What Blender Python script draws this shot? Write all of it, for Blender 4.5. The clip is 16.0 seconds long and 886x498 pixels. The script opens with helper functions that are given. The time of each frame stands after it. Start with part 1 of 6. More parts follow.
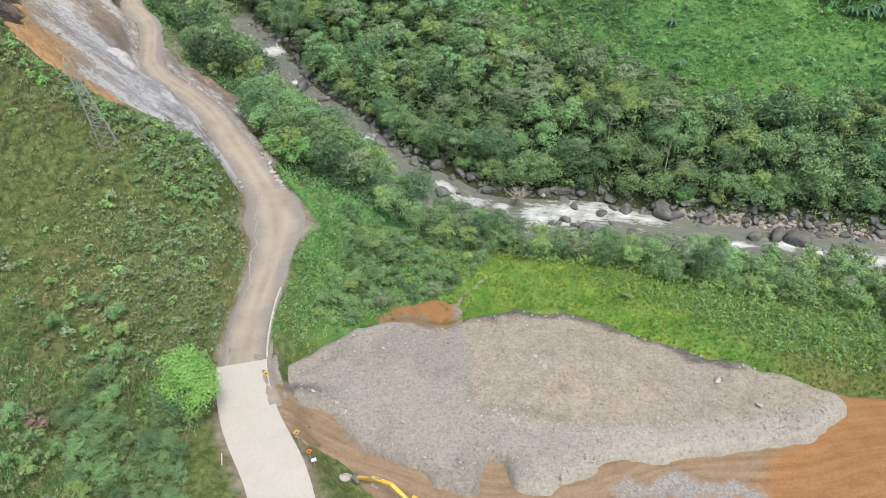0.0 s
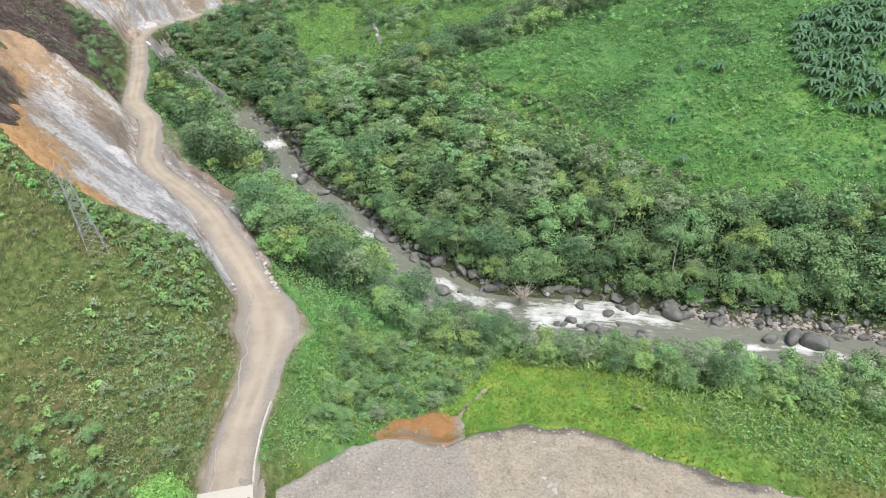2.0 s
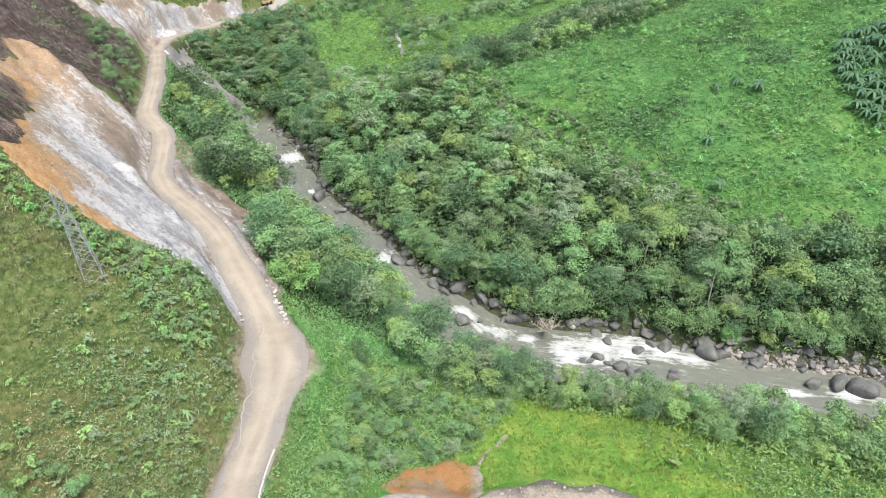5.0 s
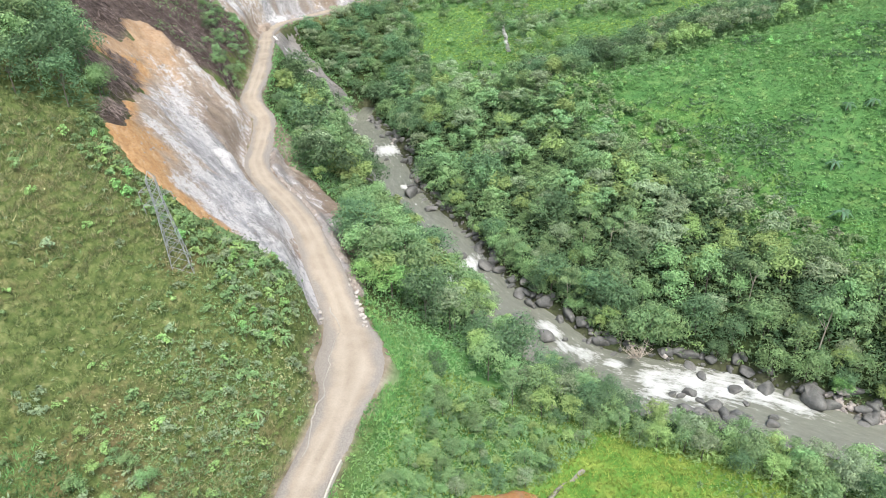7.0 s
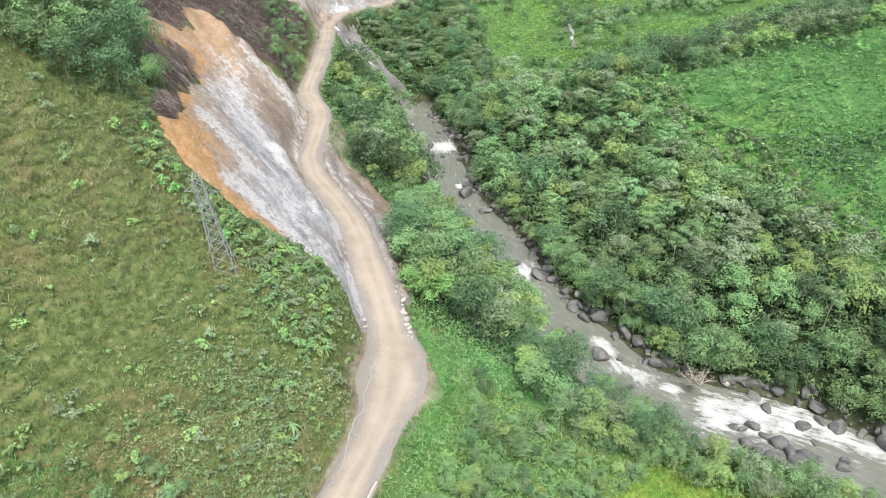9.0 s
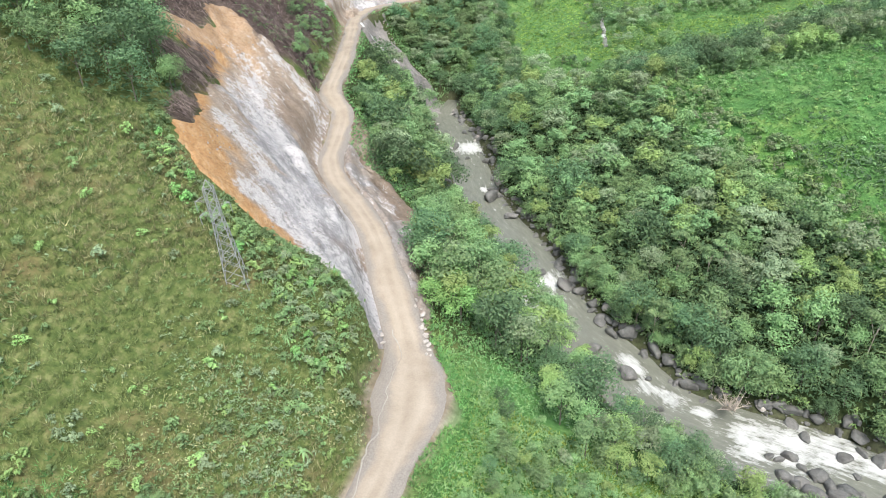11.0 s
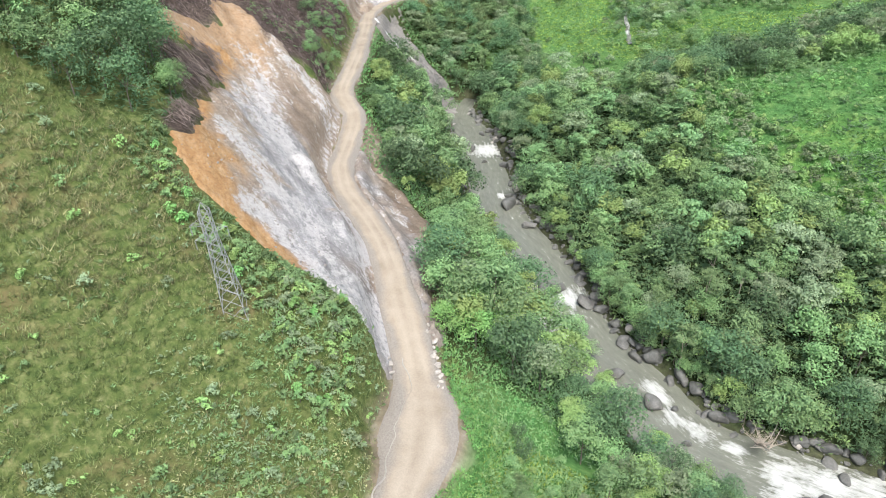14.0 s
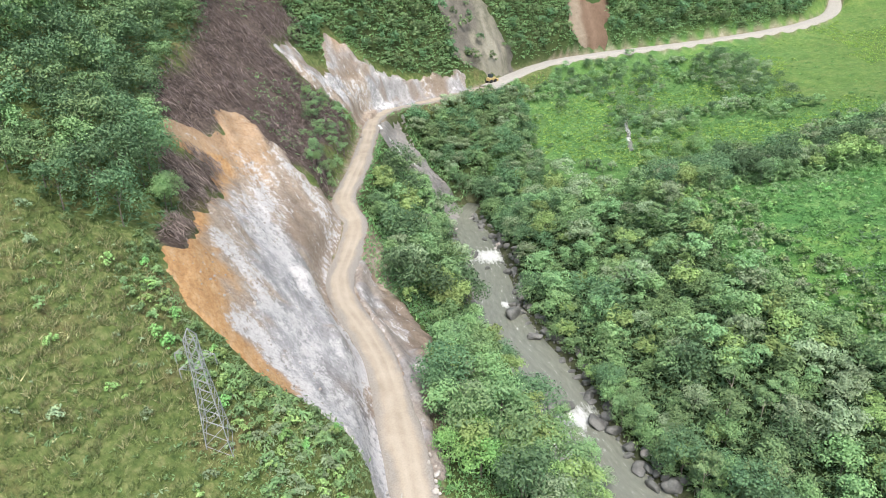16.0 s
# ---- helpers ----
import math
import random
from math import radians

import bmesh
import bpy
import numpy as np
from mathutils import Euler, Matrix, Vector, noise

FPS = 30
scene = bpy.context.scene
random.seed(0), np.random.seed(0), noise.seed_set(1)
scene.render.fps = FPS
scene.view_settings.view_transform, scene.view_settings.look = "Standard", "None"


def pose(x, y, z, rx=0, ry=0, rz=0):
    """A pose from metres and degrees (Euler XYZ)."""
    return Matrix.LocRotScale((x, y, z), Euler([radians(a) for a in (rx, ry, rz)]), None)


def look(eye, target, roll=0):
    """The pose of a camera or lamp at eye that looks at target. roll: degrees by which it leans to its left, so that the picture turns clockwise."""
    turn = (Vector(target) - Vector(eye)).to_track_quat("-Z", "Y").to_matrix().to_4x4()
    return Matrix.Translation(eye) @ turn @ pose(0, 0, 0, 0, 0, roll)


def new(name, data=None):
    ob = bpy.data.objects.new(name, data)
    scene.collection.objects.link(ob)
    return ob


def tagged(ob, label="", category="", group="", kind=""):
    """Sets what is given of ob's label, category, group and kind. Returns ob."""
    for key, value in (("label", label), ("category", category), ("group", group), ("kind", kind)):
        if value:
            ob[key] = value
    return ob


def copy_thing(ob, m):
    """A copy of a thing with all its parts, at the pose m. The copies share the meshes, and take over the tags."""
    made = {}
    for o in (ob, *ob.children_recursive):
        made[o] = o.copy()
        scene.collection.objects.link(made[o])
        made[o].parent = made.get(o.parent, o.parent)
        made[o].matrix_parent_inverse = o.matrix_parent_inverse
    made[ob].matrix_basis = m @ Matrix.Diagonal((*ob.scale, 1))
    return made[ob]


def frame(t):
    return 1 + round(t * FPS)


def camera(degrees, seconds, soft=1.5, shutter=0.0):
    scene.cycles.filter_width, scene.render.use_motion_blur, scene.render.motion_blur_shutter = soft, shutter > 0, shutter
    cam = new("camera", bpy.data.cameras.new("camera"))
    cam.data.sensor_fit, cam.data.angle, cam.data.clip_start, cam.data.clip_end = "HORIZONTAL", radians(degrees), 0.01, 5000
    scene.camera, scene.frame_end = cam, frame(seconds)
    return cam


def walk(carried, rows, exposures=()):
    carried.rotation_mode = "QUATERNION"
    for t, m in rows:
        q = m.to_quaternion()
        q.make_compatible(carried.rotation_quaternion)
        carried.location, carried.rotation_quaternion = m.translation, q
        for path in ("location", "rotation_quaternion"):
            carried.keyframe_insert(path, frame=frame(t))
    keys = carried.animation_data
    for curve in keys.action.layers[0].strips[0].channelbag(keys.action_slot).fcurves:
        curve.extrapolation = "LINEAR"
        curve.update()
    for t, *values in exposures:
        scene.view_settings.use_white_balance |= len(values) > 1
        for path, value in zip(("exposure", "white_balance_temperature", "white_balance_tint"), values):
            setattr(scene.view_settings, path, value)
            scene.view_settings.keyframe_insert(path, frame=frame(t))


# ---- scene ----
cam = camera(64.0, 16.0, soft=0.95)
PATH = [
    (0, (2.233, -1.164, 78.217), (2.179, 0.441, 77.025), -3.1),
    (0.5, (2.335, 0.251, 78.197), (2.28, 1.888, 77.048), -3.1),
    (1, (2.283, 1.716, 78.3), (2.231, 3.38, 77.192), -3.1),
    (1.5, (2.205, 3.364, 78.6), (2.155, 5.056, 77.534), -3.0),
    (2, (2.156, 4.812, 78.667), (2.109, 6.542, 77.664), -2.9),
    (2.5, (2.194, 5.926, 78.465), (2.149, 7.674, 77.493), -2.9),
    (3, (2.219, 7.305, 78.407), (2.173, 9.051, 77.433), -2.9),
    (5.5, (1.742, 14.376, 78.6), (1.617, 16.11, 77.612), -2.6),
    (6, (1.521, 15.691, 78.617), (1.35, 17.421, 77.627), -2.5),
    (6.5, (1.651, 17.074, 78.721), (1.367, 18.787, 77.728), -2.1),
    (7, (1.527, 18.477, 78.826), (1.177, 20.175, 77.828), -1.9),
    (7.5, (1.396, 19.93, 78.872), (0.97, 21.607, 77.869), -1.7),
    (8, (1.211, 21.304, 78.893), (0.754, 22.969, 77.884), -1.7),
    (8.5, (0.799, 22.691, 78.842), (0.311, 24.345, 77.83), -1.7),
    (9, (0.666, 24.09, 78.932), (0.171, 25.739, 77.914), -1.7),
    (11.5, (-0.942, 30.924, 79.111), (-1.508, 32.538, 78.075), -1.8),
    (12, (-1.36, 32.34, 79.183), (-1.926, 33.953, 78.144), -1.8),
    (12.5, (-1.994, 33.668, 79.184), (-2.565, 35.277, 78.143), -1.8),
    (13, (-2.427, 34.945, 79.31), (-3.018, 36.545, 78.267), -1.7),
    (13.5, (-2.836, 36.29, 79.477), (-3.43, 37.887, 78.43), -1.7),
    (14, (-3.18, 37.366, 79.428), (-3.773, 38.956, 78.368), -1.8),
    (14.5, (-3.955, 38.872, 79.642), (-4.535, 40.425, 78.522), -1.7),
    (15, (-4.594, 40.359, 79.946), (-5.179, 41.928, 78.851), -1.7),
    (15.5, (-5.195, 41.795, 79.968), (-5.803, 43.439, 79.004), -1.4),
    (16, (-5.554, 42.886, 79.928), (-6.185, 44.595, 79.102), -1.4),
]
EXPOSURES = [(0, 0.82), (1.5, 0.95), (3, 1.16), (6, 1.26), (16, 1.26)]
walk(cam, [(t, look(eye, target, roll)) for t, eye, target, roll in PATH], EXPOSURES)

# ---------------------------------------------------------------- world, sun
world = bpy.data.worlds.new("overcast_sky")
scene.world = world
world.use_nodes = True
wn = world.node_tree.nodes
sky = wn.new("ShaderNodeTexSky")
sky.sky_type = "NISHITA"
sky.sun_disc = False
sky.sun_elevation, sky.sun_rotation = radians(62), radians(150)
sky.air_density, sky.dust_density = 1.0, 4.0
wn["Background"].inputs["Strength"].default_value = 0.118
world.node_tree.links.new(sky.outputs[0], wn["Background"].inputs[0])
sun = new("sun", bpy.data.lights.new("sun", "SUN"))
sun.data.energy, sun.data.angle, sun.data.color = 1.9, radians(20), (1.0, 0.98, 0.95)
sun.matrix_world = look((40, -70, 150), (0, 0, 0))

# ---------------------------------------------------------------- lie of the land
# terrain begin
ROAD = [(4, 12, 12.5), (-9, 28, 13.4), (-15, 37, 14), (-18.5, 45, 14.6), (-23, 53, 15), (-25.6, 61, 15.3), (-26.4, 70, 15.6),
        (-26, 80, 16), (-27, 91, 16.2), (-31.5, 102, 17), (-38.2, 112.6, 19), (-44.5, 122.3, 20.6), (-50, 128.4, 21.6),
        (-57.9, 136.2, 22.6), (-62.8, 144, 23), (-66.3, 155, 23.4), (-69.8, 164.5, 24.5), (-75, 170, 26.8), (-78.5, 181, 27.6),
        (-83.2, 196, 28), (-91, 217, 28), (-96.5, 233, 28.2), (-96, 246, 28.5), (-88, 257.5, 28.7), (-76, 280.6, 29)]
ROAD_FAR = [(-65, 322, 30), (-46.7, 344.6, 31), (-16.8, 363, 33), (16.4, 384.3, 36), (37, 401.5, 39), (47.5, 427, 42), (52, 480, 52)]
RIVER = [(150, 88, -2.4, 5), (110, 93, -1.6, 5), (76, 99, -0.9, 4.6), (62, 102.5, -0.6, 5), (50, 104.5, -0.4, 5.2), (35.5, 109.2, -0.2, 5.9),
         (27, 111.6, -0.1, 6.8), (18.5, 112.6, 0, 6.9), (5.6, 115.8, 0.1, 6.4), (-3.4, 124.8, 0.2, 5.9), (-11.8, 132.2, 0.3, 6.1), (-19.6, 143.2, 0.5, 5.9),
         (-27.3, 155.7, 0.8, 6.0), (-36.7, 167.9, 1, 5.8), (-43.2, 180, 1.1, 5), (-51, 197.3, 1.3, 4.9), (-58.4, 212.6, 1.6, 4.8),
         (-66.5, 226, 2.2, 3), (-66.5, 236, 3.2, 1.8)]
LEFT_HILL = [(-35, 60, 18), (-44, 55, 22), (-41, 72, 23.5), (-50, 68, 27), (-60, 70, 33.5), (-38, 87, 24), (-50, 79, 30), (-64, 83, 40),
             (-75, 93, 49.5), (-54, 91, 35.5), (-48, 90, 31), (-78, 106, 51), (-90, 120, 59), (-110, 80, 77), (-70, 40, 36), (-120, 30, 76),
             (-41, 95, 28.5), (-47, 99, 31), (-33, 40, 18), (-160, 110, 115)]
SLIDE_SLOPE = [(-84, 145, 38.5), (-93, 157, 45), (-74, 147, 32), (-85, 165, 39.5), (-75, 155, 29.5), (-100, 166, 48), (-51, 103, 30.5),
               (-56, 101, 36), (-66, 108, 43), (-78, 131, 41), (-60, 118, 33)]
FAR_LEFT = [(-110, 190, 54), (-96, 205, 38), (-130, 160, 78), (-114, 240, 52), (-150, 250, 100), (-108, 290, 66), (-92, 335, 72),
            (-60, 385, 74), (-10, 410, 70), (-170, 190, 110), (30, 440, 70)]
VALLEY = [(0, 78, 6.6), (17, 80, 6.4), (30, 80, 6.2), (52, 76, 6), (-8, 82, 7.6), (10, 90, 6), (30, 90, 5.4), (-17, 86, 12), (-9, 96, 8.8),
          (5, 99, 4), (-28, 113, 13), (-25, 122, 11), (-33, 131, 13), (-47, 148, 14), (-57, 160, 18), (-66, 195, 13), (-78, 226, 16),
          (80, 72, 5), (20, 40, 8.5), (50, 40, 6.5), (0, 50, 9.5), (-12, 60, 10.5), (60, 88, 3.5), (-62, 250, 14), (-66, 280, 22)]
RIGHT_BANK = [(40, 121, 5.5), (53, 117, 5.5), (70, 116, 7), (18, 130, 5), (0, 146, 6), (-20, 168, 5), (-20, 188, 6), (-40, 205, 11),
              (28, 149, 12.5), (46, 157, 13.5), (36, 167, 16), (16, 182, 15), (60, 184, 24.5), (29, 193, 22), (64, 139, 14), (14, 212, 23.5),
              (-6, 208, 20), (90, 150, 17), (100, 200, 33), (40, 228, 28)]
FAR_RIGHT = [(-20, 236, 10), (7, 240, 17), (-34, 263, 13), (0, 275, 20), (45, 268, 25), (110, 260, 42), (20, 330, 28), (80, 330, 36),
             (150, 150, 36), (180, 300, 70), (80, 400, 44), (120, 420, 56)]


def spline(points, step):
    """A smooth line through points, with a row every step metres."""
    p = np.array(points, float)
    p = np.vstack([2 * p[0] - p[1], p, 2 * p[-1] - p[-2]])
    rows = []
    for a, b, c, d in zip(p[:-3], p[1:-2], p[2:-1], p[3:]):
        n = max(2, int(np.linalg.norm((c - b)[:2]) / step))
        t = np.arange(n)[:, None] / n
        rows.append(0.5 * (2 * b + (c - a) * t + (2 * a - 5 * b + 4 * c - d) * t**2 + (3 * b - 3 * c + d - a) * t**3))
    return np.vstack(rows + [p[-2:-1]])


def value_noise(x, y, size, seed=0):
    x, y = np.asarray(x, float) / size + 1000.3, np.asarray(y, float) / size + 1000.7
    i, j = np.floor(x).astype(np.int64), np.floor(y).astype(np.int64)
    u, v = x - i, y - j
    u, v = u * u * (3 - 2 * u), v * v * (3 - 2 * v)

    def h(a, b):
        n = (a * 374761393 + b * 668265263 + seed * 982451653) & 0x7FFFFFFF
        n = ((n ^ (n >> 13)) * 1274126177) & 0x7FFFFFFF
        return ((n ^ (n >> 16)) & 0xFFFF) / 32767.5 - 1

    return (h(i, j) * (1 - u) + h(i + 1, j) * u) * (1 - v) + (h(i, j + 1) * (1 - u) + h(i + 1, j + 1) * u) * v


def fractal(x, y, size, seed=0, octaves=4):
    return sum(value_noise(x, y, size / 2**k, seed + k) * 0.5**k for k in range(octaves))


def ramp(v, a, b):
    t = np.clip((np.asarray(v, float) - a) / (b - a), 0, 1)
    return t * t * (3 - 2 * t)


road_line = spline(ROAD + ROAD_FAR, 2.0)
river_line = spline(RIVER, 2.0)


def near_line(x, y, line):
    """For each place: distance to the line, signed side (left of it is plus), and the line's values there."""
    x, y = np.asarray(x, float).ravel(), np.asarray(y, float).ravel()
    best, side, vals = np.full(len(x), 1e9), np.zeros(len(x)), np.zeros((len(x), line.shape[1] + 1))
    run = np.r_[0, np.cumsum(np.hypot(*np.diff(line[:, :2], axis=0).T))]
    for k, (a, b) in enumerate(zip(line[:-1], line[1:])):
        d = b[:2] - a[:2]
        t = np.clip(((x - a[0]) * d[0] + (y - a[1]) * d[1]) / (d @ d), 0, 1)
        px, py = x - a[0] - t * d[0], y - a[1] - t * d[1]
        dist = np.hypot(px, py)
        hit = dist < best
        best[hit], side[hit] = dist[hit], np.sign(d[0] * py - d[1] * px)[hit]
        vals[hit] = np.c_[a + t[:, None] * (b - a), run[k] + t * (run[k + 1] - run[k])][hit]
    return best, side, vals


def road_half(y):
    y = np.asarray(y, float)
    return 2.75 + 2.2 * np.exp(-(((y - 92) / 6.0) ** 2)) + 0.3 * np.exp(-(((y - 45) / 14) ** 2)) - 0.5 * ramp(y, 108, 125)


_spots = np.array([p[:3] for p in LEFT_HILL + SLIDE_SLOPE + FAR_LEFT + VALLEY + RIGHT_BANK + FAR_RIGHT] + ROAD[2:] + ROAD_FAR[:-1]
                  + [(x, y, z + 0.6) for x, y, z, _ in RIVER])


def _smooth_field(p, soft, slack):
    k = np.sqrt(((p[:, None, :2] - p[None, :, :2]) ** 2).sum(-1) + soft**2)
    q = np.c_[np.ones(len(p)), p[:, :2]]
    a = np.block([[-k + slack * np.eye(len(p)), q], [q.T, np.zeros((3, 3))]])
    return np.linalg.solve(a, np.r_[p[:, 2], 0, 0, 0])


_field = _smooth_field(_spots, 4.0, 0.6)


def base_height(x, y):
    x, y = np.asarray(x, float).ravel(), np.asarray(y, float).ravel()
    out = np.empty(len(x))
    for s in range(0, len(x), 20000):
        e = slice(s, s + 20000)
        k = np.sqrt((x[e, None] - _spots[:, 0]) ** 2 + (y[e, None] - _spots[:, 1]) ** 2 + 16.0)
        out[e] = -k @ _field[:-3] + _field[-3] + _field[-2] * x[e] + _field[-1] * y[e]
    far = np.hypot(x + 10, y - 190)
    hills = 70 + 130 * ramp(far, 260, 800) + 40 * fractal(x, y, 260, 7, 4) * ramp(far, 260, 500)
    near_side = ramp(-y, -25, 120)
    hills = hills * (1 - near_side) + near_side * (12 + 60 * ramp(np.abs(x), 40, 400))
    out = np.clip(out, -4, 190)
    w = ramp(far, 215, 330) * (1 - ramp(-np.abs(y - 350), -140, -60) * ramp(-np.abs(x - 20), -120, -80))
    return out * (1 - w) + hills * w


PAD = [(-21, 62.3), (-17.6, 66.2), (-12.2, 70.6), (-7.4, 72.2), (-0.4, 71.4), (3, 73.6), (10.3, 76.2), (16.7, 75.2), (24.2, 72.2), (32.1, 68.8), (39.9, 66.4), (44.8, 64.4),
       (49.4, 61.1), (49.3, 59.4), (44.7, 55.9), (39.9, 53.8), (30.6, 52.7), (21, 51.9), (15.8, 49.1), (11, 46.6), (7.5, 47), (6.7, 51), (4.3, 51), (2.1, 47.2), (-3.6, 49.3), (-10.4, 53.1), (-14.1, 56.7), (-18, 57.5)]
TRACK = [(-22, 56), (-20.5, 60.5), (-14, 60), (-9, 56.5), (-2, 53), (4.5, 54), (10, 50), (15, 51.5), (20, 54), (34, 55.5), (46, 57.5), (50, 62.5), (62, 62),
         (90, 60), (90, 15), (6, 15), (2, 30), (-4, 40), (-8, 45.6), (-10, 47.7), (-12.9, 50), (-16.6, 50.2), (-18.8, 51.8)]
SLIDE = [(-97.5, 164.4), (-97, 160), (-92.5, 154.7), (-91.2, 150.4), (-94, 143.5), (-91, 139.8), (-88.7, 143), (-86.9, 146), (-80.1, 137.3), (-76.1, 127.7),
         (-70.7, 118.5), (-67, 112), (-67.5, 107.5), (-64.7, 104.5), (-60, 102), (-56.4, 102.5), (-51.8, 101.5), (-47.7, 102.5), (-42, 104), (-37, 101.5),
         (-34, 97.5), (-31.5, 99), (-35.5, 106), (-42, 115), (-48, 124), (-54, 130.5), (-61, 138.5), (-65.5, 146), (-69, 156), (-73, 165.5), (-77.5, 172),
         (-78.3, 165), (-83, 162.6), (-86.9, 161.2), (-94.4, 167.3)]
WASH = [(-94, 222), (-91.6, 219.2), (-86, 219.5), (-80, 218), (-73, 219), (-66, 221), (-63, 226), (-64.4, 230), (-72.4, 231), (-78.6, 231), (-86, 237), (-92, 243), (-94.5, 236)]
ROCK_CUT = [(-111.2, 207), (-112, 214.6), (-108, 216.5), (-105.6, 221.2), (-108, 230), (-114.2, 237.9), (-112.9, 241.8), (-108.9, 244.1), (-105, 247.5), (-98.4, 254.2), (-89.8, 264.7),
            (-83, 277), (-80, 276), (-85.5, 266.5), (-91.4, 255), (-97.5, 247), (-98.5, 237.4), (-96.2, 225), (-99, 217), (-103, 209)]
GREY_SCAR = [(-99, 292), (-91, 290), (-87, 280), (-80, 284), (-72, 302), (-74, 309), (-82, 314), (-88.6, 315), (-95, 308)]
RED_SCAR = [(-62.5, 355.4), (-48.8, 366.7), (-44.1, 351.5), (-52.5, 344), (-58.5, 345.5)]
SOIL_BANK = [(-66.5, 153), (-63, 151.6), (-59.5, 149.8), (-54.2, 148.4), (-48.5, 145.6), (-45.4, 143), (-42.6, 136.8), (-40, 127.6), (-36, 118.4), (-32, 111.5), (-30, 107),
             (-32.7, 106), (-37.3, 114.5), (-42, 122), (-50.1, 132), (-56.4, 138), (-61.1, 143.8)]
BARE = (SLIDE, WASH, ROCK_CUT, GREY_SCAR, RED_SCAR, SOIL_BANK)
RIM_BRUSH = [(-87.3, 132), (-88.7, 143), (-86.9, 146), (-80, 137.3), (-76, 127.7), (-70, 117), (-66.5, 110), (-68.5, 108.5), (-74.6, 120.6), (-80.3, 124)]
TOP_BRUSH = [(-126, 197), (-127, 231), (-115.5, 231), (-112, 214), (-111, 206), (-102, 206), (-97, 216), (-90, 207), (-83, 183), (-77, 173), (-76.5, 168), (-83, 160), (-92, 163.5), (-95.5, 163),
             (-96, 160), (-91, 153), (-93, 143), (-101, 146), (-107, 159), (-116, 183)]


def inside(x, y, poly):
    """Signed distance to the outline of a polygon: plus inside."""
    x, y = np.asarray(x, float).ravel(), np.asarray(y, float).ravel()
    p = np.array(poly, float)
    best, within = np.full(len(x), 1e9), np.zeros(len(x), bool)
    for a, b in zip(p, np.roll(p, -1, 0)):
        d = b - a
        t = np.clip(((x - a[0]) * d[0] + (y - a[1]) * d[1]) / (d @ d), 0, 1)
        best = np.minimum(best, np.hypot(x - a[0] - t * d[0], y - a[1] - t * d[1]))
        if a[1] != b[1]:
            within ^= ((a[1] > y) != (b[1] > y)) & (x < (b[0] - a[0]) * (y - a[1]) / (b[1] - a[1]) + a[0])
    return np.where(within, best, -best)


def pad_level(x, y):
    x, y = np.asarray(x, float), np.asarray(y, float)
    return 11.6 - 0.085 * (x + 18) + 0.012 * (y - 60) + 3.3 * (1 - ramp(x, -21, -10)) * (1 - ramp(y, 56.5, 61))


def ground_height(x, y, rough=True):
    shape = np.shape(x)
    x, y = np.asarray(x, float).ravel(), np.asarray(y, float).ravel()
    z = base_height(x, y)
    if rough:
        z = z + 0.55 * fractal(x, y, 9, 3, 4) + 0.12 * value_noise(x, y, 0.9, 5)
    # the working platform and the track round it
    flat = ramp(np.maximum(inside(x, y, PAD), inside(x, y, TRACK)), -5.0, -0.5)
    z = z * (1 - flat) + (pad_level(x, y) - 1.3) * flat
    # the river's bed and banks
    d, _, v = near_line(x, y, river_line)
    bed = v[:, 2] - 0.9 + 1.5 * ramp(d - v[:, 3], -1.5, 1.6)
    w = 1 - ramp(d - v[:, 3], 0.3, 4.5)
    z = z * (1 - w) + bed * w
    # the road's bench
    d, _, v = near_line(x, y, road_line)
    half = road_half(v[:, 1])
    w = 1 - ramp(d - half, 0.2, 3.6)
    z = z * (1 - w) + (v[:, 2] - 0.12) * w
    return z.reshape(shape)


def slide_height(x, y):
    """The scoured face of the landslide, with gullies down the slope."""
    down, over = 0.76 * np.asarray(x) - 0.65 * np.asarray(y), 0.65 * np.asarray(x) + 0.76 * np.asarray(y)
    cut = np.abs(fractal(down / 9, over, 4.5, 21, 4))
    lumps = np.maximum(0, fractal(x, y, 6, 35, 4)) * ramp(y, 112, 128)
    return 0.45 * cut + 1.1 * lumps + 0.3 * fractal(x, y, 5, 31, 5) + 0.14 * value_noise(x, y, 0.7, 33)
# terrain end


# ---------------------------------------------------------------- materials
def material(name, rough=0.8, gloss=0.3):
    m = bpy.data.materials.new(name)
    m.use_nodes = True
    b = m.node_tree.nodes["Principled BSDF"]
    b.inputs["Roughness"].default_value, b.inputs["Specular IOR Level"].default_value = rough, gloss
    return m, m.node_tree.nodes, m.node_tree.links, b


def noise_tex(n, l, scale, detail=5, rough=0.6, vector=None):
    t = n.new("ShaderNodeTexNoise")
    t.inputs["Scale"].default_value, t.inputs["Detail"].default_value, t.inputs["Roughness"].default_value = scale, detail, rough
    if vector is None:
        vector = n.new("ShaderNodeNewGeometry").outputs["Position"]
    l.new(vector, t.inputs["Vector"])
    return t.outputs["Fac"]


def colours(n, l, fac, stops):
    r = n.new("ShaderNodeValToRGB")
    e = r.color_ramp.elements
    while len(e) < len(stops):
        e.new(0.5)
    for el, (at, c) in zip(e, stops):
        el.position, el.color = at, (*c, 1)
    l.new(fac, r.inputs["Fac"])
    return r.outputs["Color"]


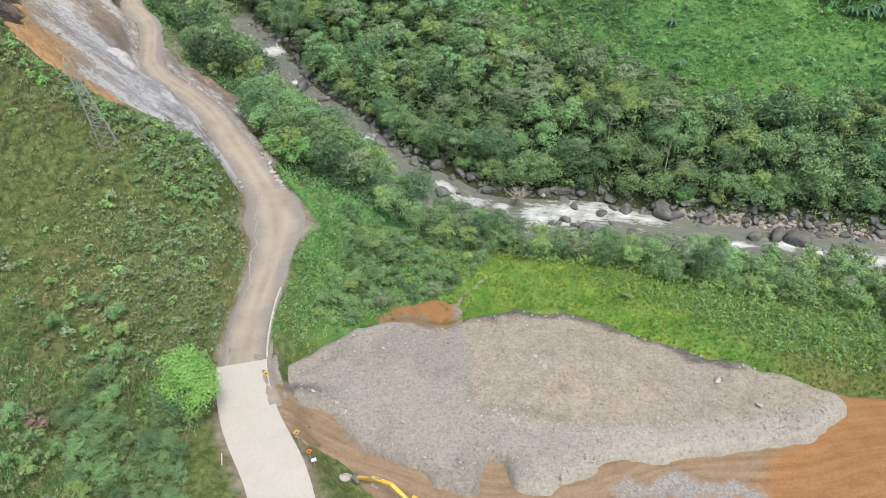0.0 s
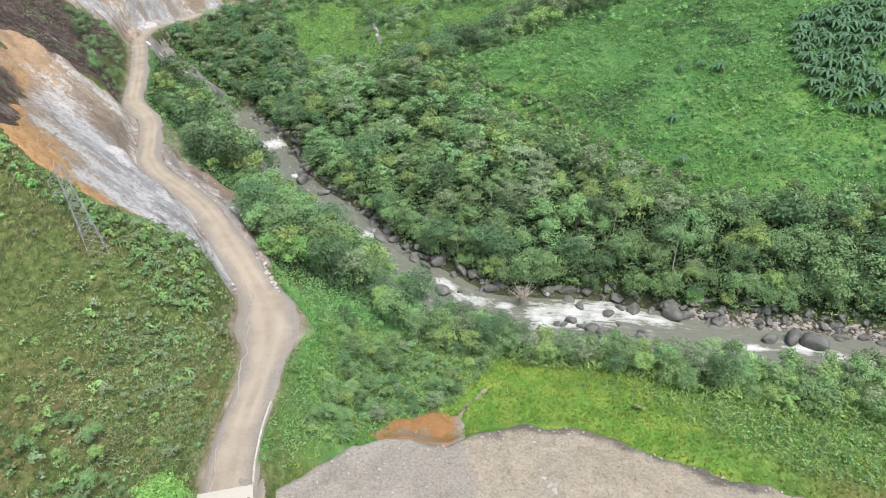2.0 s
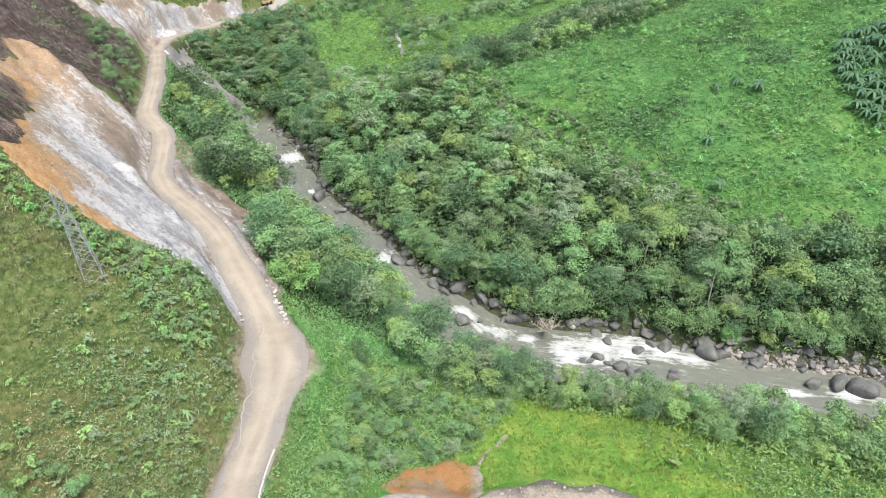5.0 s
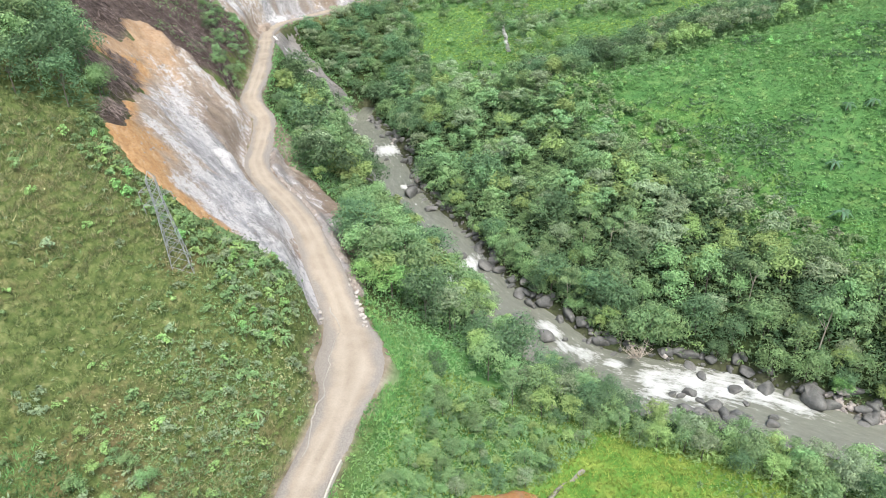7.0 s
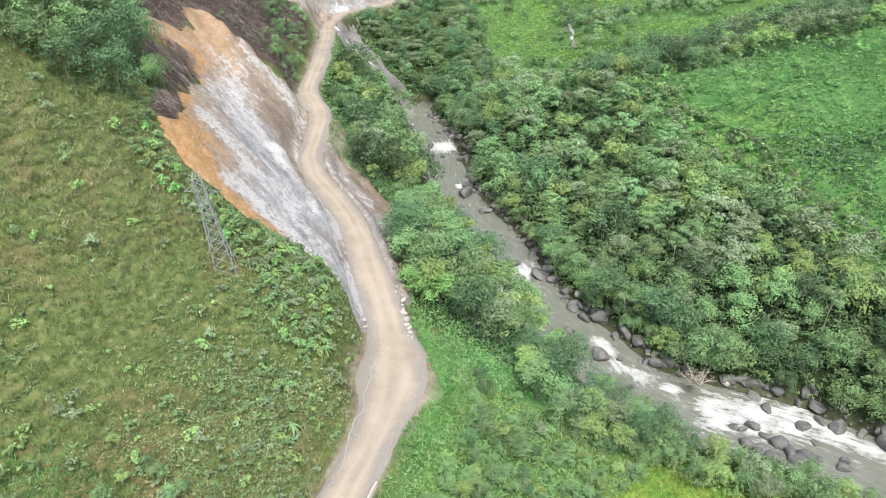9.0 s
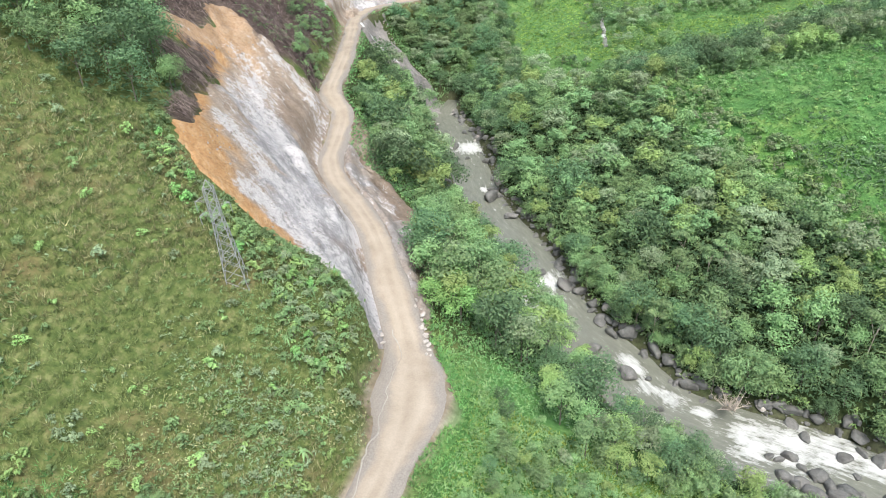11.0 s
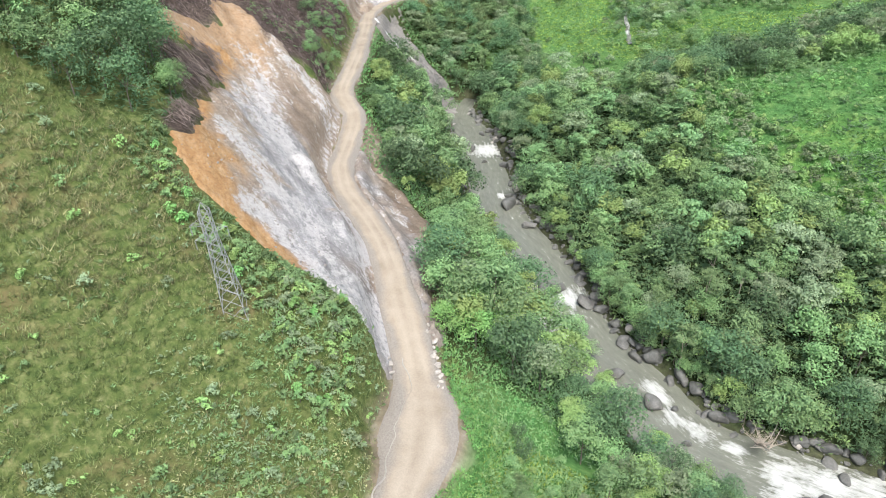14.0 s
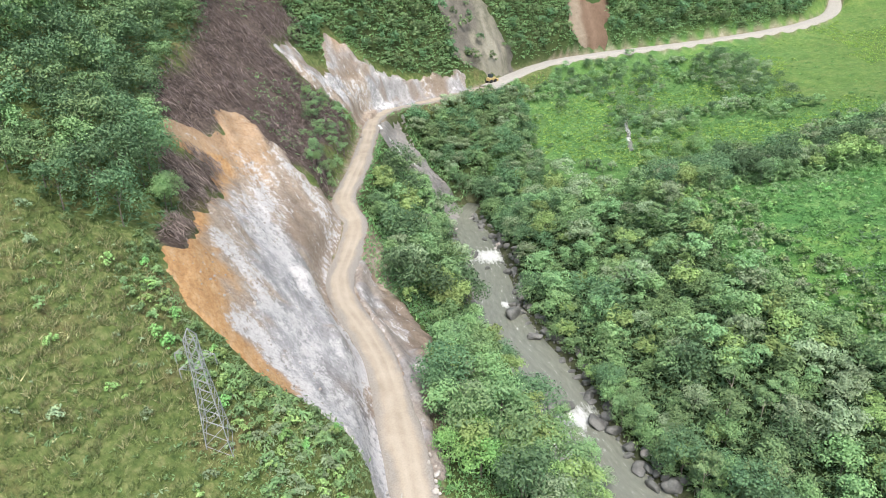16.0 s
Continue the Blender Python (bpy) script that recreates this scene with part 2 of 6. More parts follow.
def mixed(n, l, fac, a, b, how="MIX"):
    x = n.new("ShaderNodeMix")
    x.data_type, x.blend_type = "RGBA", how
    for value, slot in ((fac, 0), (a, 6), (b, 7)):
        if isinstance(value, (int, float)):
            x.inputs[slot].default_value = value
        elif isinstance(value, tuple):
            x.inputs[slot].default_value = (*value, 1)
        else:
            l.new(value, x.inputs[slot])
    return x.outputs[2]


def attribute(n, name):
    a = n.new("ShaderNodeAttribute")
    a.attribute_name = name
    return a.outputs["Fac"]


def sums(n, l, how, a, b):
    x = n.new("ShaderNodeMath")
    x.operation = how
    for slot, value in enumerate((a, b)):
        if isinstance(value, (int, float)):
            x.inputs[slot].default_value = value
        else:
            l.new(value, x.inputs[slot])
    return x.outputs[0]


def relief(n, l, b, height, strength=0.5, distance=0.1):
    x = n.new("ShaderNodeBump")
    x.inputs["Strength"].default_value, x.inputs["Distance"].default_value = strength, distance
    l.new(height, x.inputs["Height"])
    l.new(x.outputs["Normal"], b.inputs["Normal"])


def stretched(n, l, turn, scale):
    """The place, turned about the vertical and then drawn out along the axes."""
    p = n.new("ShaderNodeNewGeometry").outputs["Position"]
    for rot, sc in (((0, 0, radians(turn)), (1, 1, 1)), ((0, 0, 0), scale)):
        m = n.new("ShaderNodeMapping")
        m.inputs["Rotation"].default_value, m.inputs["Scale"].default_value = rot, sc
        l.new(p, m.inputs["Vector"])
        p = m.outputs["Vector"]
    return p


def leaf_material(name, dark, light, rough=0.55, patchy=0.6, grain=0.5):
    """Leaves that let some light through, varied from leaf to leaf, clump to clump and plant to plant."""
    m, n, l, b = material(name, rough, 0.12)
    isle = n.new("ShaderNodeNewGeometry").outputs["Random Per Island"]
    tree = n.new("ShaderNodeObjectInfo").outputs["Random"]
    clump = attribute(n, "tone")
    c = colours(n, l, isle, [(0, dark), (0.6, tuple((p + q) / 2 for p, q in zip(dark, light))), (1, light)])
    hue = n.new("ShaderNodeHueSaturation")
    l.new(c, hue.inputs["Color"])
    hue.inputs["Saturation"].default_value = 0.9
    big, tone, fine = noise_tex(n, l, 0.2, 3), noise_tex(n, l, 0.45, 2), noise_tex(n, l, 5.0, 3, 0.7)
    shift = sums(n, l, "ADD", sums(n, l, "MULTIPLY", tree, 0.6), sums(n, l, "MULTIPLY", tone, 0.8))
    shift = sums(n, l, "ADD", shift, sums(n, l, "MULTIPLY", clump, 0.22))
    l.new(sums(n, l, "ADD", sums(n, l, "MULTIPLY", shift, 0.045), 0.462), hue.inputs["Hue"])
    value = sums(n, l, "ADD", sums(n, l, "MULTIPLY", tree, 0.4), sums(n, l, "MULTIPLY", big, patchy))
    value = sums(n, l, "ADD", value, sums(n, l, "MULTIPLY", fine, grain))
    value = sums(n, l, "ADD", value, sums(n, l, "MULTIPLY", clump, 0.27))
    l.new(sums(n, l, "ADD", value, 1.13 - 0.2 - 0.5 * patchy - 0.5 * grain), hue.inputs["Value"])
    l.new(hue.outputs["Color"], b.inputs["Base Color"])
    relief(n, l, b, fine, 0.5, 0.08)
    thin = n.new("ShaderNodeBsdfTranslucent")
    l.new(hue.outputs["Color"], thin.inputs["Color"])
    both = n.new("ShaderNodeMixShader")
    both.inputs[0].default_value = 0.25
    l.new(b.outputs[0], both.inputs[1])
    l.new(thin.outputs[0], both.inputs[2])
    l.new(both.outputs[0], n["Material Output"].inputs["Surface"])
    return m


LEAF = {
    "dark": leaf_material("leaves_dark", (0.072, 0.153, 0.072), (0.120, 0.228, 0.096)),
    "mid": leaf_material("leaves_mid", (0.119, 0.222, 0.092), (0.185, 0.312, 0.120)),
    "light": leaf_material("leaves_light", (0.141, 0.268, 0.102), (0.207, 0.369, 0.134)),
    "yellow": leaf_material("leaves_yellow", (0.182, 0.300, 0.087), (0.257, 0.401, 0.122)),
    "grey": leaf_material("leaves_grey", (0.165, 0.238, 0.128), (0.242, 0.33, 0.178)),
    "banana": leaf_material("leaves_banana", (0.05, 0.13, 0.065), (0.1, 0.2, 0.1), 0.4),
    "bright": leaf_material("leaves_bright", (0.125, 0.285, 0.07), (0.205, 0.41, 0.115)),
    "lime": leaf_material("leaves_lime", (0.15, 0.315, 0.056), (0.225, 0.42, 0.092)),
    "brown": leaf_material("leaves_brown", (0.12, 0.09, 0.065), (0.24, 0.18, 0.13)),
}
GRASS = {
    "dry": leaf_material("grass_dry", (0.15, 0.165, 0.07), (0.4, 0.4, 0.2), 0.6, 1.5, 0.9),
    "hill": leaf_material("grass_hill", (0.075, 0.125, 0.038), (0.235, 0.3, 0.108), 0.6, 1.5, 0.9),
    "lush": leaf_material("grass_lush", (0.062, 0.2, 0.055), (0.165, 0.39, 0.12), 0.6, 1.5, 0.9),
    "bright": leaf_material("grass_bright", (0.068, 0.215, 0.048), (0.165, 0.385, 0.11), 0.6, 1.5, 0.9),
    "gold": leaf_material("grass_gold", (0.13, 0.24, 0.03), (0.3, 0.42, 0.07), 0.6, 1.5, 0.9),
}



def ground_material():
    m, n, l, b = material("ground_cover", 0.95, 0.1)
    fine, mid, wide = noise_tex(n, l, 1.6, 8, 0.7), noise_tex(n, l, 0.3, 6), noise_tex(n, l, 0.06, 5)
    hill = colours(n, l, noise_tex(n, l, 0.9, 8, 0.75), [(0.34, (0.046, 0.08, 0.025)), (0.5, (0.108, 0.146, 0.046)), (0.64, (0.205, 0.225, 0.096))])
    hill = mixed(n, l, colours(n, l, noise_tex(n, l, 0.11, 6, 0.7), [(0.52, (0, 0, 0)), (0.68, (0.7, 0.7, 0.7))]), hill, (0.19, 0.145, 0.075))
    lush = colours(n, l, mid, [(0.3, (0.055, 0.145, 0.045)), (0.52, (0.09, 0.21, 0.062)), (0.7, (0.165, 0.285, 0.095))])
    gold = colours(n, l, mid, [(0.35, (0.085, 0.21, 0.035)), (0.5, (0.14, 0.27, 0.05)), (0.68, (0.25, 0.33, 0.07))])
    # leaf litter with the shade beneath trees put into its colour
    shaded_litter = colours(n, l, fine, [(0.3, (0.02, 0.035, 0.015)), (0.7, (0.05, 0.075, 0.025))])
    soil = colours(n, l, mid, [(0.3, (0.13, 0.1, 0.075)), (0.5, (0.25, 0.2, 0.155)), (0.7, (0.38, 0.33, 0.28))])
    c = mixed(n, l, attribute(n, "lush"), hill, lush)
    c = mixed(n, l, attribute(n, "gold"), c, gold)
    c = mixed(n, l, attribute(n, "shade_floor"), c, shaded_litter)
    c = mixed(n, l, attribute(n, "soil"), c, soil)
    c = mixed(n, l, attribute(n, "withered"), c, mixed(n, l, 0.6, colours(n, l, fine, [(0.3, (0.06, 0.046, 0.04)), (0.7, (0.19, 0.15, 0.127))]), colours(n, l, mid, [(0.35, (0.45, 0.45, 0.45)), (0.65, (1, 1, 1))]), "MULTIPLY"))
    c = mixed(n, l, 0.55, c, colours(n, l, fine, [(0.25, (0.25, 0.25, 0.25)), (0.7, (1, 1, 1))]), "MULTIPLY")
    l.new(c, b.inputs["Base Color"])
    relief(n, l, b, fine, 0.9, 0.3)
    return m


def road_material():
    m, n, l, b = material("packed_dirt", 0.9, 0.2)
    fine, mid, wide = noise_tex(n, l, 5, 8, 0.7), noise_tex(n, l, 0.25, 6), noise_tex(n, l, 0.12, 4)
    c = colours(n, l, mid, [(0.3, (0.23, 0.195, 0.148)), (0.5, (0.285, 0.245, 0.19)), (0.7, (0.335, 0.292, 0.232))])
    grey = colours(n, l, fine, [(0.3, (0.19, 0.175, 0.152)), (0.7, (0.262, 0.242, 0.212))])
    edge = sums(n, l, "ADD", attribute(n, "edge"), sums(n, l, "MULTIPLY", sums(n, l, "SUBTRACT", wide, 0.5), 1.2))
    c = mixed(n, l, colours(n, l, edge, [(0.45, (0, 0, 0)), (0.75, (1, 1, 1))]), c, grey)
    c = mixed(n, l, attribute(n, "rut"), c, (0.385, 0.34, 0.27))
    l.new(mixed(n, l, 0.4, c, colours(n, l, fine, [(0.3, (0.55, 0.55, 0.55)), (0.6, (1, 1, 1))]), "MULTIPLY"), b.inputs["Base Color"])
    relief(n, l, b, fine, 0.5, 0.06)
    return m


def slide_material():
    m, n, l, b = material("scoured_rock", 0.85, 0.25)
    streak = noise_tex(n, l, 0.55, 9, 0.7, stretched(n, l, 38, (0.4, 1.0, 0.6)))
    rill = noise_tex(n, l, 0.8, 9, 0.75, stretched(n, l, 38, (0.35, 1.0, 0.6)))
    fine, chips = noise_tex(n, l, 2.2, 9, 0.8), noise_tex(n, l, 0.9, 9, 0.8)
    blotch, lump = noise_tex(n, l, 0.16, 8, 0.65), noise_tex(n, l, 0.4, 8, 0.7)
    slate = colours(n, l, streak, [(0.36, (0.24, 0.238, 0.238)), (0.5, (0.335, 0.333, 0.332)), (0.62, (0.43, 0.427, 0.425))])
    beige = colours(n, l, lump, [(0.34, (0.25, 0.198, 0.15)), (0.5, (0.33, 0.27, 0.21)), (0.62, (0.42, 0.36, 0.29))])
    c = mixed(n, l, attribute(n, "beige"), slate, beige)
    c = mixed(n, l, attribute(n, "mud"), c, colours(n, l, blotch, [(0.35, (0.17, 0.13, 0.097)), (0.65, (0.25, 0.198, 0.15))]))
    ochre = colours(n, l, rill, [(0.33, (0.33, 0.18, 0.075)), (0.5, (0.43, 0.26, 0.12)), (0.66, (0.49, 0.34, 0.195))])
    c = mixed(n, l, attribute(n, "ochre"), c, ochre)
    lit = attribute(n, "pale")
    for part_of, amount in ((streak, 1.3), (rill, 1.0), (chips, 2.9)):
        lit = sums(n, l, "ADD", lit, sums(n, l, "MULTIPLY", sums(n, l, "SUBTRACT", part_of, 0.5), amount))
    lit = sums(n, l, "SUBTRACT", lit, sums(n, l, "MULTIPLY", attribute(n, "ochre"), 0.22))
    lit = sums(n, l, "SUBTRACT", lit, sums(n, l, "MULTIPLY", attribute(n, "mud"), 0.25))
    c = mixed(n, l, colours(n, l, lit, [(0.27, (0, 0, 0)), (0.38, (0.55, 0.55, 0.55)), (0.6, (1, 1, 1))]), c, (0.53, 0.52, 0.507))
    l.new(mixed(n, l, 0.65, c, colours(n, l, fine, [(0.36, (0.42, 0.42, 0.42)), (0.5, (0.85, 0.85, 0.85)), (0.58, (1, 1, 1))]), "MULTIPLY"), b.inputs["Base Color"])
    relief(n, l, b, fine, 1.0, 0.35)
    return m


def gravel_material(name, a, c2, c3, spots=True, grit=0.75):
    m, n, l, b = material(name, 0.95, 0.15)
    fine, mid, wide = noise_tex(n, l, 2.6, 10, 0.85), noise_tex(n, l, 0.5, 8, 0.75), noise_tex(n, l, 0.07, 4)
    c = colours(n, l, mid, [(0.3, a), (0.5, c2), (0.7, c3)])
    c = mixed(n, l, colours(n, l, wide, [(0.42, (0, 0, 0)), (0.6, (1, 1, 1))]), c, tuple(0.5 * p for p in (c3[0] + c2[0], c3[1] + c2[1], c3[2] + c2[2])))
    c = mixed(n, l, attribute(n, "pale"), c, tuple(v * k for v, k in zip(c3, (1.12, 1.13, 1.13))))
    c = mixed(n, l, attribute(n, "tan"), c, colours(n, l, mid, [(0.3, (0.24, 0.21, 0.158)), (0.5, (0.335, 0.296, 0.226)), (0.7, (0.415, 0.37, 0.29))]))
    c = mixed(n, l, attribute(n, "wet"), c, colours(n, l, mid, [(0.35, (0.1, 0.092, 0.078)), (0.65, (0.165, 0.152, 0.13))]))
    c = mixed(n, l, grit, c, colours(n, l, fine, [(0.38, (0.3, 0.3, 0.3)), (0.5, (0.75, 0.75, 0.75)), (0.62, (1.0, 1.0, 1.0))]), "MULTIPLY")
    if spots:
        v = n.new("ShaderNodeTexVoronoi")
        v.inputs["Scale"].default_value = 1.7
        l.new(n.new("ShaderNodeNewGeometry").outputs["Position"], v.inputs["Vector"])
        c = mixed(n, l, colours(n, l, v.outputs["Distance"], [(0.12, (0.8, 0.8, 0.8)), (0.22, (0, 0, 0))]), c, (0.62, 0.6, 0.56))
    l.new(c, b.inputs["Base Color"])
    relief(n, l, b, fine, 0.8, 0.12)
    return m


def track_material():
    m, n, l, b = material("orange_earth", 0.95, 0.15)
    v = n.new("ShaderNodeCombineXYZ")
    l.new(sums(n, l, "MULTIPLY", attribute(n, "along"), 0.05), v.inputs[0])
    l.new(attribute(n, "across"), v.inputs[1])
    fine, lane = noise_tex(n, l, 3, 8, 0.7), noise_tex(n, l, 1.2, 7, 0.65, v.outputs[0])
    lane = sums(n, l, "ADD", sums(n, l, "MULTIPLY", lane, 0.65), sums(n, l, "MULTIPLY", noise_tex(n, l, 0.35, 8, 0.7), 0.35))
    c = colours(n, l, lane, [(0.32, (0.15, 0.102, 0.062)), (0.5, (0.235, 0.168, 0.105)), (0.68, (0.31, 0.235, 0.158))])
    c = mixed(n, l, attribute(n, "ochre"), c, colours(n, l, lane, [(0.3, (0.21, 0.105, 0.042)), (0.7, (0.33, 0.18, 0.08))]))
    c = mixed(n, l, attribute(n, "pale"), c, colours(n, l, fine, [(0.35, (0.2, 0.185, 0.16)), (0.65, (0.31, 0.295, 0.265))]))
    l.new(mixed(n, l, 0.5, c, colours(n, l, fine, [(0.3, (0.5, 0.5, 0.5)), (0.6, (1, 1, 1))]), "MULTIPLY"), b.inputs["Base Color"])
    relief(n, l, b, fine, 0.6, 0.1)
    return m


def water_material():
    m, n, l, b = material("river_water", 0.12, 0.5)
    v = n.new("ShaderNodeCombineXYZ")
    l.new(sums(n, l, "MULTIPLY", attribute(n, "along"), 0.28), v.inputs[0])
    l.new(attribute(n, "across"), v.inputs[1])
    streak = noise_tex(n, l, 1.1, 9, 0.72, v.outputs[0])
    fine = noise_tex(n, l, 1.5, 8, 0.7)
    deep = colours(n, l, streak, [(0.3, (0.122, 0.13, 0.104)), (0.55, (0.165, 0.174, 0.142)), (0.75, (0.215, 0.225, 0.188))])
    swirl = noise_tex(n, l, 0.8, 9, 0.75)
    churn = sums(n, l, "ADD", attribute(n, "foam"), sums(n, l, "MULTIPLY", sums(n, l, "SUBTRACT", streak, 0.5), 2.2))
    churn = sums(n, l, "ADD", churn, sums(n, l, "MULTIPLY", sums(n, l, "SUBTRACT", swirl, 0.5), 0.9))
    white = colours(n, l, churn, [(0.24, (0, 0, 0)), (0.6, (0.5, 0.5, 0.5)), (1.05, (1, 1, 1))])
    l.new(mixed(n, l, white, deep, (0.57, 0.59, 0.575)), b.inputs["Base Color"])
    l.new(colours(n, l, white, [(0, (0.15, 0.15, 0.15)), (1, (0.85, 0.85, 0.85))]), b.inputs["Roughness"])
    relief(n, l, b, sums(n, l, "ADD", fine, streak), 0.4, 0.25)
    return m


def stone_material(name, a, c2, wet=0.75):
    m, n, l, b = material(name, wet, 0.35)
    fine, wide = noise_tex(n, l, 3.5, 8, 0.7), noise_tex(n, l, 0.8, 4)
    c = colours(n, l, wide, [(0.3, a), (0.7, c2)])
    tone = n.new("ShaderNodeObjectInfo").outputs["Random"]
    isle = n.new("ShaderNodeNewGeometry").outputs["Random Per Island"]
    c = mixed(n, l, sums(n, l, "MULTIPLY", sums(n, l, "ADD", tone, isle), 0.1), c, (0.42, 0.4, 0.375))
    l.new(mixed(n, l, 0.6, c, colours(n, l, fine, [(0.3, (0.45, 0.45, 0.45)), (0.65, (1, 1, 1))]), "MULTIPLY"), b.inputs["Base Color"])
    relief(n, l, b, fine, 0.7, 0.1)
    return m


def plain(name, colour, rough=0.5, metal=0.0, wear=0.25):
    m, n, l, b = material(name, rough, 0.4)
    f = noise_tex(n, l, 6, 6)
    l.new(mixed(n, l, wear, colour, colours(n, l, f, [(0.35, (0.35, 0.33, 0.3)), (0.6, (1, 1, 1))]), "MULTIPLY"), b.inputs["Base Color"])
    b.inputs["Metallic"].default_value = metal
    return m


M_GROUND, M_ROAD, M_SLIDE, M_TRACK, M_WATER = ground_material(), road_material(), slide_material(), track_material(), water_material()
M_GRAVEL = gravel_material("crushed_gravel", (0.19, 0.175, 0.147), (0.262, 0.242, 0.205), (0.33, 0.306, 0.262), False)
M_SCREE = gravel_material("grey_scree", (0.125, 0.12, 0.11), (0.2, 0.192, 0.176), (0.3, 0.29, 0.268), False)
M_STONE = stone_material("river_stone", (0.05, 0.054, 0.05), (0.145, 0.152, 0.142), 0.6)
M_PALE = stone_material("pale_stone", (0.3, 0.28, 0.25), (0.5, 0.47, 0.42))
M_SCREE_STONE = stone_material("broken_stone", (0.2, 0.18, 0.16), (0.38, 0.35, 0.32))
M_BARK = plain("bark", (0.14, 0.125, 0.1), 0.9)
M_PALE_BARK = plain("dead_wood", (0.42, 0.37, 0.31), 0.9)
M_TWIG = leaf_material("dead_twigs", (0.085, 0.065, 0.057), (0.25, 0.205, 0.18), 0.9, 1.6)
M_CONCRETE = gravel_material("pale_concrete", (0.4, 0.38, 0.325), (0.435, 0.415, 0.358), (0.46, 0.44, 0.382), False, 0.15)
M_FAR_ROAD = gravel_material("pale_road_dust", (0.235, 0.222, 0.195), (0.28, 0.266, 0.235), (0.32, 0.305, 0.27), False, 0.4)
M_RED = gravel_material("red_earth", (0.085, 0.055, 0.036), (0.135, 0.09, 0.06), (0.175, 0.122, 0.085), False, 0.6)
M_SCAR = gravel_material("overgrown_scree", (0.09, 0.094, 0.062), (0.17, 0.162, 0.122), (0.25, 0.236, 0.185), False, 0.8)
M_DULL = plain("dusty_yellow_paint", (0.42, 0.32, 0.14), 0.6)
M_STEEL = plain("galvanised_steel", (0.3, 0.32, 0.32), 0.6, 0.25, 0.3)
M_YELLOW = plain("yellow_paint", (0.72, 0.47, 0.09), 0.5, 0.0, 0.45)
M_ORANGE = plain("orange_paint", (0.8, 0.2, 0.02), 0.4)
M_WHITE = plain("white_paint", (0.8, 0.8, 0.78), 0.5)
M_BLACK = plain("black_rubber", (0.025, 0.025, 0.025), 0.8)
M_GLASS = plain("tinted_glass", (0.04, 0.055, 0.065), 0.08, 0.0, 0.05)
M_TEAL = plain("teal_tarpaulin", (0.02, 0.42, 0.34), 0.6)


# ---------------------------------------------------------------- building helpers
def mesh_of(name, verts, faces, mats, smooth=False):
    """A mesh from arrays of vertices and equal-sided faces."""
    verts, faces = np.asarray(verts, np.float32).reshape(-1, 3), np.asarray(faces, np.int32)
    me = bpy.data.meshes.new(name)
    me.vertices.add(len(verts))
    me.vertices.foreach_set("co", verts.ravel())
    me.loops.add(faces.size)
    me.loops.foreach_set("vertex_index", faces.ravel())
    me.polygons.add(len(faces))
    me.polygons.foreach_set("loop_start", np.arange(len(faces), dtype=np.int32) * faces.shape[1])
    me.polygons.foreach_set("use_smooth", np.full(len(faces), smooth))
    me.update(calc_edges=True)
    me.materials.append(mats)
    return me


def put_attribute(me, name, values):
    me.attributes.new(name, "FLOAT", "POINT").data.foreach_set("value", np.asarray(values, np.float32).ravel())


def part(name, bm, mat, parent, label=""):
    me = bpy.data.meshes.new(name)
    bm.to_mesh(me)
    bm.free()
    me.materials.append(mat)
    ob = new(name, me)
    ob.parent = parent
    return tagged(ob, label)


def under(name, me, parent, label=""):
    ob = new(name, me)
    ob.parent = parent
    return tagged(ob, label)


def box(size, at=(0, 0, 0), bevel=0.0, turn=None):
    bm = bmesh.new()
    bmesh.ops.create_cube(bm, size=1, matrix=Matrix.Translation(at) @ (turn or Matrix()) @ Matrix.Diagonal((*size, 1)))
    if bevel:
        bmesh.ops.bevel(bm, geom=bm.edges[:], offset=bevel, segments=2, affect="EDGES", profile=0.6)
    return bm


def tube(a, b, r0, r1=None, sides=6):
    """A tapered bar from a to b."""
    a, b = Vector(a), Vector(b)
    bm = bmesh.new()
    turn = (b - a).to_track_quat("Z", "Y").to_matrix().to_4x4()
    bmesh.ops.create_cone(bm, cap_ends=True, segments=sides, radius1=r0, radius2=r1 if r1 is not None else r0, depth=(b - a).length,
                          matrix=Matrix.Translation((a + b) / 2) @ turn)
    return bm


def joined(*parts):
    out = bmesh.new()
    for bm in parts:
        me = bpy.data.meshes.new("piece")
        bm.to_mesh(me)
        bm.free()
        out.from_mesh(me)
        bpy.data.meshes.remove(me)
    return out


def grid_faces(rows, cols):
    i = np.arange(rows * cols).reshape(rows, cols)
    return np.stack([i[:-1, :-1], i[:-1, 1:], i[1:, 1:], i[1:, :-1]], -1).reshape(-1, 4)


def floor_z(x, y):
    return float(ground_height(np.array([x]), np.array([y]))[0])


# ---------------------------------------------------------------- ground, one sheet to the horizon
def graded(a, b, step, out_a, out_b, grow=1.16):
    mid = list(np.arange(a, b + 1e-6, step))
    s, lo = step, [a]
    while lo[-1] > out_a:
        s *= grow
        lo.append(lo[-1] - s)
    s, hi = step, [mid[-1]]
    while hi[-1] < out_b:
        s *= grow
        hi.append(hi[-1] + s)
    return np.array(lo[:0:-1] + mid + hi[1:])


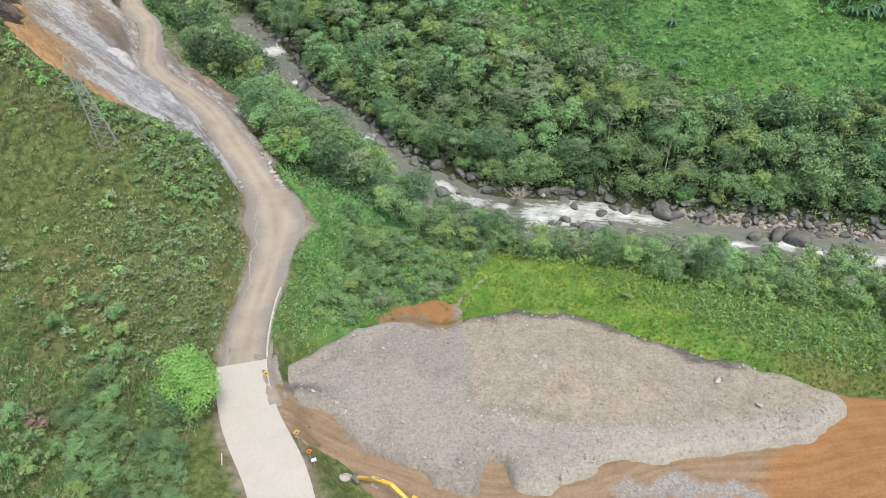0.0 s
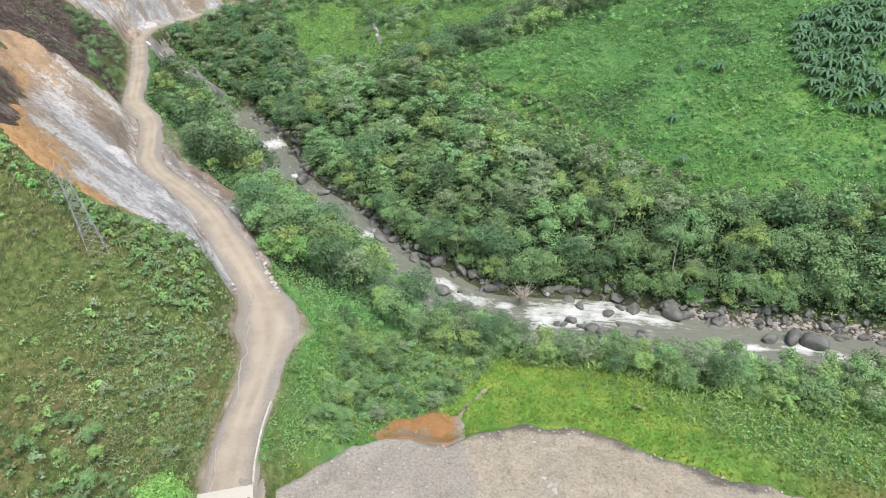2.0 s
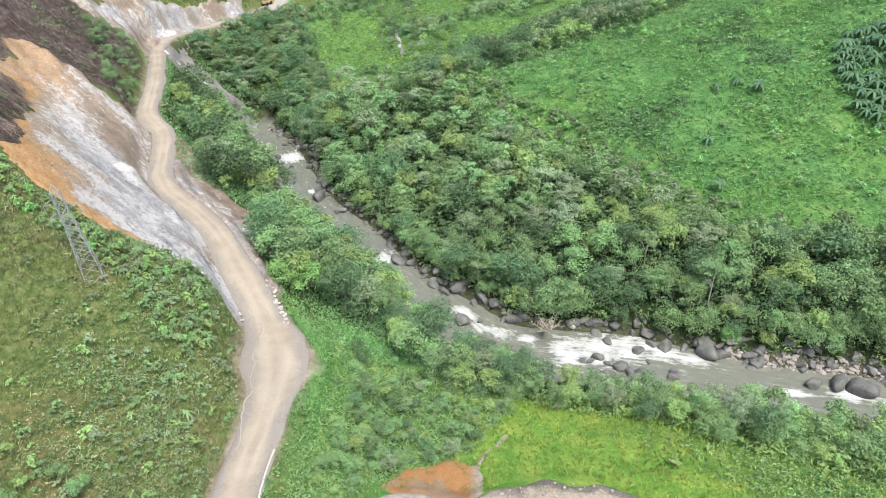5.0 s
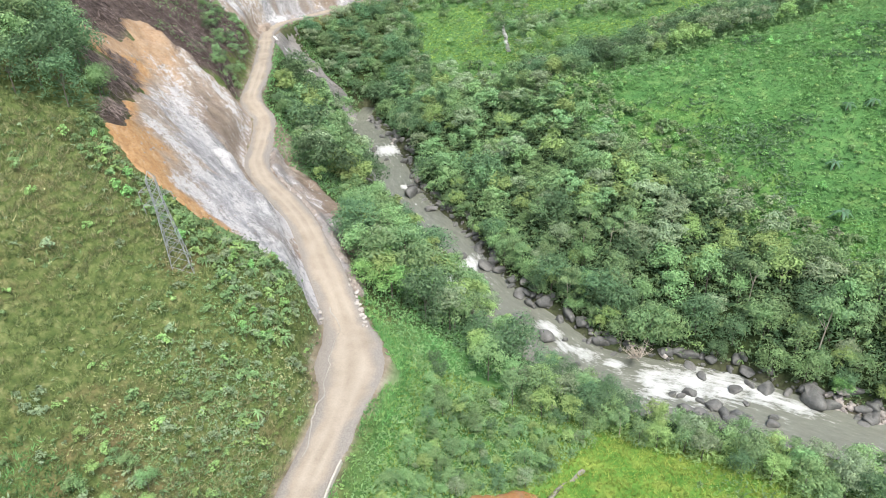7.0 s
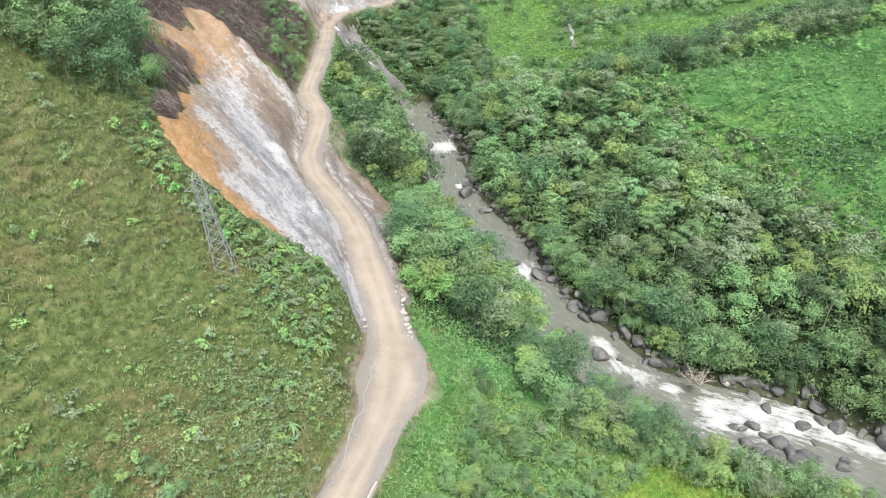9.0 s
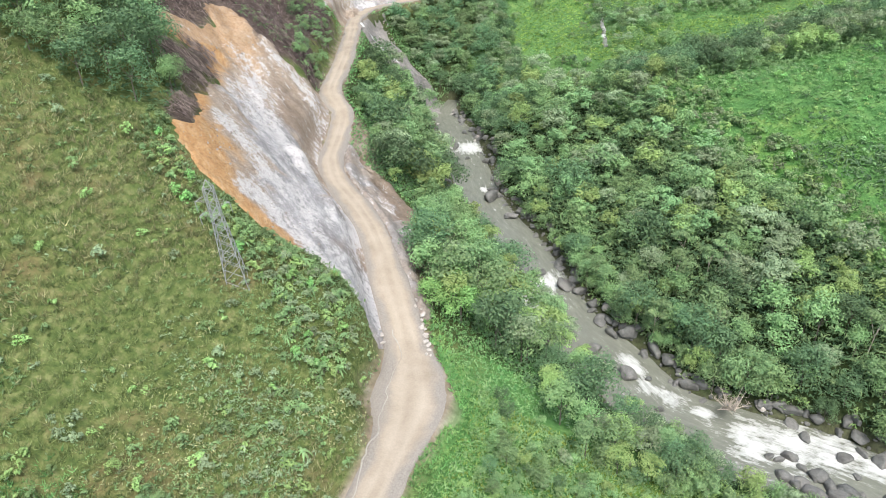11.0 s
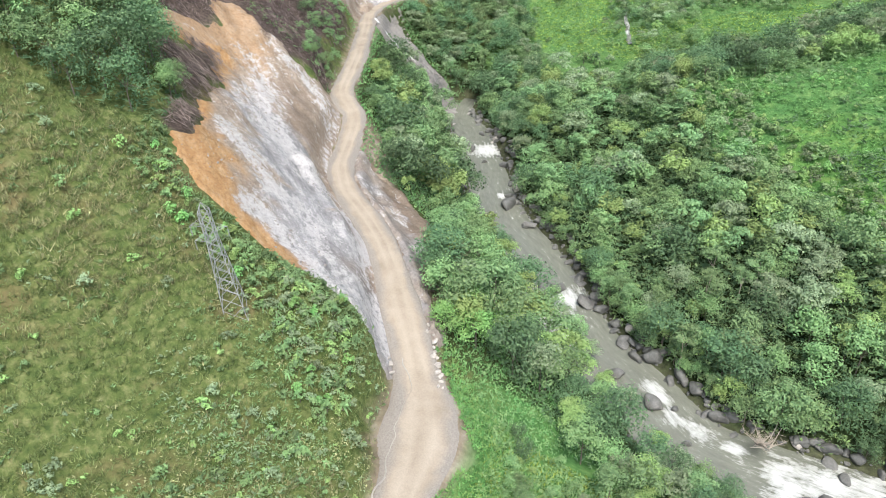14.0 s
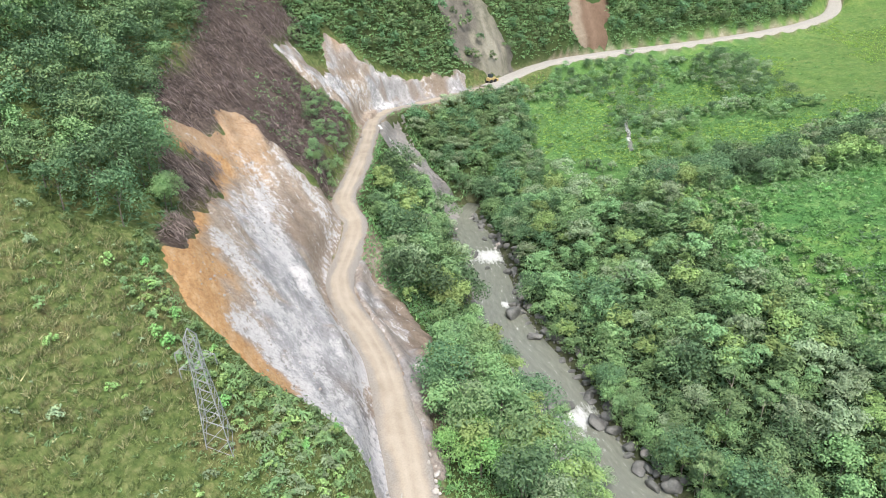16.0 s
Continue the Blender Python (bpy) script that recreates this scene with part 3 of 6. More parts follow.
gx, gy = graded(-108, 100, 1.1, -1900, 1900), graded(34, 285, 1.1, -900, 2400, 1.035)
X, Y = np.meshgrid(gx, gy)
Zg = ground_height(X, Y)
for poly in BARE:
    Zg = Zg - 0.9 * ramp(inside(X, Y, poly), 0.3, 2.0).reshape(X.shape)
me = mesh_of("ground", np.stack([X, Y, Zg], -1), grid_faces(*X.shape), M_GROUND, True)
xf, yf = X.ravel(), Y.ravel()
d_riv, s_riv, v_riv = near_line(xf, yf, river_line)
d_road, s_road, v_road = near_line(xf, yf, road_line)
wob = fractal(xf, yf, 12, 41)
right_side = (s_riv < 0)  # seen upstream, the far bank
lush = np.where(right_side, 1.0, ramp(yf + 3 * wob, 62, 74) * ramp(xf + 4 * wob, -26, -18))
lush = np.maximum(lush, ramp(yf, 250, 290) * ramp(xf, -60, -40))
lush = lush * (1 - 0.5 * ramp(xf + 14 * wob, 5, 30) * ramp(yf, 285, 310))
lush = lush * (1 - 0.25 * ramp(yf, 235, 255))
gold = ramp(xf + 4 * wob, -6, 2) * (1 - ramp(yf - 0.25 * (14 - np.abs(xf - 14)) + 2 * wob, 92, 97)) * (~right_side) * (1 - ramp(xf + 5 * wob, 34, 50))
gold = np.maximum(gold, 0.25 * ramp(xf + 14 * wob, 5, 30) * ramp(yf, 290, 320))
gold = np.maximum(gold, right_side * 0.3 * ramp(fractal(xf, yf, 30, 77), 0.1, 0.6))
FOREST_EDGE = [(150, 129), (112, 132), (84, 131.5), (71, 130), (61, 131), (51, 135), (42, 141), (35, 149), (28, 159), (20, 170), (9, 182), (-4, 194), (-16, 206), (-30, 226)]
# wood: where tree shade is painted into the floor, under woods and along banks
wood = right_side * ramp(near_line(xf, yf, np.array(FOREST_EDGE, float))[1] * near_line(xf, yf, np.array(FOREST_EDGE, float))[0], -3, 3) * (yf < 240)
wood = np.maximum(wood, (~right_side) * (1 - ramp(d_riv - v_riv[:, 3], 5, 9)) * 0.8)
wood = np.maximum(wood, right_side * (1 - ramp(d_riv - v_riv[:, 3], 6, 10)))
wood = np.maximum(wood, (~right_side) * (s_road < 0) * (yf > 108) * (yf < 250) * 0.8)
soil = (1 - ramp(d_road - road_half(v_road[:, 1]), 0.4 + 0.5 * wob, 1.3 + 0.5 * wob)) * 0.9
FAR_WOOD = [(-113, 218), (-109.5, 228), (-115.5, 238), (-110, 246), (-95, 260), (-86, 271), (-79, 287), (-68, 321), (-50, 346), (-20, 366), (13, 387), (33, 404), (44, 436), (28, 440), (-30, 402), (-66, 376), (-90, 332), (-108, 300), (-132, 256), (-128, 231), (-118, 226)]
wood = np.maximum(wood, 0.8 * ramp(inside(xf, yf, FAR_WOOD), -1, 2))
soil = np.maximum(soil, (s_road < 0) * ramp(yf, 112, 122) * (1 - ramp(yf, 160, 168)) * (1 - ramp(d_road + 1.5 * wob, 7, 9.5)))
soil = np.maximum(soil, 0.4 * right_side * ramp(xf, 38, 48) * (1 - ramp(d_riv - v_riv[:, 3] + 1.0 * wob, 1.6, 2.8)))
soil = np.maximum(soil, 0.18 * (1 - ramp(d_riv - v_riv[:, 3] + 0.8 * wob, 1.2, 2.6)))
withered = np.maximum(ramp(inside(xf, yf, RIM_BRUSH) + 1.5 * wob, 0, 1.5), ramp(inside(xf, yf, TOP_BRUSH) + 2 * wob, 0, 2))
put_attribute(me, "withered", withered)
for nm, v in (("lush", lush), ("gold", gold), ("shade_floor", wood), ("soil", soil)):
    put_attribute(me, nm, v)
tagged(new("ground", me), "steep green valley ground of grass, soil and fallen leaves, coloured darker for tree shade", "ground", kind="structure")


# ---------------------------------------------------------------- laid surfaces
def patch(name, poly, height, step, mat, ragged=1.0, seed=0, lift=0.3, sink=1.2):
    """A surface inside an outline that dips under the ground at its ragged rim."""
    p = np.array(poly, float)
    xs, ys = np.arange(p[:, 0].min() - 2, p[:, 0].max() + 2, step), np.arange(p[:, 1].min() - 2, p[:, 1].max() + 2, step)
    x, y = np.meshgrid(xs, ys)
    sd = inside(x, y, poly) + ragged * fractal(x, y, 5, seed, 4).ravel()
    z = height(x.ravel(), y.ravel()) + lift * ramp(sd, -0.6, 0.8) - sink * (1 - ramp(sd, -1.4, 0.1))
    faces = grid_faces(*x.shape)
    faces = faces[(sd[faces] > -1.3).any(1)]
    used, faces = np.unique(faces, return_inverse=True)
    faces = faces.reshape(-1, 4)
    x, y, z, sd = x.ravel()[used], y.ravel()[used], z[used], sd[used]
    me = mesh_of(name, np.c_[x, y, z], faces, mat, True)
    return me, x, y, sd


def ribbon(name, line, half, lift, mat, across=13, step=0.6, seed=5, wob=0.35, drop=0.35):
    """A road-like strip along a line, with a soft rim below the ground."""
    c = spline(line, step)
    tan = np.gradient(c[:, :2], axis=0)
    tan /= np.linalg.norm(tan, axis=1)[:, None]
    left = np.c_[-tan[:, 1], tan[:, 0]]
    u = np.linspace(-1, 1, across)
    hw = half(c[:, 1])[:, None] * (1 + 0 * u) + wob * np.c_[[fractal(c[:, 0] + 50 * s, c[:, 1], 6, seed) for s in u]].T
    xy = c[:, None, :2] + left[:, None] * (u * hw)[..., None]
    fall = lift - drop * ramp(np.abs(u), 0.72 if drop > 1 else 0.86, 1.0)
    z = c[:, 2:3] + fall + 0.05 * fractal(xy[..., 0], xy[..., 1], 2.5, seed + 9, 3)
    me = mesh_of(name, np.dstack([xy, z]), grid_faces(*z.shape), mat, True)
    return me, np.broadcast_to(u, z.shape), xy


def slide_surface(x, y):
    edge = near_line(x, y, road_line)[0] - road_half(y)
    return ground_height(x, y, False) + slide_height(x, y) * ramp(edge, 0.2, 3.0) - 0.5 * (1 - ramp(edge, -0.2, 0.9))


me, x, y, sd = patch("landslide_face", SLIDE, slide_surface, 0.5, M_SLIDE, 1.3, 11, 0.25)
OCHRE = [(-91, 138), (-86.9, 148), (-78, 137), (-75.7, 127), (-68.6, 119.9), (-63, 114), (-59.2, 110.2), (-53.8, 106.5), (-48, 104.6), (-44, 103), (-45, 98), (-62, 98), (-72, 108), (-82, 124)]
UPPER_OCHRE = [(-101, 166), (-100, 156), (-95, 140), (-90, 140), (-86, 148), (-86, 156), (-88, 162), (-93, 168)]
wobble, small = fractal(x, y, 6, 51), fractal(x, y, 2.2, 52)
ochre = np.maximum(ramp(inside(x, y, OCHRE) - 0.2 + 1.8 * wobble + 1.0 * small, -1.3, 1.2), 0.55 * ramp(inside(x, y, UPPER_OCHRE) + 3 * wobble + 1.5 * small, -4.5, 1.0))
put_attribute(me, "ochre", ochre)
FLOW = [(-74, 140), (-68, 134.5), (-60, 126), (-52, 118), (-45.8, 109.6), (-38.2, 102), (-34, 98)]
put_attribute(me, "beige", ramp(near_line(x, y, np.array(FLOW, float))[0] + 2.5 * wobble + 1.5 * small - 0.1 * (130 - y), 3.0, 6.0))
WHITE_BANDS = (([(-48, 121), (-43.5, 113.5), (-38.5, 106)], 2.0, 0.4), ([(-76, 157), (-71, 158), (-68, 150), (-64, 142)], 1.8, 0.34), ([(-70, 121.5), (-65, 119.2), (-58.5, 116)], 1.9, 0.5), ([(-73, 137.5), (-66, 133), (-60, 131), (-53.5, 127.4), (-48.5, 124), (-45.5, 119.5)], 2.7, 0.52),
               ([(-57, 108.6), (-51, 107), (-47, 104.6), (-43, 102.6)], 1.7, 0.52), ([(-84, 153), (-79.5, 149), (-76, 143), (-73, 139)], 4.0, 0.42), ([(-84, 160), (-78.5, 160.7), (-73.5, 160), (-69, 155)], 2.2, 0.4),
               ([(-58, 117.5), (-51, 113), (-44, 108.3), (-38, 104.5)], 1.6, 0.3), ([(-45, 117), (-40, 109.5), (-36, 103)], 1.3, 0.34), ([(-66, 147), (-62, 140)], 2.0, 0.3))
pale = np.zeros(len(x))
for line, wide, strong in WHITE_BANDS:
    pale = np.maximum(pale, strong * np.exp(-((near_line(x, y, np.array(line, float))[0] + 1.0 * wobble) / wide) ** 2))
put_attribute(me, "pale", pale + 0.13 * (1 - ochre) * (1 - ramp(y, 128, 140)) + 0.07 * ramp(y, 130, 140))
mud = np.exp(-((near_line(x, y, np.array([(-77.6, 154.5), (-72.5, 149.3), (-70, 143)], float))[0] + 1.5 * wobble) / 3.2) ** 2)
mud = np.maximum(mud, np.exp(-((np.hypot(x + 43.6, y - 113.2) + wobble) / 2.9) ** 2))
mud = np.maximum(mud, 0.8 * np.exp(-((np.hypot((x + 69) / 1.0, (y - 151) / 1.6) + wobble) / 4.2) ** 2))
put_attribute(me, "mud", np.clip(np.maximum(0.75 * mud, 0.35 * ramp(fractal(x, y, 15, 59), 0.2, 0.5)), 0, 1))
tagged(new("landslide_face", me), "scoured landslide face of ochre soil and pale grey rock", "landslide", kind="structure")

me, x, y, sd = patch("dirt_track", TRACK, lambda x, y: np.maximum(pad_level(x, y) - 1.0 + 0.12 * fractal(x / 7, y, 1.2, 61), ground_height(x, y, False) - 0.02), 0.45, M_TRACK, 0.8, 13, 0.1, 1.5)
HAUL = np.array([(-24, 55.5), (-15.5, 52.9), (-7.6, 50.5), (0.2, 47.5), (6.5, 46.5), (16.3, 48.5), (27, 52), (41, 53.2), (53.5, 56.3), (90, 60)], float)
far, side, v = near_line(x, y, spline(HAUL, 2.0))
put_attribute(me, "across", far * side)
put_attribute(me, "along", v[:, -1])
put_attribute(me, "ochre", ramp(x + 4 * fractal(x, y, 6, 62) - 1.3 * (y - 50), 33, 38))
put_attribute(me, "pale", np.maximum(ramp(2.2 - np.hypot((x - 27.5) / 7.2, (y - 47.6) / 1.7) + 0.6 * fractal(x, y, 3, 63), 1.0, 1.4), ramp(2.0 - np.hypot((x + 19.6) / 1.7, (y - 59.6) / 2.6) + 0.7 * fractal(x, y, 2.5, 64), 0.8, 1.3)))
tagged(new("dirt_track", me), "graded orange-brown earth haul track", "track", kind="structure")

me, x, y, sd = patch("gravel_platform", PAD, lambda x, y: pad_level(x, y) + 0.14 * fractal(x, y, 8, 71) + 0.1 * value_noise(x, y, 0.8, 72)
                     + 0.5 * np.exp(-(((x - 16) / 18) ** 2 + ((y - 66) / 7) ** 2)), 0.45, M_GRAVEL, 0.9, 17, 0.3, 1.8)
MIDDLE = np.array([(2.4, 74), (1.6, 68), (2.3, 65.6), (2.5, 59.7), (3.4, 57.3), (7.2, 56.3), (13.8, 54), (20.9, 55.1), (31.4, 55.5), (42.9, 58), (49, 61.5)], float)
d_mid, s_mid, _ = near_line(x, y, spline(MIDDLE, 1.5))
split = d_mid * s_mid + 0.9 * fractal(x, y, 4, 76)  # plus on the tan side
outer = ramp(-split, 0.0, 1.0)
lumpy = fractal(x, y, 9, 74)
put_attribute(me, "tan", 0.95 * ramp(split, -0.3, 0.8) * (1 - 0.35 * ramp(lumpy, 0.1, 0.7)))
put_attribute(me, "pale", np.clip(0.75 * outer * ramp(x + 3 * lumpy, 6, 14) + 0.55 * outer * ramp(lumpy, -0.1, 0.5) + 0.5 * np.exp(-((split / 0.7) ** 2)) * ramp(x, 4, 9) + 0.5 * ramp(split, 0, 1) * ramp(fractal(x, y, 3.5, 75), 0.35, 0.8) * ramp(x, 18, 26), 0, 1))
rim_side = ramp(y + 0.42 * x, 72.5, 76.5) * (1 - ramp(sd + 0.7 * fractal(x, y, 3, 78), 0.9, 1.8)) * ramp(x, -1, 3) * (1 - ramp(x, 36, 42))
put_attribute(me, "wet", np.clip(0.9 * rim_side + 0.35 * ramp(fractal(x * 0.5 + 0.5 * y, y, 5, 79), 0.35, 0.7) * ramp(split, 0.5, 2), 0, 1))
tagged(new("gravel_platform", me), "broad fill platform of crushed grey gravel", "gravel platform", kind="structure")

me, x, y, sd = patch("bare_bank", [(-11, 75), (-7.5, 79.5), (-3, 81), (0.8, 80.5), (2.5, 75), (0, 72.5), (-7, 73)],
                     lambda x, y: ground_height(x, y) + 0.3 * fractal(x, y, 2, 83), 0.4, M_TRACK, 0.8, 19, 0.35)
put_attribute(me, "ochre", ramp(0.5 + fractal(x, y, 3, 84), 0.0, 0.6) * (1 - ramp(x, -0.5, 1.5)))
put_attribute(me, "pale", 0.7 * ramp(x, 0, 1.5))
tagged(new("bare_bank", me), "slumped bank of bare orange soil beside the gravel platform", "bank", kind="structure")

me, u, xy = ribbon("ditch", [(x, y, floor_z(x, y)) for x, y in ((5.4, 87), (4, 84.6), (2.6, 83.2), (1.3, 80.5), (0.8, 77.9), (1.6, 75.4))], lambda y: 0.3 + 0 * y, 0.02, M_GRAVEL, 7, 0.5, 8, 0.6)
put_attribute(me, "pale", 0.4 + 0 * u)
tagged(new("ditch", me), "small grey rubble ditch beside the orange bank", "ditch", kind="structure")

me, x, y, sd = patch("scree_wash", WASH, lambda x, y: ground_height(x, y) + 0.7 * fractal(x, y, 4, 93, 5) - 1.2 * (1 - ramp(near_line(x, y, road_line)[0] - road_half(y), 0.2, 2.2)), 0.6, M_SCREE, 1.2, 23, 0.3)
put_attribute(me, "pale", 0.6 * (1 - ramp(np.abs(fractal(x * 0.25, y, 4, 94)), 0.02, 0.1)))
tagged(new("scree_wash", me), "grey scree chute falling from the road to the river", "scree", kind="structure")


me, u, xy = ribbon("white_stream", [(x, y, floor_z(x, y) + 0.35) for x, y in ((-92, 226), (-89, 224.5), (-86, 224.8), (-83, 223), (-80, 223.6), (-77, 222.4))], lambda y: 0.3 + 0 * y, 0.1, M_WATER, 5, 0.6, 7, 0.3)
put_attribute(me, "foam", 0.55 + 0.5 * value_noise(xy[..., 0], xy[..., 1], 2.0, 91))
put_attribute(me, "along", xy[..., 0])
put_attribute(me, "across", xy[..., 1])
tagged(new("white_stream", me), "thin white stream tumbling down the scree", "water", kind="structure")
me, u, xy = ribbon("side_stream", [(x, y, floor_z(x, y) + 0.3) for x, y in ((-30.3, 300), (-29, 294), (-28.2, 288), (-26.4, 282), (-26, 277), (-24.6, 272), (-23.8, 267))], lambda y: 0.8 + 0 * y, 0.15, M_WATER, 5, 0.8, 9, 0.5)
put_attribute(me, "foam", 0.35 + 0.4 * value_noise(xy[..., 0], xy[..., 1], 2.0, 115))
put_attribute(me, "along", xy[..., 1])
put_attribute(me, "across", xy[..., 0])
tagged(new("side_stream", me), "narrow stony stream running down the far pasture", "water", kind="structure")
me, x, y, sd = patch("rock_cutting", ROCK_CUT, lambda x, y: ground_height(x, y, False) + 0.9 * np.abs(fractal(x, y, 6, 94)) + 0.7 * np.abs(fractal(x, y, 2.4, 95)) + 0.25 * value_noise(x, y, 0.9, 93), 0.5, M_SLIDE, 1.4, 26, 0.3)
SHELF = np.array([(-97, 246), (-101, 243), (-102.5, 236), (-103.2, 226), (-103, 215), (-105.5, 209.5), (-109.5, 208)], float)
shelf = 1 - ramp(near_line(x, y, SHELF)[0] + 0.6 * fractal(x, y, 4, 92), 1.3, 2.6)
put_attribute(me, "ochre", 0.7 * (1 - shelf) * np.exp(-((np.hypot(x + 113, y - 241) + 2 * fractal(x, y, 4, 96)) / 5) ** 2))
put_attribute(me, "pale", np.maximum(0.24 * ramp(fractal(x, y, 4, 97), -0.1, 0.5), 0.3 * shelf))
put_attribute(me, "mud", (0.12 + 0.6 * ramp(fractal(x, y, 3.2, 59), 0.0, 0.4)) * (1 - shelf))
put_attribute(me, "beige", ramp(fractal(x, y, 9, 60), -0.3, 0.3))
tagged(new("rock_cutting", me), "blasted pale rock cutting above the road bend", "rock face", kind="structure")
me, x, y, sd = patch("soil_bank", SOIL_BANK, lambda x, y: ground_height(x, y) + 0.5 * fractal(x, y, 3, 85) + 0.15 * value_noise(x, y, 0.8, 86) - 0.9 * (1 - ramp(near_line(x, y, road_line)[0] - road_half(y), -0.2, 1.4)), 0.45, M_SLIDE, 1.0, 31, 0.3)
put_attribute(me, "beige", 0.55 * ramp(fractal(x, y, 5, 87), -0.1, 0.4))
put_attribute(me, "mud", np.maximum(0.35, 0.95 * ramp(near_line(x, y, road_line)[0] + 2 * fractal(x, y, 4, 88), 6.5, 9)))
put_attribute(me, "pale", 0.3 * ramp(fractal(x, y, 4, 89), 0.0, 0.5))
tagged(new("soil_bank", me), "bare bank of grey-brown spoil below the road", "bank", kind="structure")
me, x, y, sd = patch("grey_scar", GREY_SCAR, lambda x, y: ground_height(x, y, False) + 1.3 * fractal(x, y, 6, 98) + 0.5 * np.abs(fractal(x, y, 2.5, 104)), 0.7, M_SCAR, 3.4, 27, 0.3)
put_attribute(me, "pale", 0.9 * ramp(fractal(x + 0.6 * y, y * 0.3, 4, 99), -0.1, 0.4))
put_attribute(me, "wet", 0.8 * ramp(fractal(x + 0.6 * y, y * 0.3, 6, 90), 0.0, 0.5))
tagged(new("grey_scar", me), "old grey-brown erosion scar on the far slope", "scar", kind="structure")
me, x, y, sd = patch("red_scar", RED_SCAR, lambda x, y: ground_height(x, y, False) + 0.5 * fractal(x, y, 4, 100), 0.9, M_RED, 1.6, 29, 0.3)
put_attribute(me, "ochre", 0.35 * ramp(fractal(x, y, 6, 96), -0.2, 0.4))
stripe = x + 0.45 * y - 107 + 0.8 * fractal(x, y, 5, 102)
put_attribute(me, "pale", 0.75 * np.exp(-((stripe / 1.3) ** 2)) + 0.25 * ramp(fractal(x + 0.45 * y, y * 0.2, 4, 103), 0.1, 0.6))
put_attribute(me, "tan", 0.5 * ramp(-stripe, 2.5, 5))
tagged(new("red_scar", me), "red-brown landslip scar above the far road", "scar", kind="structure")


half_dirt = lambda y: road_half(y) + 0.35
me, u, xy = ribbon("dirt_road", [(-25.4, 60.2, 15.28)] + ROAD[6:], half_dirt, 0.1, M_ROAD)
sway = 0.12 * fractal(xy[..., 0], xy[..., 1], 15, 101)
put_attribute(me, "rut", 0.75 * np.maximum(np.exp(-(((u - 0.2 + sway) / 0.16) ** 2)), np.exp(-(((u + 0.32 + sway) / 0.13) ** 2))) * (0.5 + 0.5 * value_noise(xy[..., 0], xy[..., 1], 6, 3)))
put_attribute(me, "edge", np.abs(u))
tagged(new("dirt_road", me), "unpaved tan dirt mountain road with pale wheel tracks", "road", kind="structure")
me, u, xy = ribbon("far_dirt_road", ROAD[-1:] + ROAD_FAR, lambda y: 3.7 + 0 * y, 0.45, M_FAR_ROAD, 11, 3.0, drop=1.6)
put_attribute(me, "pale", 0.6 + 0 * u)
put_attribute(me, "rut", 0.8 * np.exp(-((u / 0.5) ** 2)))
put_attribute(me, "edge", np.abs(u) * 0.6)
tagged(new("far_dirt_road", me), "pale dirt road climbing round the far hillside", "road", kind="structure")


def concrete_road():
    """Pale concrete slabs, each a piece of its own."""
    c = spline(ROAD[:7], 0.4)
    c = c[c[:, 1] < 61.2]
    tan = np.gradient(c[:, :2], axis=0)
    tan /= np.linalg.norm(tan, axis=1)[:, None]
    left = np.c_[-tan[:, 1], tan[:, 0]]
    road = tagged(new("concrete_road"), "pale concrete paved road ending where the dirt begins", "road", kind="structure")
    n = 11
    for k in range(0, len(c) - n + 1, n):
        seg = slice(k, k + n + 1)
        hw = road_half(c[seg, 1]) + 0.25
        for a, b in ((-1, 1),):
            cc, ll = c[seg].copy(), left[seg]
            if len(cc) < 2:
                continue
            ends = np.array([0.02 if i == 0 else 0 for i in range(len(cc))])[:, None]
            cc[:, :2] += tan[seg] * ends
            rim = [np.c_[cc[:, :2] + ll * (hw * s)[:, None], cc[:, 2] + dz] for s, dz in ((a, 0.16), (b, 0.16), (b, -0.1), (a, -0.1))]
            ring = np.stack(rim, 1)
            m, v = len(cc), ring.reshape(-1, 3)
            f = [[4 * i + j, 4 * i + (j + 1) % 4, 4 * i + 4 + (j + 1) % 4, 4 * i + 4 + j] for i in range(m - 1) for j in range(4)]
            f += [[0, 3, 2, 1], [4 * m - 4, 4 * m - 3, 4 * m - 2, 4 * m - 1]]
            under("slab", mesh_of("slab", v, f, M_CONCRETE), road)
    return road


concrete_road()
SPILL = [(-24.6, 62.6), (-23, 62.2), (-21.9, 59.6), (-20.9, 57), (-20, 54.6), (-20.9, 54.2), (-22.1, 57), (-23.3, 59.8)]
me, x, y, sd = patch("dirt_spill", SPILL, lambda x, y: near_line(x, y, road_line)[2][:, 2] + 0.06 + 0.04 * fractal(x, y, 2, 66), 0.2, M_ROAD, 0.5, 33, 0.14, 0.9)
put_attribute(me, "edge", 0.75 + 0.3 * fractal(x, y, 2, 67))
tagged(new("dirt_spill", me), "brown earth spilled over the concrete's edge", "dirt", kind="structure")


def offset_line(line, off, a, b, step=0.5):
    c = spline(line, step)
    tan = np.gradient(c[:, :2], axis=0)
    tan /= np.linalg.norm(tan, axis=1)[:, None]
    o = off(c[:, 1])
    c = np.c_[c[:, :2] + np.c_[-tan[:, 1], tan[:, 0]] * o[:, None], c[:, 2]]
    return c[(c[:, 1] > a) & (c[:, 1] < b)]


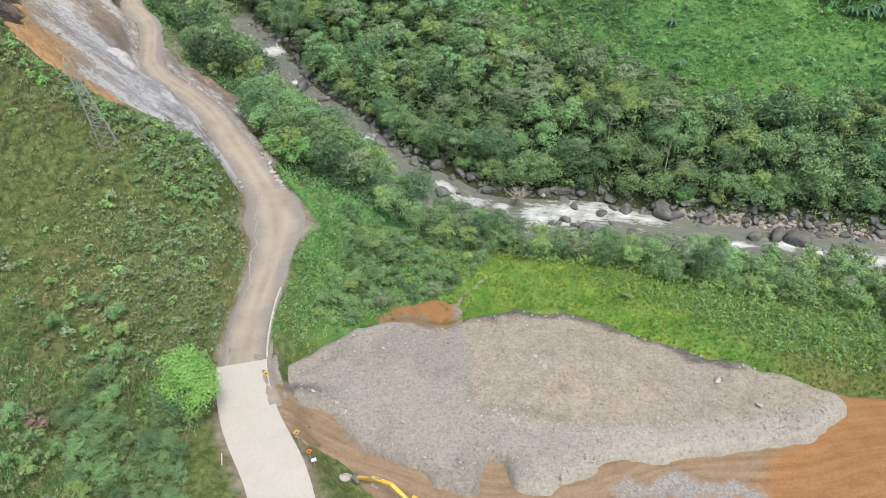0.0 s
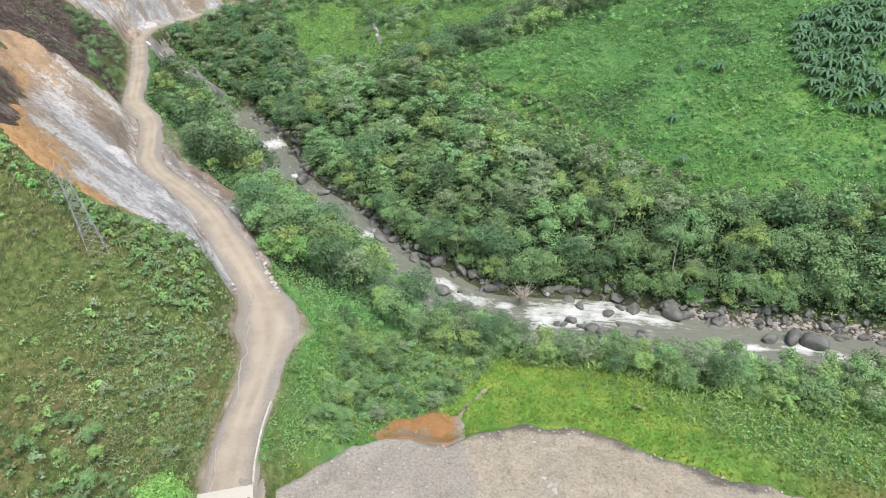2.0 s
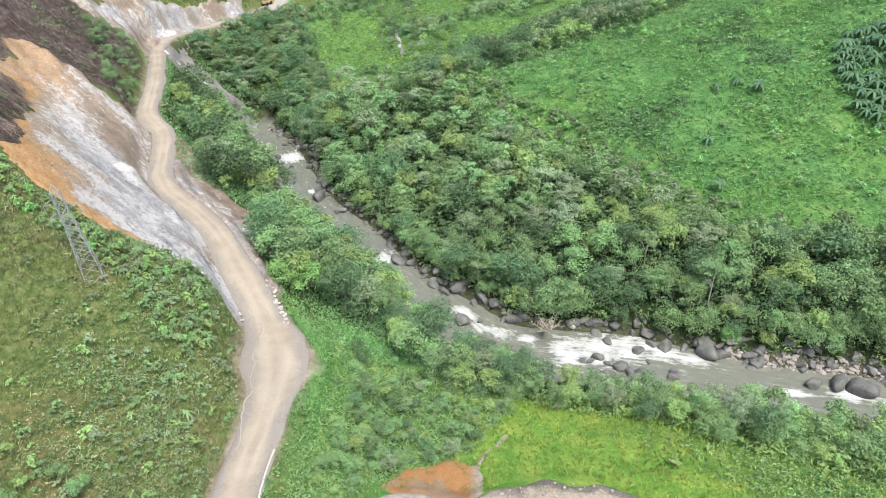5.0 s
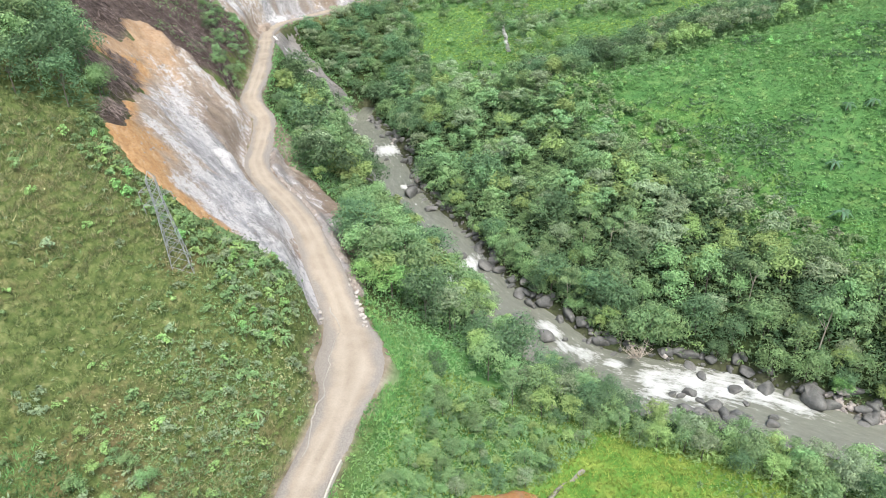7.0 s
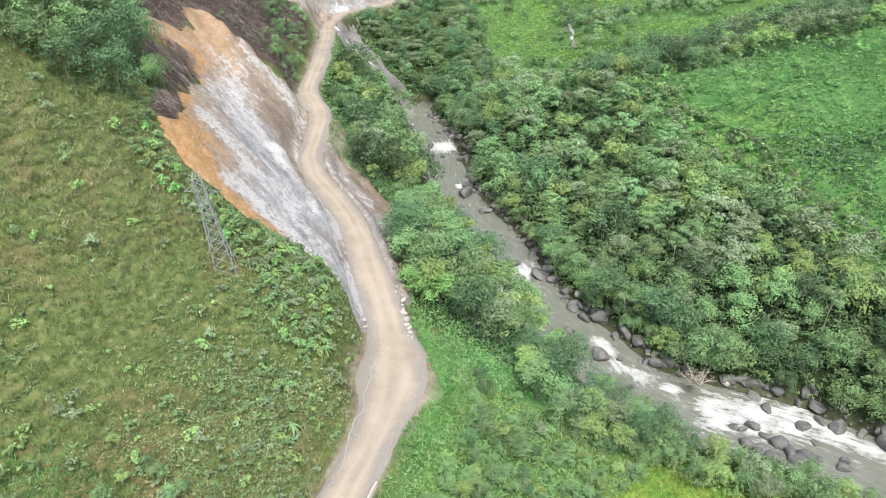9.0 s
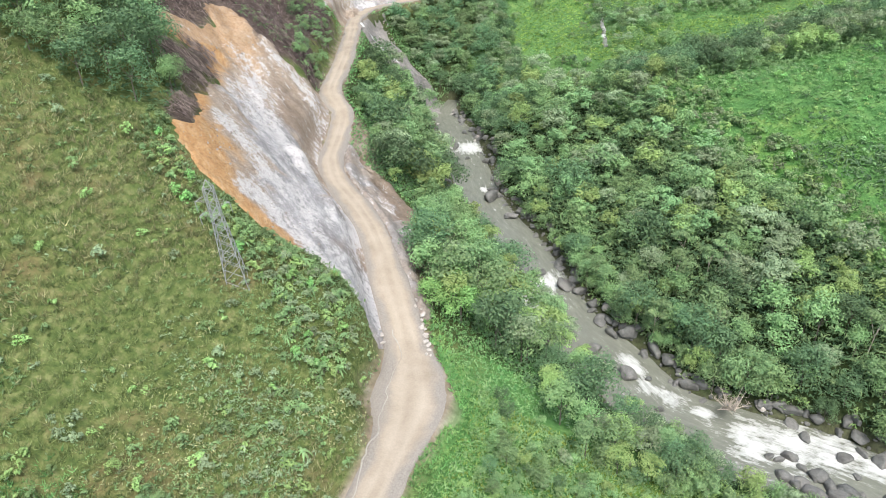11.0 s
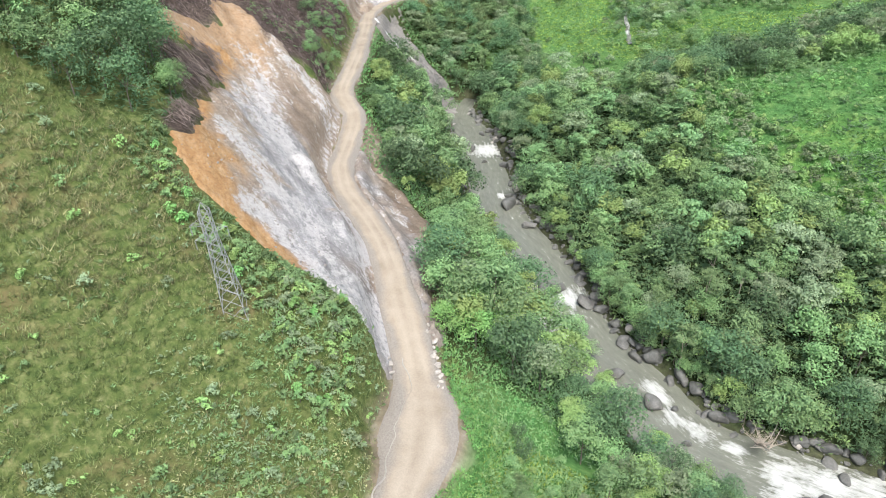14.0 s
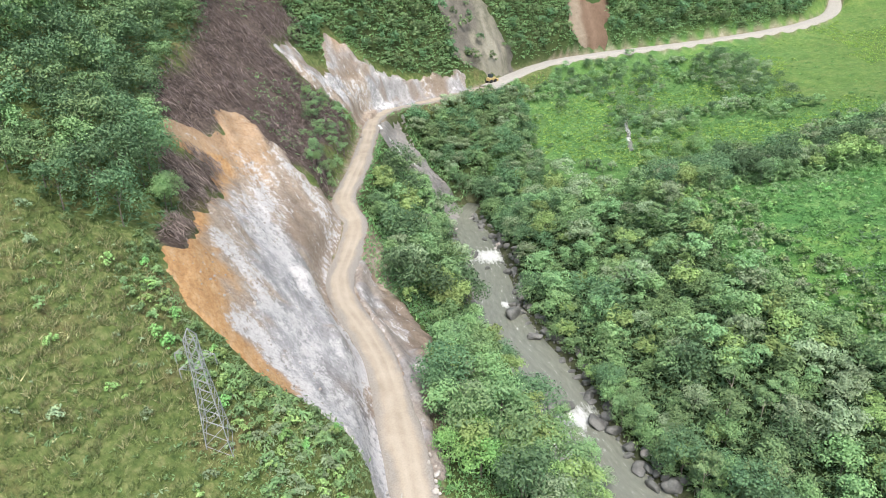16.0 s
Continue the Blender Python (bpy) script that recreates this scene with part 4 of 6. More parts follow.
me, u, xy = ribbon("runoff_channel", [tuple(r) for r in offset_line(ROAD, lambda y: road_half(y) - 0.75 - 0.8 * ramp(y, 80, 92) + 0.55 * value_noise(y, y * 0, 7, 8) + 0.9 * fractal(y, y * 0, 4, 9), 60, 104, 0.9)],
                   lambda y: 0.12 + 0 * y, 0.14, M_FAR_ROAD, 5, 0.4, 6, 0.16)
put_attribute(me, "pale", 0.4 + 0.6 * fractal(xy[..., 0], xy[..., 1], 5, 68))
tagged(new("runoff_channel", me), "narrow pale runoff channel along the road's inner edge", "drain", kind="structure")

# ---------------------------------------------------------------- river
c = spline(RIVER, 0.7)
tan = np.gradient(c[:, :2], axis=0)
tan /= np.linalg.norm(tan, axis=1)[:, None]
u = np.linspace(-1, 1, 25)
xy = c[:, None, :2] + np.c_[-tan[:, 1], tan[:, 0]][:, None] * (u * (c[:, 3:4] + 1.6))[..., None]
RAPIDS = [(17.2, 113.6, 3.4, 4.6), (22.5, 114.2, 5, 5.0), (28.5, 114.6, 4.5, 4.2), (33.5, 113.2, 4, 2.4), (38, 111.6, 4, 1.7), (52.7, 102.9, 3, 1.0), (61, 102.6, 3.5, 1.6), (66, 100.4, 2, 1.3), (10.7, 117.4, 2, 1.4), (-52.5, 204.5, 4, 4.8), (-19.8, 145.2, 3.6, 4.6), (-19.8, 139.5, 4.5, 3.4), (-16.5, 135.2, 3.4, 2.4), (-1, 126, 3, 1.6), (5.5, 119.5, 3, 1.6), (75, 97.5, 5, 2.2), (-41.5, 181, 1.6, 1.0), (2, 121, 3, 1.4)]
foam = np.zeros(xy.shape[:2])
for rx, ry, ra, rb in RAPIDS:
    k = np.argmin(np.hypot(c[:, 0] - rx, c[:, 1] - ry))
    dx, dy = xy[..., 0] - rx, xy[..., 1] - ry
    along, over = dx * tan[k, 0] + dy * tan[k, 1], dy * tan[k, 0] - dx * tan[k, 1]
    foam = np.maximum(foam, 0.82 * np.exp(-((along / ra) ** 2) - (over / rb) ** 2) * (1.1 if rx < 0 else 1.0))
foam = foam + 0.25 * foam * fractal(xy[..., 0] * 0.6, xy[..., 1], 1.4, 111)
z = c[:, 2:3] + 0.06 * fractal(xy[..., 0], xy[..., 1], 2.0, 113) + foam * 0.3 * np.abs(fractal(xy[..., 0], xy[..., 1], 1.5, 117))
me = mesh_of("river", np.dstack([xy, z]), grid_faces(*z.shape), M_WATER, True)
put_attribute(me, "foam", foam)
run = np.r_[0, np.cumsum(np.hypot(*np.diff(c[:, :2], axis=0).T))]
put_attribute(me, "along", np.broadcast_to(run[:, None], z.shape))
put_attribute(me, "across", u * (c[:, 3:4] + 1.6))
tagged(new("river", me), "murky grey-green river with white rapids", "water", kind="structure")


# ---------------------------------------------------------------- plants
rng = np.random.default_rng(4)


def unit(v):
    return v / np.maximum(np.linalg.norm(v, axis=-1, keepdims=True), 1e-6)


def leaves(r, at, normal, long, wide):
    """Rhombic leaves: n x 4 x 3."""
    n = len(at)
    t = unit(np.cross(normal, r.normal(size=(n, 3))))
    s = np.cross(normal, t)
    a, b = t * (np.asarray(long).reshape(-1, 1) / 2), s * (np.asarray(wide).reshape(-1, 1) / 2)
    bend = normal * (np.asarray(long).reshape(-1, 1) * 0.12)
    return np.stack([at - a - bend, at + b, at + a - bend, at - b], 1)


def crown_leaves(r, radius, low, high, blobs, count, size, flat=0.75, open_top=0.0):
    """A crown of many leaf clumps with gaps, between the heights low and high: vertices, quads and the tone of each vertex."""
    mid, tall = low + 0.42 * (high - low), 0.58 * (high - low)
    d = unit(r.normal(size=(blobs, 3)))
    d[:, 2] = np.where(d[:, 2] < -0.45, -d[:, 2], d[:, 2])
    d[:, 2] = d[:, 2] * (1 - open_top) + open_top * np.abs(d[:, 2])
    spread = r.uniform(0.45, 0.8, (blobs, 1))
    centres = d * spread * np.array([radius, radius, tall]) + np.array([0, 0, mid])
    sizes = r.uniform(0.22, 0.44, blobs) * radius
    share = np.maximum(6, (count * sizes**2 / (sizes**2).sum())).astype(int)
    verts, faces, tone, at_n = [], [], [], 0

    def add(v, f, t):
        nonlocal at_n
        verts.append(v), faces.append(f + at_n), tone.append(np.full(len(v), t))
        at_n += len(v)

    for c, s, k in zip(centres, sizes, share):
        t = r.uniform(-0.4, 0.4)
        n = unit(r.normal(size=(k, 3)) + np.array([0, 0, 0.6]))
        at = c + n * (s * (0.6 + 0.55 * r.random((k, 1)))) * np.array([1, 1, flat])
        facing = unit(n * 0.9 + r.normal(size=(k, 3)) * 0.28 + np.array([0, 0, 0.35]))
        q = leaves(r, at, facing, size * r.uniform(0.7, 1.4, k), size * r.uniform(0.45, 0.8, k))
        add(q.reshape(-1, 3), np.arange(4 * k).reshape(-1, 4), t)
    return np.concatenate(verts), np.concatenate(faces), np.concatenate(tone), centres


def leaf_mesh(name, quads, mat):
    return mesh_of(name, quads.reshape(-1, 3), np.arange(quads.size // 3).reshape(-1, 4), mat)


def trunk_mesh(r, height, thick, limbs, name="trunk", bark=None):
    bms, lean = [], r.normal(size=2) * 0.05 * height
    p0 = Vector((0, 0, -0.8))
    for k in range(1, 4):
        p1 = Vector((lean[0] * (k / 3) ** 2, lean[1] * (k / 3) ** 2, height * k / 3))
        bms.append(tube(p0, p1, thick * (1.1 - 0.27 * (k - 1)), thick * (1.1 - 0.27 * k), 6))
        p0 = p1
    for c in limbs[:4]:
        base = Vector((lean[0] * 0.4, lean[1] * 0.4, height * r.uniform(0.5, 0.85)))
        bms.append(tube(base, Vector(c.tolist()), thick * 0.42, thick * 0.12, 4))
    bm = joined(*bms)
    me = bpy.data.meshes.new(name)
    bm.to_mesh(me)
    bm.free()
    me.materials.append(bark or M_BARK)
    return me


class Plant:
    """One kind of tree or shrub: its leaf array and its meshes, shared by all its copies."""

    def __init__(self, seed, radius, low, high, blobs, count, size, leaf, trunk=0.16, flat=0.75, open_top=0.0, bark=None):
        r = np.random.default_rng(seed)
        self.verts, self.faces, self.tone, centres = crown_leaves(r, radius, low, high, blobs, count, size, flat, open_top)
        self.crown = mesh_of("crown", self.verts, self.faces, LEAF[leaf], True)
        put_attribute(self.crown, "tone", self.tone)
        self.leaf = leaf
        self.trunk = trunk_mesh(r, (low + high) / 2, trunk, centres, bark=bark)

    def plant(self, name, x, y, z, scale, turn, label, category, group):
        ob = new(name)
        ob.matrix_world = Matrix.Translation((x, y, z)) @ Matrix.Rotation(turn, 4, "Z") @ Matrix.Diagonal((scale, scale, scale * (0.9 + 0.2 * ((turn * 7) % 1)), 1))
        under("trunk", self.trunk, ob)
        under("crown", self.crown, ob)
        return tagged(ob, label, category, group)

    def spread(self, x, y, z, scale, turn, tone):
        c, s = np.cos(turn), np.sin(turn)
        q = self.verts * scale
        return np.c_[q[:, 0] * c - q[:, 1] * s + x, q[:, 0] * s + q[:, 1] * c + y, q[:, 2] * (0.9 + 0.2 * ((turn * 7) % 1)) + z], self.faces, self.tone + tone


def joined_plants(name, plants, mat):
    """One mesh out of many spread plants."""
    base = np.r_[0, np.cumsum([len(v) for v, _, _ in plants])]
    me = mesh_of(name, np.concatenate([v for v, _, _ in plants]), np.concatenate([f + b for (_, f, _), b in zip(plants, base)]), mat, True)
    put_attribute(me, "tone", np.concatenate([t for _, _, t in plants]))
    return me


def scatter(poly, gap, r, jitter=0.42):
    p = np.array(poly, float)
    x, y = np.meshgrid(np.arange(p[:, 0].min(), p[:, 0].max(), gap), np.arange(p[:, 1].min(), p[:, 1].max(), gap * 0.87))
    x = x + (np.arange(x.shape[0]) % 2)[:, None] * gap / 2
    x, y = (x + r.uniform(-jitter, jitter, x.shape) * gap).ravel(), (y + r.uniform(-jitter, jitter, y.shape) * gap).ravel()
    keep = inside(x, y, poly) > 0
    return x[keep], y[keep]


def tree_kinds(blobs, count, size):
    """Twelve kinds of crown: round domes, tall ovals, layered umbrellas, loose heads on pale stems."""
    few = lambda k: max(5, int(blobs * k))
    shapes = [("dark", 3.6, 0.4, 8.2, 1.0, 0.8, 0), ("mid", 3.3, 0.4, 7.4, 1.0, 0.75, 0), ("mid", 3.9, 0.8, 7.6, 1.1, 0.5, 0.4), ("light", 3.2, 0.3, 7.0, 0.9, 0.75, 0),
              ("mid", 2.9, 0.5, 9.0, 1.0, 0.85, 0), ("dark", 4.2, 0.6, 8.6, 1.2, 0.7, 0.2), ("mid", 3.6, 0.5, 7.8, 1.0, 0.6, 0.1), ("light", 3.5, 0.5, 8.0, 1.0, 0.6, 0.3),
              ("yellow", 2.9, 0.6, 7.0, 0.8, 0.7, 0.1), ("mid", 2.8, 3.6, 9.4, 0.7, 0.42, 0.6), ("dark", 4.0, 1.0, 9.2, 1.15, 0.8, 0), ("grey", 3.3, 1.4, 8.4, 0.9, 0.5, 0.4)]
    return [Plant(100 + k, rad, lo, hi, few(b), int(count * b), size, leaf, 0.11, flat, top, M_PALE_BARK if k == 9 else None)
            for k, (leaf, rad, lo, hi, b, flat, top) in enumerate(shapes)]


TREES, WOOD, HIGH_TREES, FAR_TREES = tree_kinds(24, 1400, 0.34), tree_kinds(20, 760, 0.44), tree_kinds(20, 700, 0.44), tree_kinds(9, 150, 0.9)
TREE_WORDS = {"dark": "dark green broadleaf tree", "mid": "mid green broadleaf tree", "grey": "grey-green broadleaf tree",
              "bright": "bright green round tree", "lime": "light green round tree", "light": "fresh light green broadleaf tree", "yellow": "yellow-green broadleaf tree"}
SHRUBS = [Plant(140 + k, 1.2, 0.15, 1.9, 9, 150, 0.32, leaf, 0.05) for k, leaf in enumerate(("mid", "light", "mid", "grey", "light", "dark", "mid", "bright", "yellow"))]
LOW = [Plant(160 + k, 0.75, 0.05, 0.95, 5, 60, 0.3, leaf, 0.03) for k, leaf in enumerate(("mid", "light", "grey", "dark", "yellow"))]


def grove(poly, gap, kinds, r, where, group, name="broadleaf_tree", scale=(0.75, 1.2), limit=60, order=None, thin=None, away=(3.2, 4.2), keep=1.0, category="tree", alt=None, share=None):
    """Trees or shrubs over an outline: the nearest as things of their own, the rest as one joined wood."""
    x, y = scatter(poly, gap, r)
    d, _, v = near_line(x, y, river_line)
    e, _, w = near_line(x, y, road_line)
    ok = (d > v[:, 3] + away[0]) & (e > road_half(w[:, 1]) + away[1]) & (inside(x, y, PAD) < -1.5) & (inside(x, y, TRACK) < -1.0) & (r.random(len(x)) < (keep(x, y) if callable(keep) else keep))
    for poly in BARE:
        ok &= (inside(x, y, poly) < (-2.6 if poly is WASH else -1.2)) | ((poly is GREY_SCAR) & (r.random(len(x)) < 0.3))
    x, y = x[ok], y[ok]
    z = ground_height(x, y, False)
    near = np.argsort(np.hypot(x + 5, y - 60) if order is None else order(x, y))
    rest = {}
    for rank, k in enumerate(near):
        use = alt if alt and share(x[k], y[k]) > r.random() else kinds
        kind = use[r.integers(len(use))]
        s, turn = r.uniform(*scale), r.uniform(0, 6.28)
        if rank < limit:
            words = TREE_WORDS[kind.leaf] if category == "tree" else TREE_WORDS[kind.leaf].replace("broadleaf tree", "leafy shrub")
            kind.plant(name, x[k], y[k], z[k], s, turn, f"{words} {where}", category, group)
        else:
            kind = thin[TREES.index(kind)] if thin else kind
            rest.setdefault(kind.leaf, []).append(kind.spread(x[k], y[k], z[k], s, turn, r.uniform(-1, 1)))
    for leaf, quads in rest.items():
        tagged(new("woodland", joined_plants("woodland", quads, LEAF[leaf])), f"dense {leaf} green woodland canopy {where}", "woodland", kind="stuff")


FOREST = [(118, 88), (86, 99), (66, 106), (52, 108.5), (38, 112), (24, 118), (12, 122), (2, 130), (-7, 139), (-15, 150), (-24, 160), (-33, 171),
          (-41, 184), (-49, 198), (-56, 212), (-63, 226), (-66, 238), (-56, 246), (-40, 246), (-26, 232), (-14, 216), (-4, 200), (8, 183), (19, 169), (26, 159), (33, 149), (41, 141),
          (50, 134.5), (60, 130.5), (71, 129.5), (84, 131), (112, 132), (125, 128)]
grove(FOREST, 4.8, TREES, rng, "on the far river bank", "forest on the far bank", scale=(0.62, 1.35), limit=80, away=(2.0, 4), thin=WOOD,
      keep=lambda x, y: 1 - ramp(x, 40, 48) * (near_line(x, y, river_line)[0] < 7.5), alt=[TREES[k] for k in (3, 7, 3, 7, 8, 8, 11, 11, 9, 2)],
      share=lambda x, y: 0.95 * float(ramp(near_line([x], [y], river_line)[0], 13, 28)[0]))
FRONT = [(112, 100), (86, 107), (66, 112), (52, 114.5), (40, 117), (26, 121), (14, 126), (4, 135), (-6, 144), (-14, 154), (-23, 164), (-32, 175), (-40, 188), (-48, 202), (-52, 196), (-42, 178), (-32, 166), (-22, 153),
         (-13, 141), (-4, 130), (6, 121), (18, 116), (34, 111), (50, 107), (66, 104), (86, 99), (110, 92)]
grove(FRONT, 2.7, [TREES[k] for k in (0, 1, 2, 3, 3, 4, 6, 7, 7, 8, 8, 11)], rng, "leaning over the far river edge", "trees along the far river edge", scale=(0.45, 0.9), limit=65, away=(1.2, 4), thin=WOOD, order=lambda x, y: np.hypot(x - 20, y - 110),
      keep=lambda x, y: 1 - ramp(x, 40, 48) * (near_line(x, y, river_line)[0] < 7.2))
LEFT_BANK = [(-28, 112.5), (-22, 111.5), (-17, 108), (-11, 102.5), (-4, 99), (2, 104), (-2, 112), (-8, 119), (-14, 128), (-22, 137), (-29, 148), (-40, 160), (-48, 172), (-57, 190),
             (-64, 206), (-64, 214), (-76, 217), (-80, 205), (-76, 190), (-72, 178), (-66, 168), (-60, 156), (-54, 144), (-46, 134), (-38, 124), (-32, 115)]
grove(LEFT_BANK, 4.3, [TREES[k] for k in (0, 5, 10, 2, 3, 3, 6, 8, 8, 11, 4, 7)], rng, "between the road and the river", "trees below the road", scale=(0.65, 1.4), limit=56, away=(1.5, 3.6), thin=WOOD)
NEAR_BANK = [(4, 96), (12, 94), (24, 91), (34, 86.5), (46, 81), (60, 77), (90, 71), (90, 87), (70, 91.5), (60, 93), (50, 93.5), (40, 98), (30, 99.5), (20, 99.5), (13, 101), (8, 106), (2, 108)]
grove(NEAR_BANK, 2.9, TREES + [TREES[k] for k in (8, 8, 1, 6, 3, 7, 4, 2)], rng, "on the near river bank", "trees along the near bank", scale=(0.42, 0.86), limit=60, away=(0.4, 4), thin=WOOD,
      alt=[TREES[k] for k in (3, 3, 8, 8, 11, 7, 6)], share=lambda x, y: 0.75 * float(ramp(np.array(x), 12, 30)),
      keep=lambda x, y: 1 - (1 - ramp(near_line(x, y, river_line)[0], 9, 11.5)) * ramp(x, 8, 14) * (1 - ramp(x, 34, 42)))
NEAR_CLUMP = [(-8, 97), (0, 94), (8, 97), (12, 101), (8, 107), (0, 108), (-4, 104)]
grove(NEAR_CLUMP, 3.4, [TREES[k] for k in (0, 1, 3, 6, 8, 4, 11)], rng, "in a clump beside the river", "clump of trees beside the river", scale=(0.55, 0.95), limit=20, away=(0.4, 4), thin=WOOD)
UPPER_WOOD = [(-83, 99.5), (-79, 101.2), (-75.7, 102.4), (-71.4, 104.4), (-68.8, 108.7), (-74.6, 120.4), (-82, 126.6), (-88, 134), (-98.5, 146.6), (-107, 161), (-114.4, 184.7), (-123, 197),
              (-126, 190), (-124, 150), (-110, 108), (-95, 88)]
grove(UPPER_WOOD, 4.6, [TREES[k] for k in (0, 1, 2, 5, 6, 10, 3, 0)], rng, "high above the landslide", "wood above the landslide", scale=(0.65, 1.25), limit=16, order=lambda x, y: -x, thin=HIGH_TREES)
ROW = [(-16, 213), (0, 214), (10, 217), (25, 221), (40, 229), (80, 262), (84, 286), (50, 268), (30, 258), (18, 254), (0, 248), (-16, 248)]
grove(ROW, 4.2, [TREES[k] for k in (0, 5, 10, 1, 2, 6, 11, 8)], rng, "behind the bright meadow", "tree row behind the meadow", scale=(0.7, 1.25), limit=12, thin=HIGH_TREES)
FAR_BANK = [(-76, 232), (-66, 228), (-60, 236), (-50, 240), (-44, 245), (-51, 254), (-59, 270), (-67, 290), (-72, 280), (-84, 262), (-90, 248), (-88, 238)]
grove(FAR_BANK, 3.6, TREES[:7] + [TREES[11], TREES[11], TREES[10]], rng, "on the slope below the far road", "trees below the far road", limit=10, away=(0.2, 3), thin=WOOD)
CLUMP = [(-11, 352), (2, 362), (22, 322), (23, 303), (6, 305), (-5.6, 325)]
grove(CLUMP, 4.2, TREES[4:6] + TREES[10:12], rng, "in the far pasture", "dark thicket in the far pasture", scale=(0.5, 0.85), limit=0, thin=HIGH_TREES)
STREAM_BUSH = [(-64, 316), (-50, 338), (-30, 350), (-14, 345), (-20, 318), (-22, 290), (-18, 268), (-30, 262), (-34, 280), (-36, 298), (-48, 306)]
grove(STREAM_BUSH, 3.6, TREES[:3] + [TREES[11], TREES[5], TREES[6]], rng, "along the side stream", "bushes along the side stream", scale=(0.3, 0.62), limit=0, thin=HIGH_TREES, away=(0.5, 2.5), keep=lambda x, y: 0.75 * (near_line(x, y, np.array([(-30, 299), (-28, 288), (-26, 277), (-24, 269)], float))[0] > 1.8))
LIME = [(-60, 286), (-54, 300), (-46, 316), (-32, 300), (-28, 271), (-34, 257), (-52, 260)]
GULLY = [(-24, 240), (-10, 240), (10, 250), (-2, 272), (-12, 300), (-22, 302), (-23, 280), (-21, 260)]
grove(GULLY, 4.2, [TREES[k] for k in (1, 3, 7, 8, 11, 6)], rng, "in the side gully", "trees in the side gully", scale=(0.4, 0.8), limit=0, keep=0.75, away=(0.2, 3), thin=HIGH_TREES)
grove(FAR_WOOD, 3.7, TREES[:3] + TREES[4:7], rng, "on the far hillside", "far wood", scale=(0.4, 0.9), limit=0, thin=FAR_TREES, away=(1, 2.4))
BRUSH_GREENS = [(-99, 209), (-92, 206), (-86, 192), (-81, 180), (-78, 172), (-82, 168), (-88, 176), (-93, 188), (-101, 200)]
grove(BRUSH_GREENS, 2.2, TREES[:4], rng, "among the felled brush", "regrowth above the road", scale=(0.22, 0.5), limit=8, thin=HIGH_TREES, away=(2, 0.8), keep=0.75)

SLOPE = [(-21, 66), (-18, 71), (-12, 74), (-7, 79), (0, 83), (6, 92), (2, 98), (-6, 98), (-14, 100), (-22, 103), (-19, 95), (-20, 86), (-21.5, 78)]
grove(SLOPE, 1.8, [TREES[k] for k in (1, 3, 7, 3, 6, 11, 8, 2, 0)], rng, "on the bank below the road", "shrubs below the road", "leafy_shrub", (0.18, 0.46), limit=75, thin=WOOD, keep=lambda x, y: 0.8 - 0.55 * ramp(y, 92, 97), away=(2, 5.0), category="shrub")
HILL = [(-27, 38), (-28, 52), (-29, 64), (-29.5, 74), (-29, 88), (-34, 98), (-46, 99), (-54, 98), (-62, 101), (-68, 106), (-76, 103), (-84, 100), (-94, 88), (-94, 60), (-70, 30), (-38, 30)]
grove(HILL, 1.6, [SHRUBS[k] for k in (0, 1, 3, 3, 8, 8, 4)] + LOW[:3] + [LOW[2]] * 3 + [LOW[4]] * 3, rng, "on the grassy hillside", "shrubs on the grassy hillside", "leafy_shrub", (0.4, 1.0), limit=90, away=(3, 1.2), keep=lambda x, y: 0.1 + 0.4 * (1 - ramp(y, 62, 80)) + 0.65 * (1 - ramp(near_line(x, y, road_line)[0], 12, 24)) * ramp(y, 62, 72), category="shrub")
EDGE_SHRUBS = [(-62, 101.5), (-56, 99.5), (-47, 101.5), (-41, 102.5), (-36, 97.5), (-33.5, 90), (-33.5, 84), (-38, 84), (-43, 90), (-51, 93), (-58, 95), (-66, 98), (-69, 104), (-66, 107)]
grove(EDGE_SHRUBS, 1.5, [SHRUBS[k] for k in (1, 4, 7, 8, 3, 0, 2, 6)], rng, "crowding the rim of the landslide", "shrubs along the landslide rim", "leafy_shrub", (0.5, 1.0), limit=50, away=(3, 1.0), category="shrub")
BENCH = [(14, 88), (26, 83), (36, 76), (46, 68), (60, 64), (85, 62), (85, 72), (60, 78), (40, 84), (24, 90), (10, 94)]
grove(BENCH, 2.0, [SHRUBS[k] for k in (1, 4, 8, 8, 7, 3, 0)], rng, "on the green river terrace", "shrubs on the river terrace", "leafy_shrub", (0.35, 0.75), limit=50, away=(2, 2), keep=lambda x, y: 0.08 + 0.4 * ramp(x, 34, 60), category="shrub")
LOWER_HILL = [(-36, 62), (-36, 50), (-34, 40), (-60, 36), (-66, 50), (-58, 60), (-46, 66)]
grove(LOWER_HILL, 2.4, [TREES[k] for k in (1, 3, 3, 7, 8, 8, 6)], rng, "in thickets on the lower hillside", "thickets on the lower hillside", "leafy_shrub", (0.18, 0.45), limit=24, thin=WOOD, away=(3, 1.2), keep=lambda x, y: 0.85 * ramp(fractal(x, y, 9, 173), -0.15, 0.3), category="shrub")
ROADSIDE = [(-26, 38), (-28, 46), (-30.5, 48.5), (-36, 50), (-38, 58), (-40, 56), (-39, 46), (-35, 38)]
grove(ROADSIDE, 1.9, [TREES[k] for k in (0, 1, 3, 6, 8, 3, 7)], rng, "crowding the concrete road", "shrubs beside the concrete road", "leafy_shrub", (0.24, 0.46), limit=40, thin=WOOD, away=(2, 0.8), category="shrub")


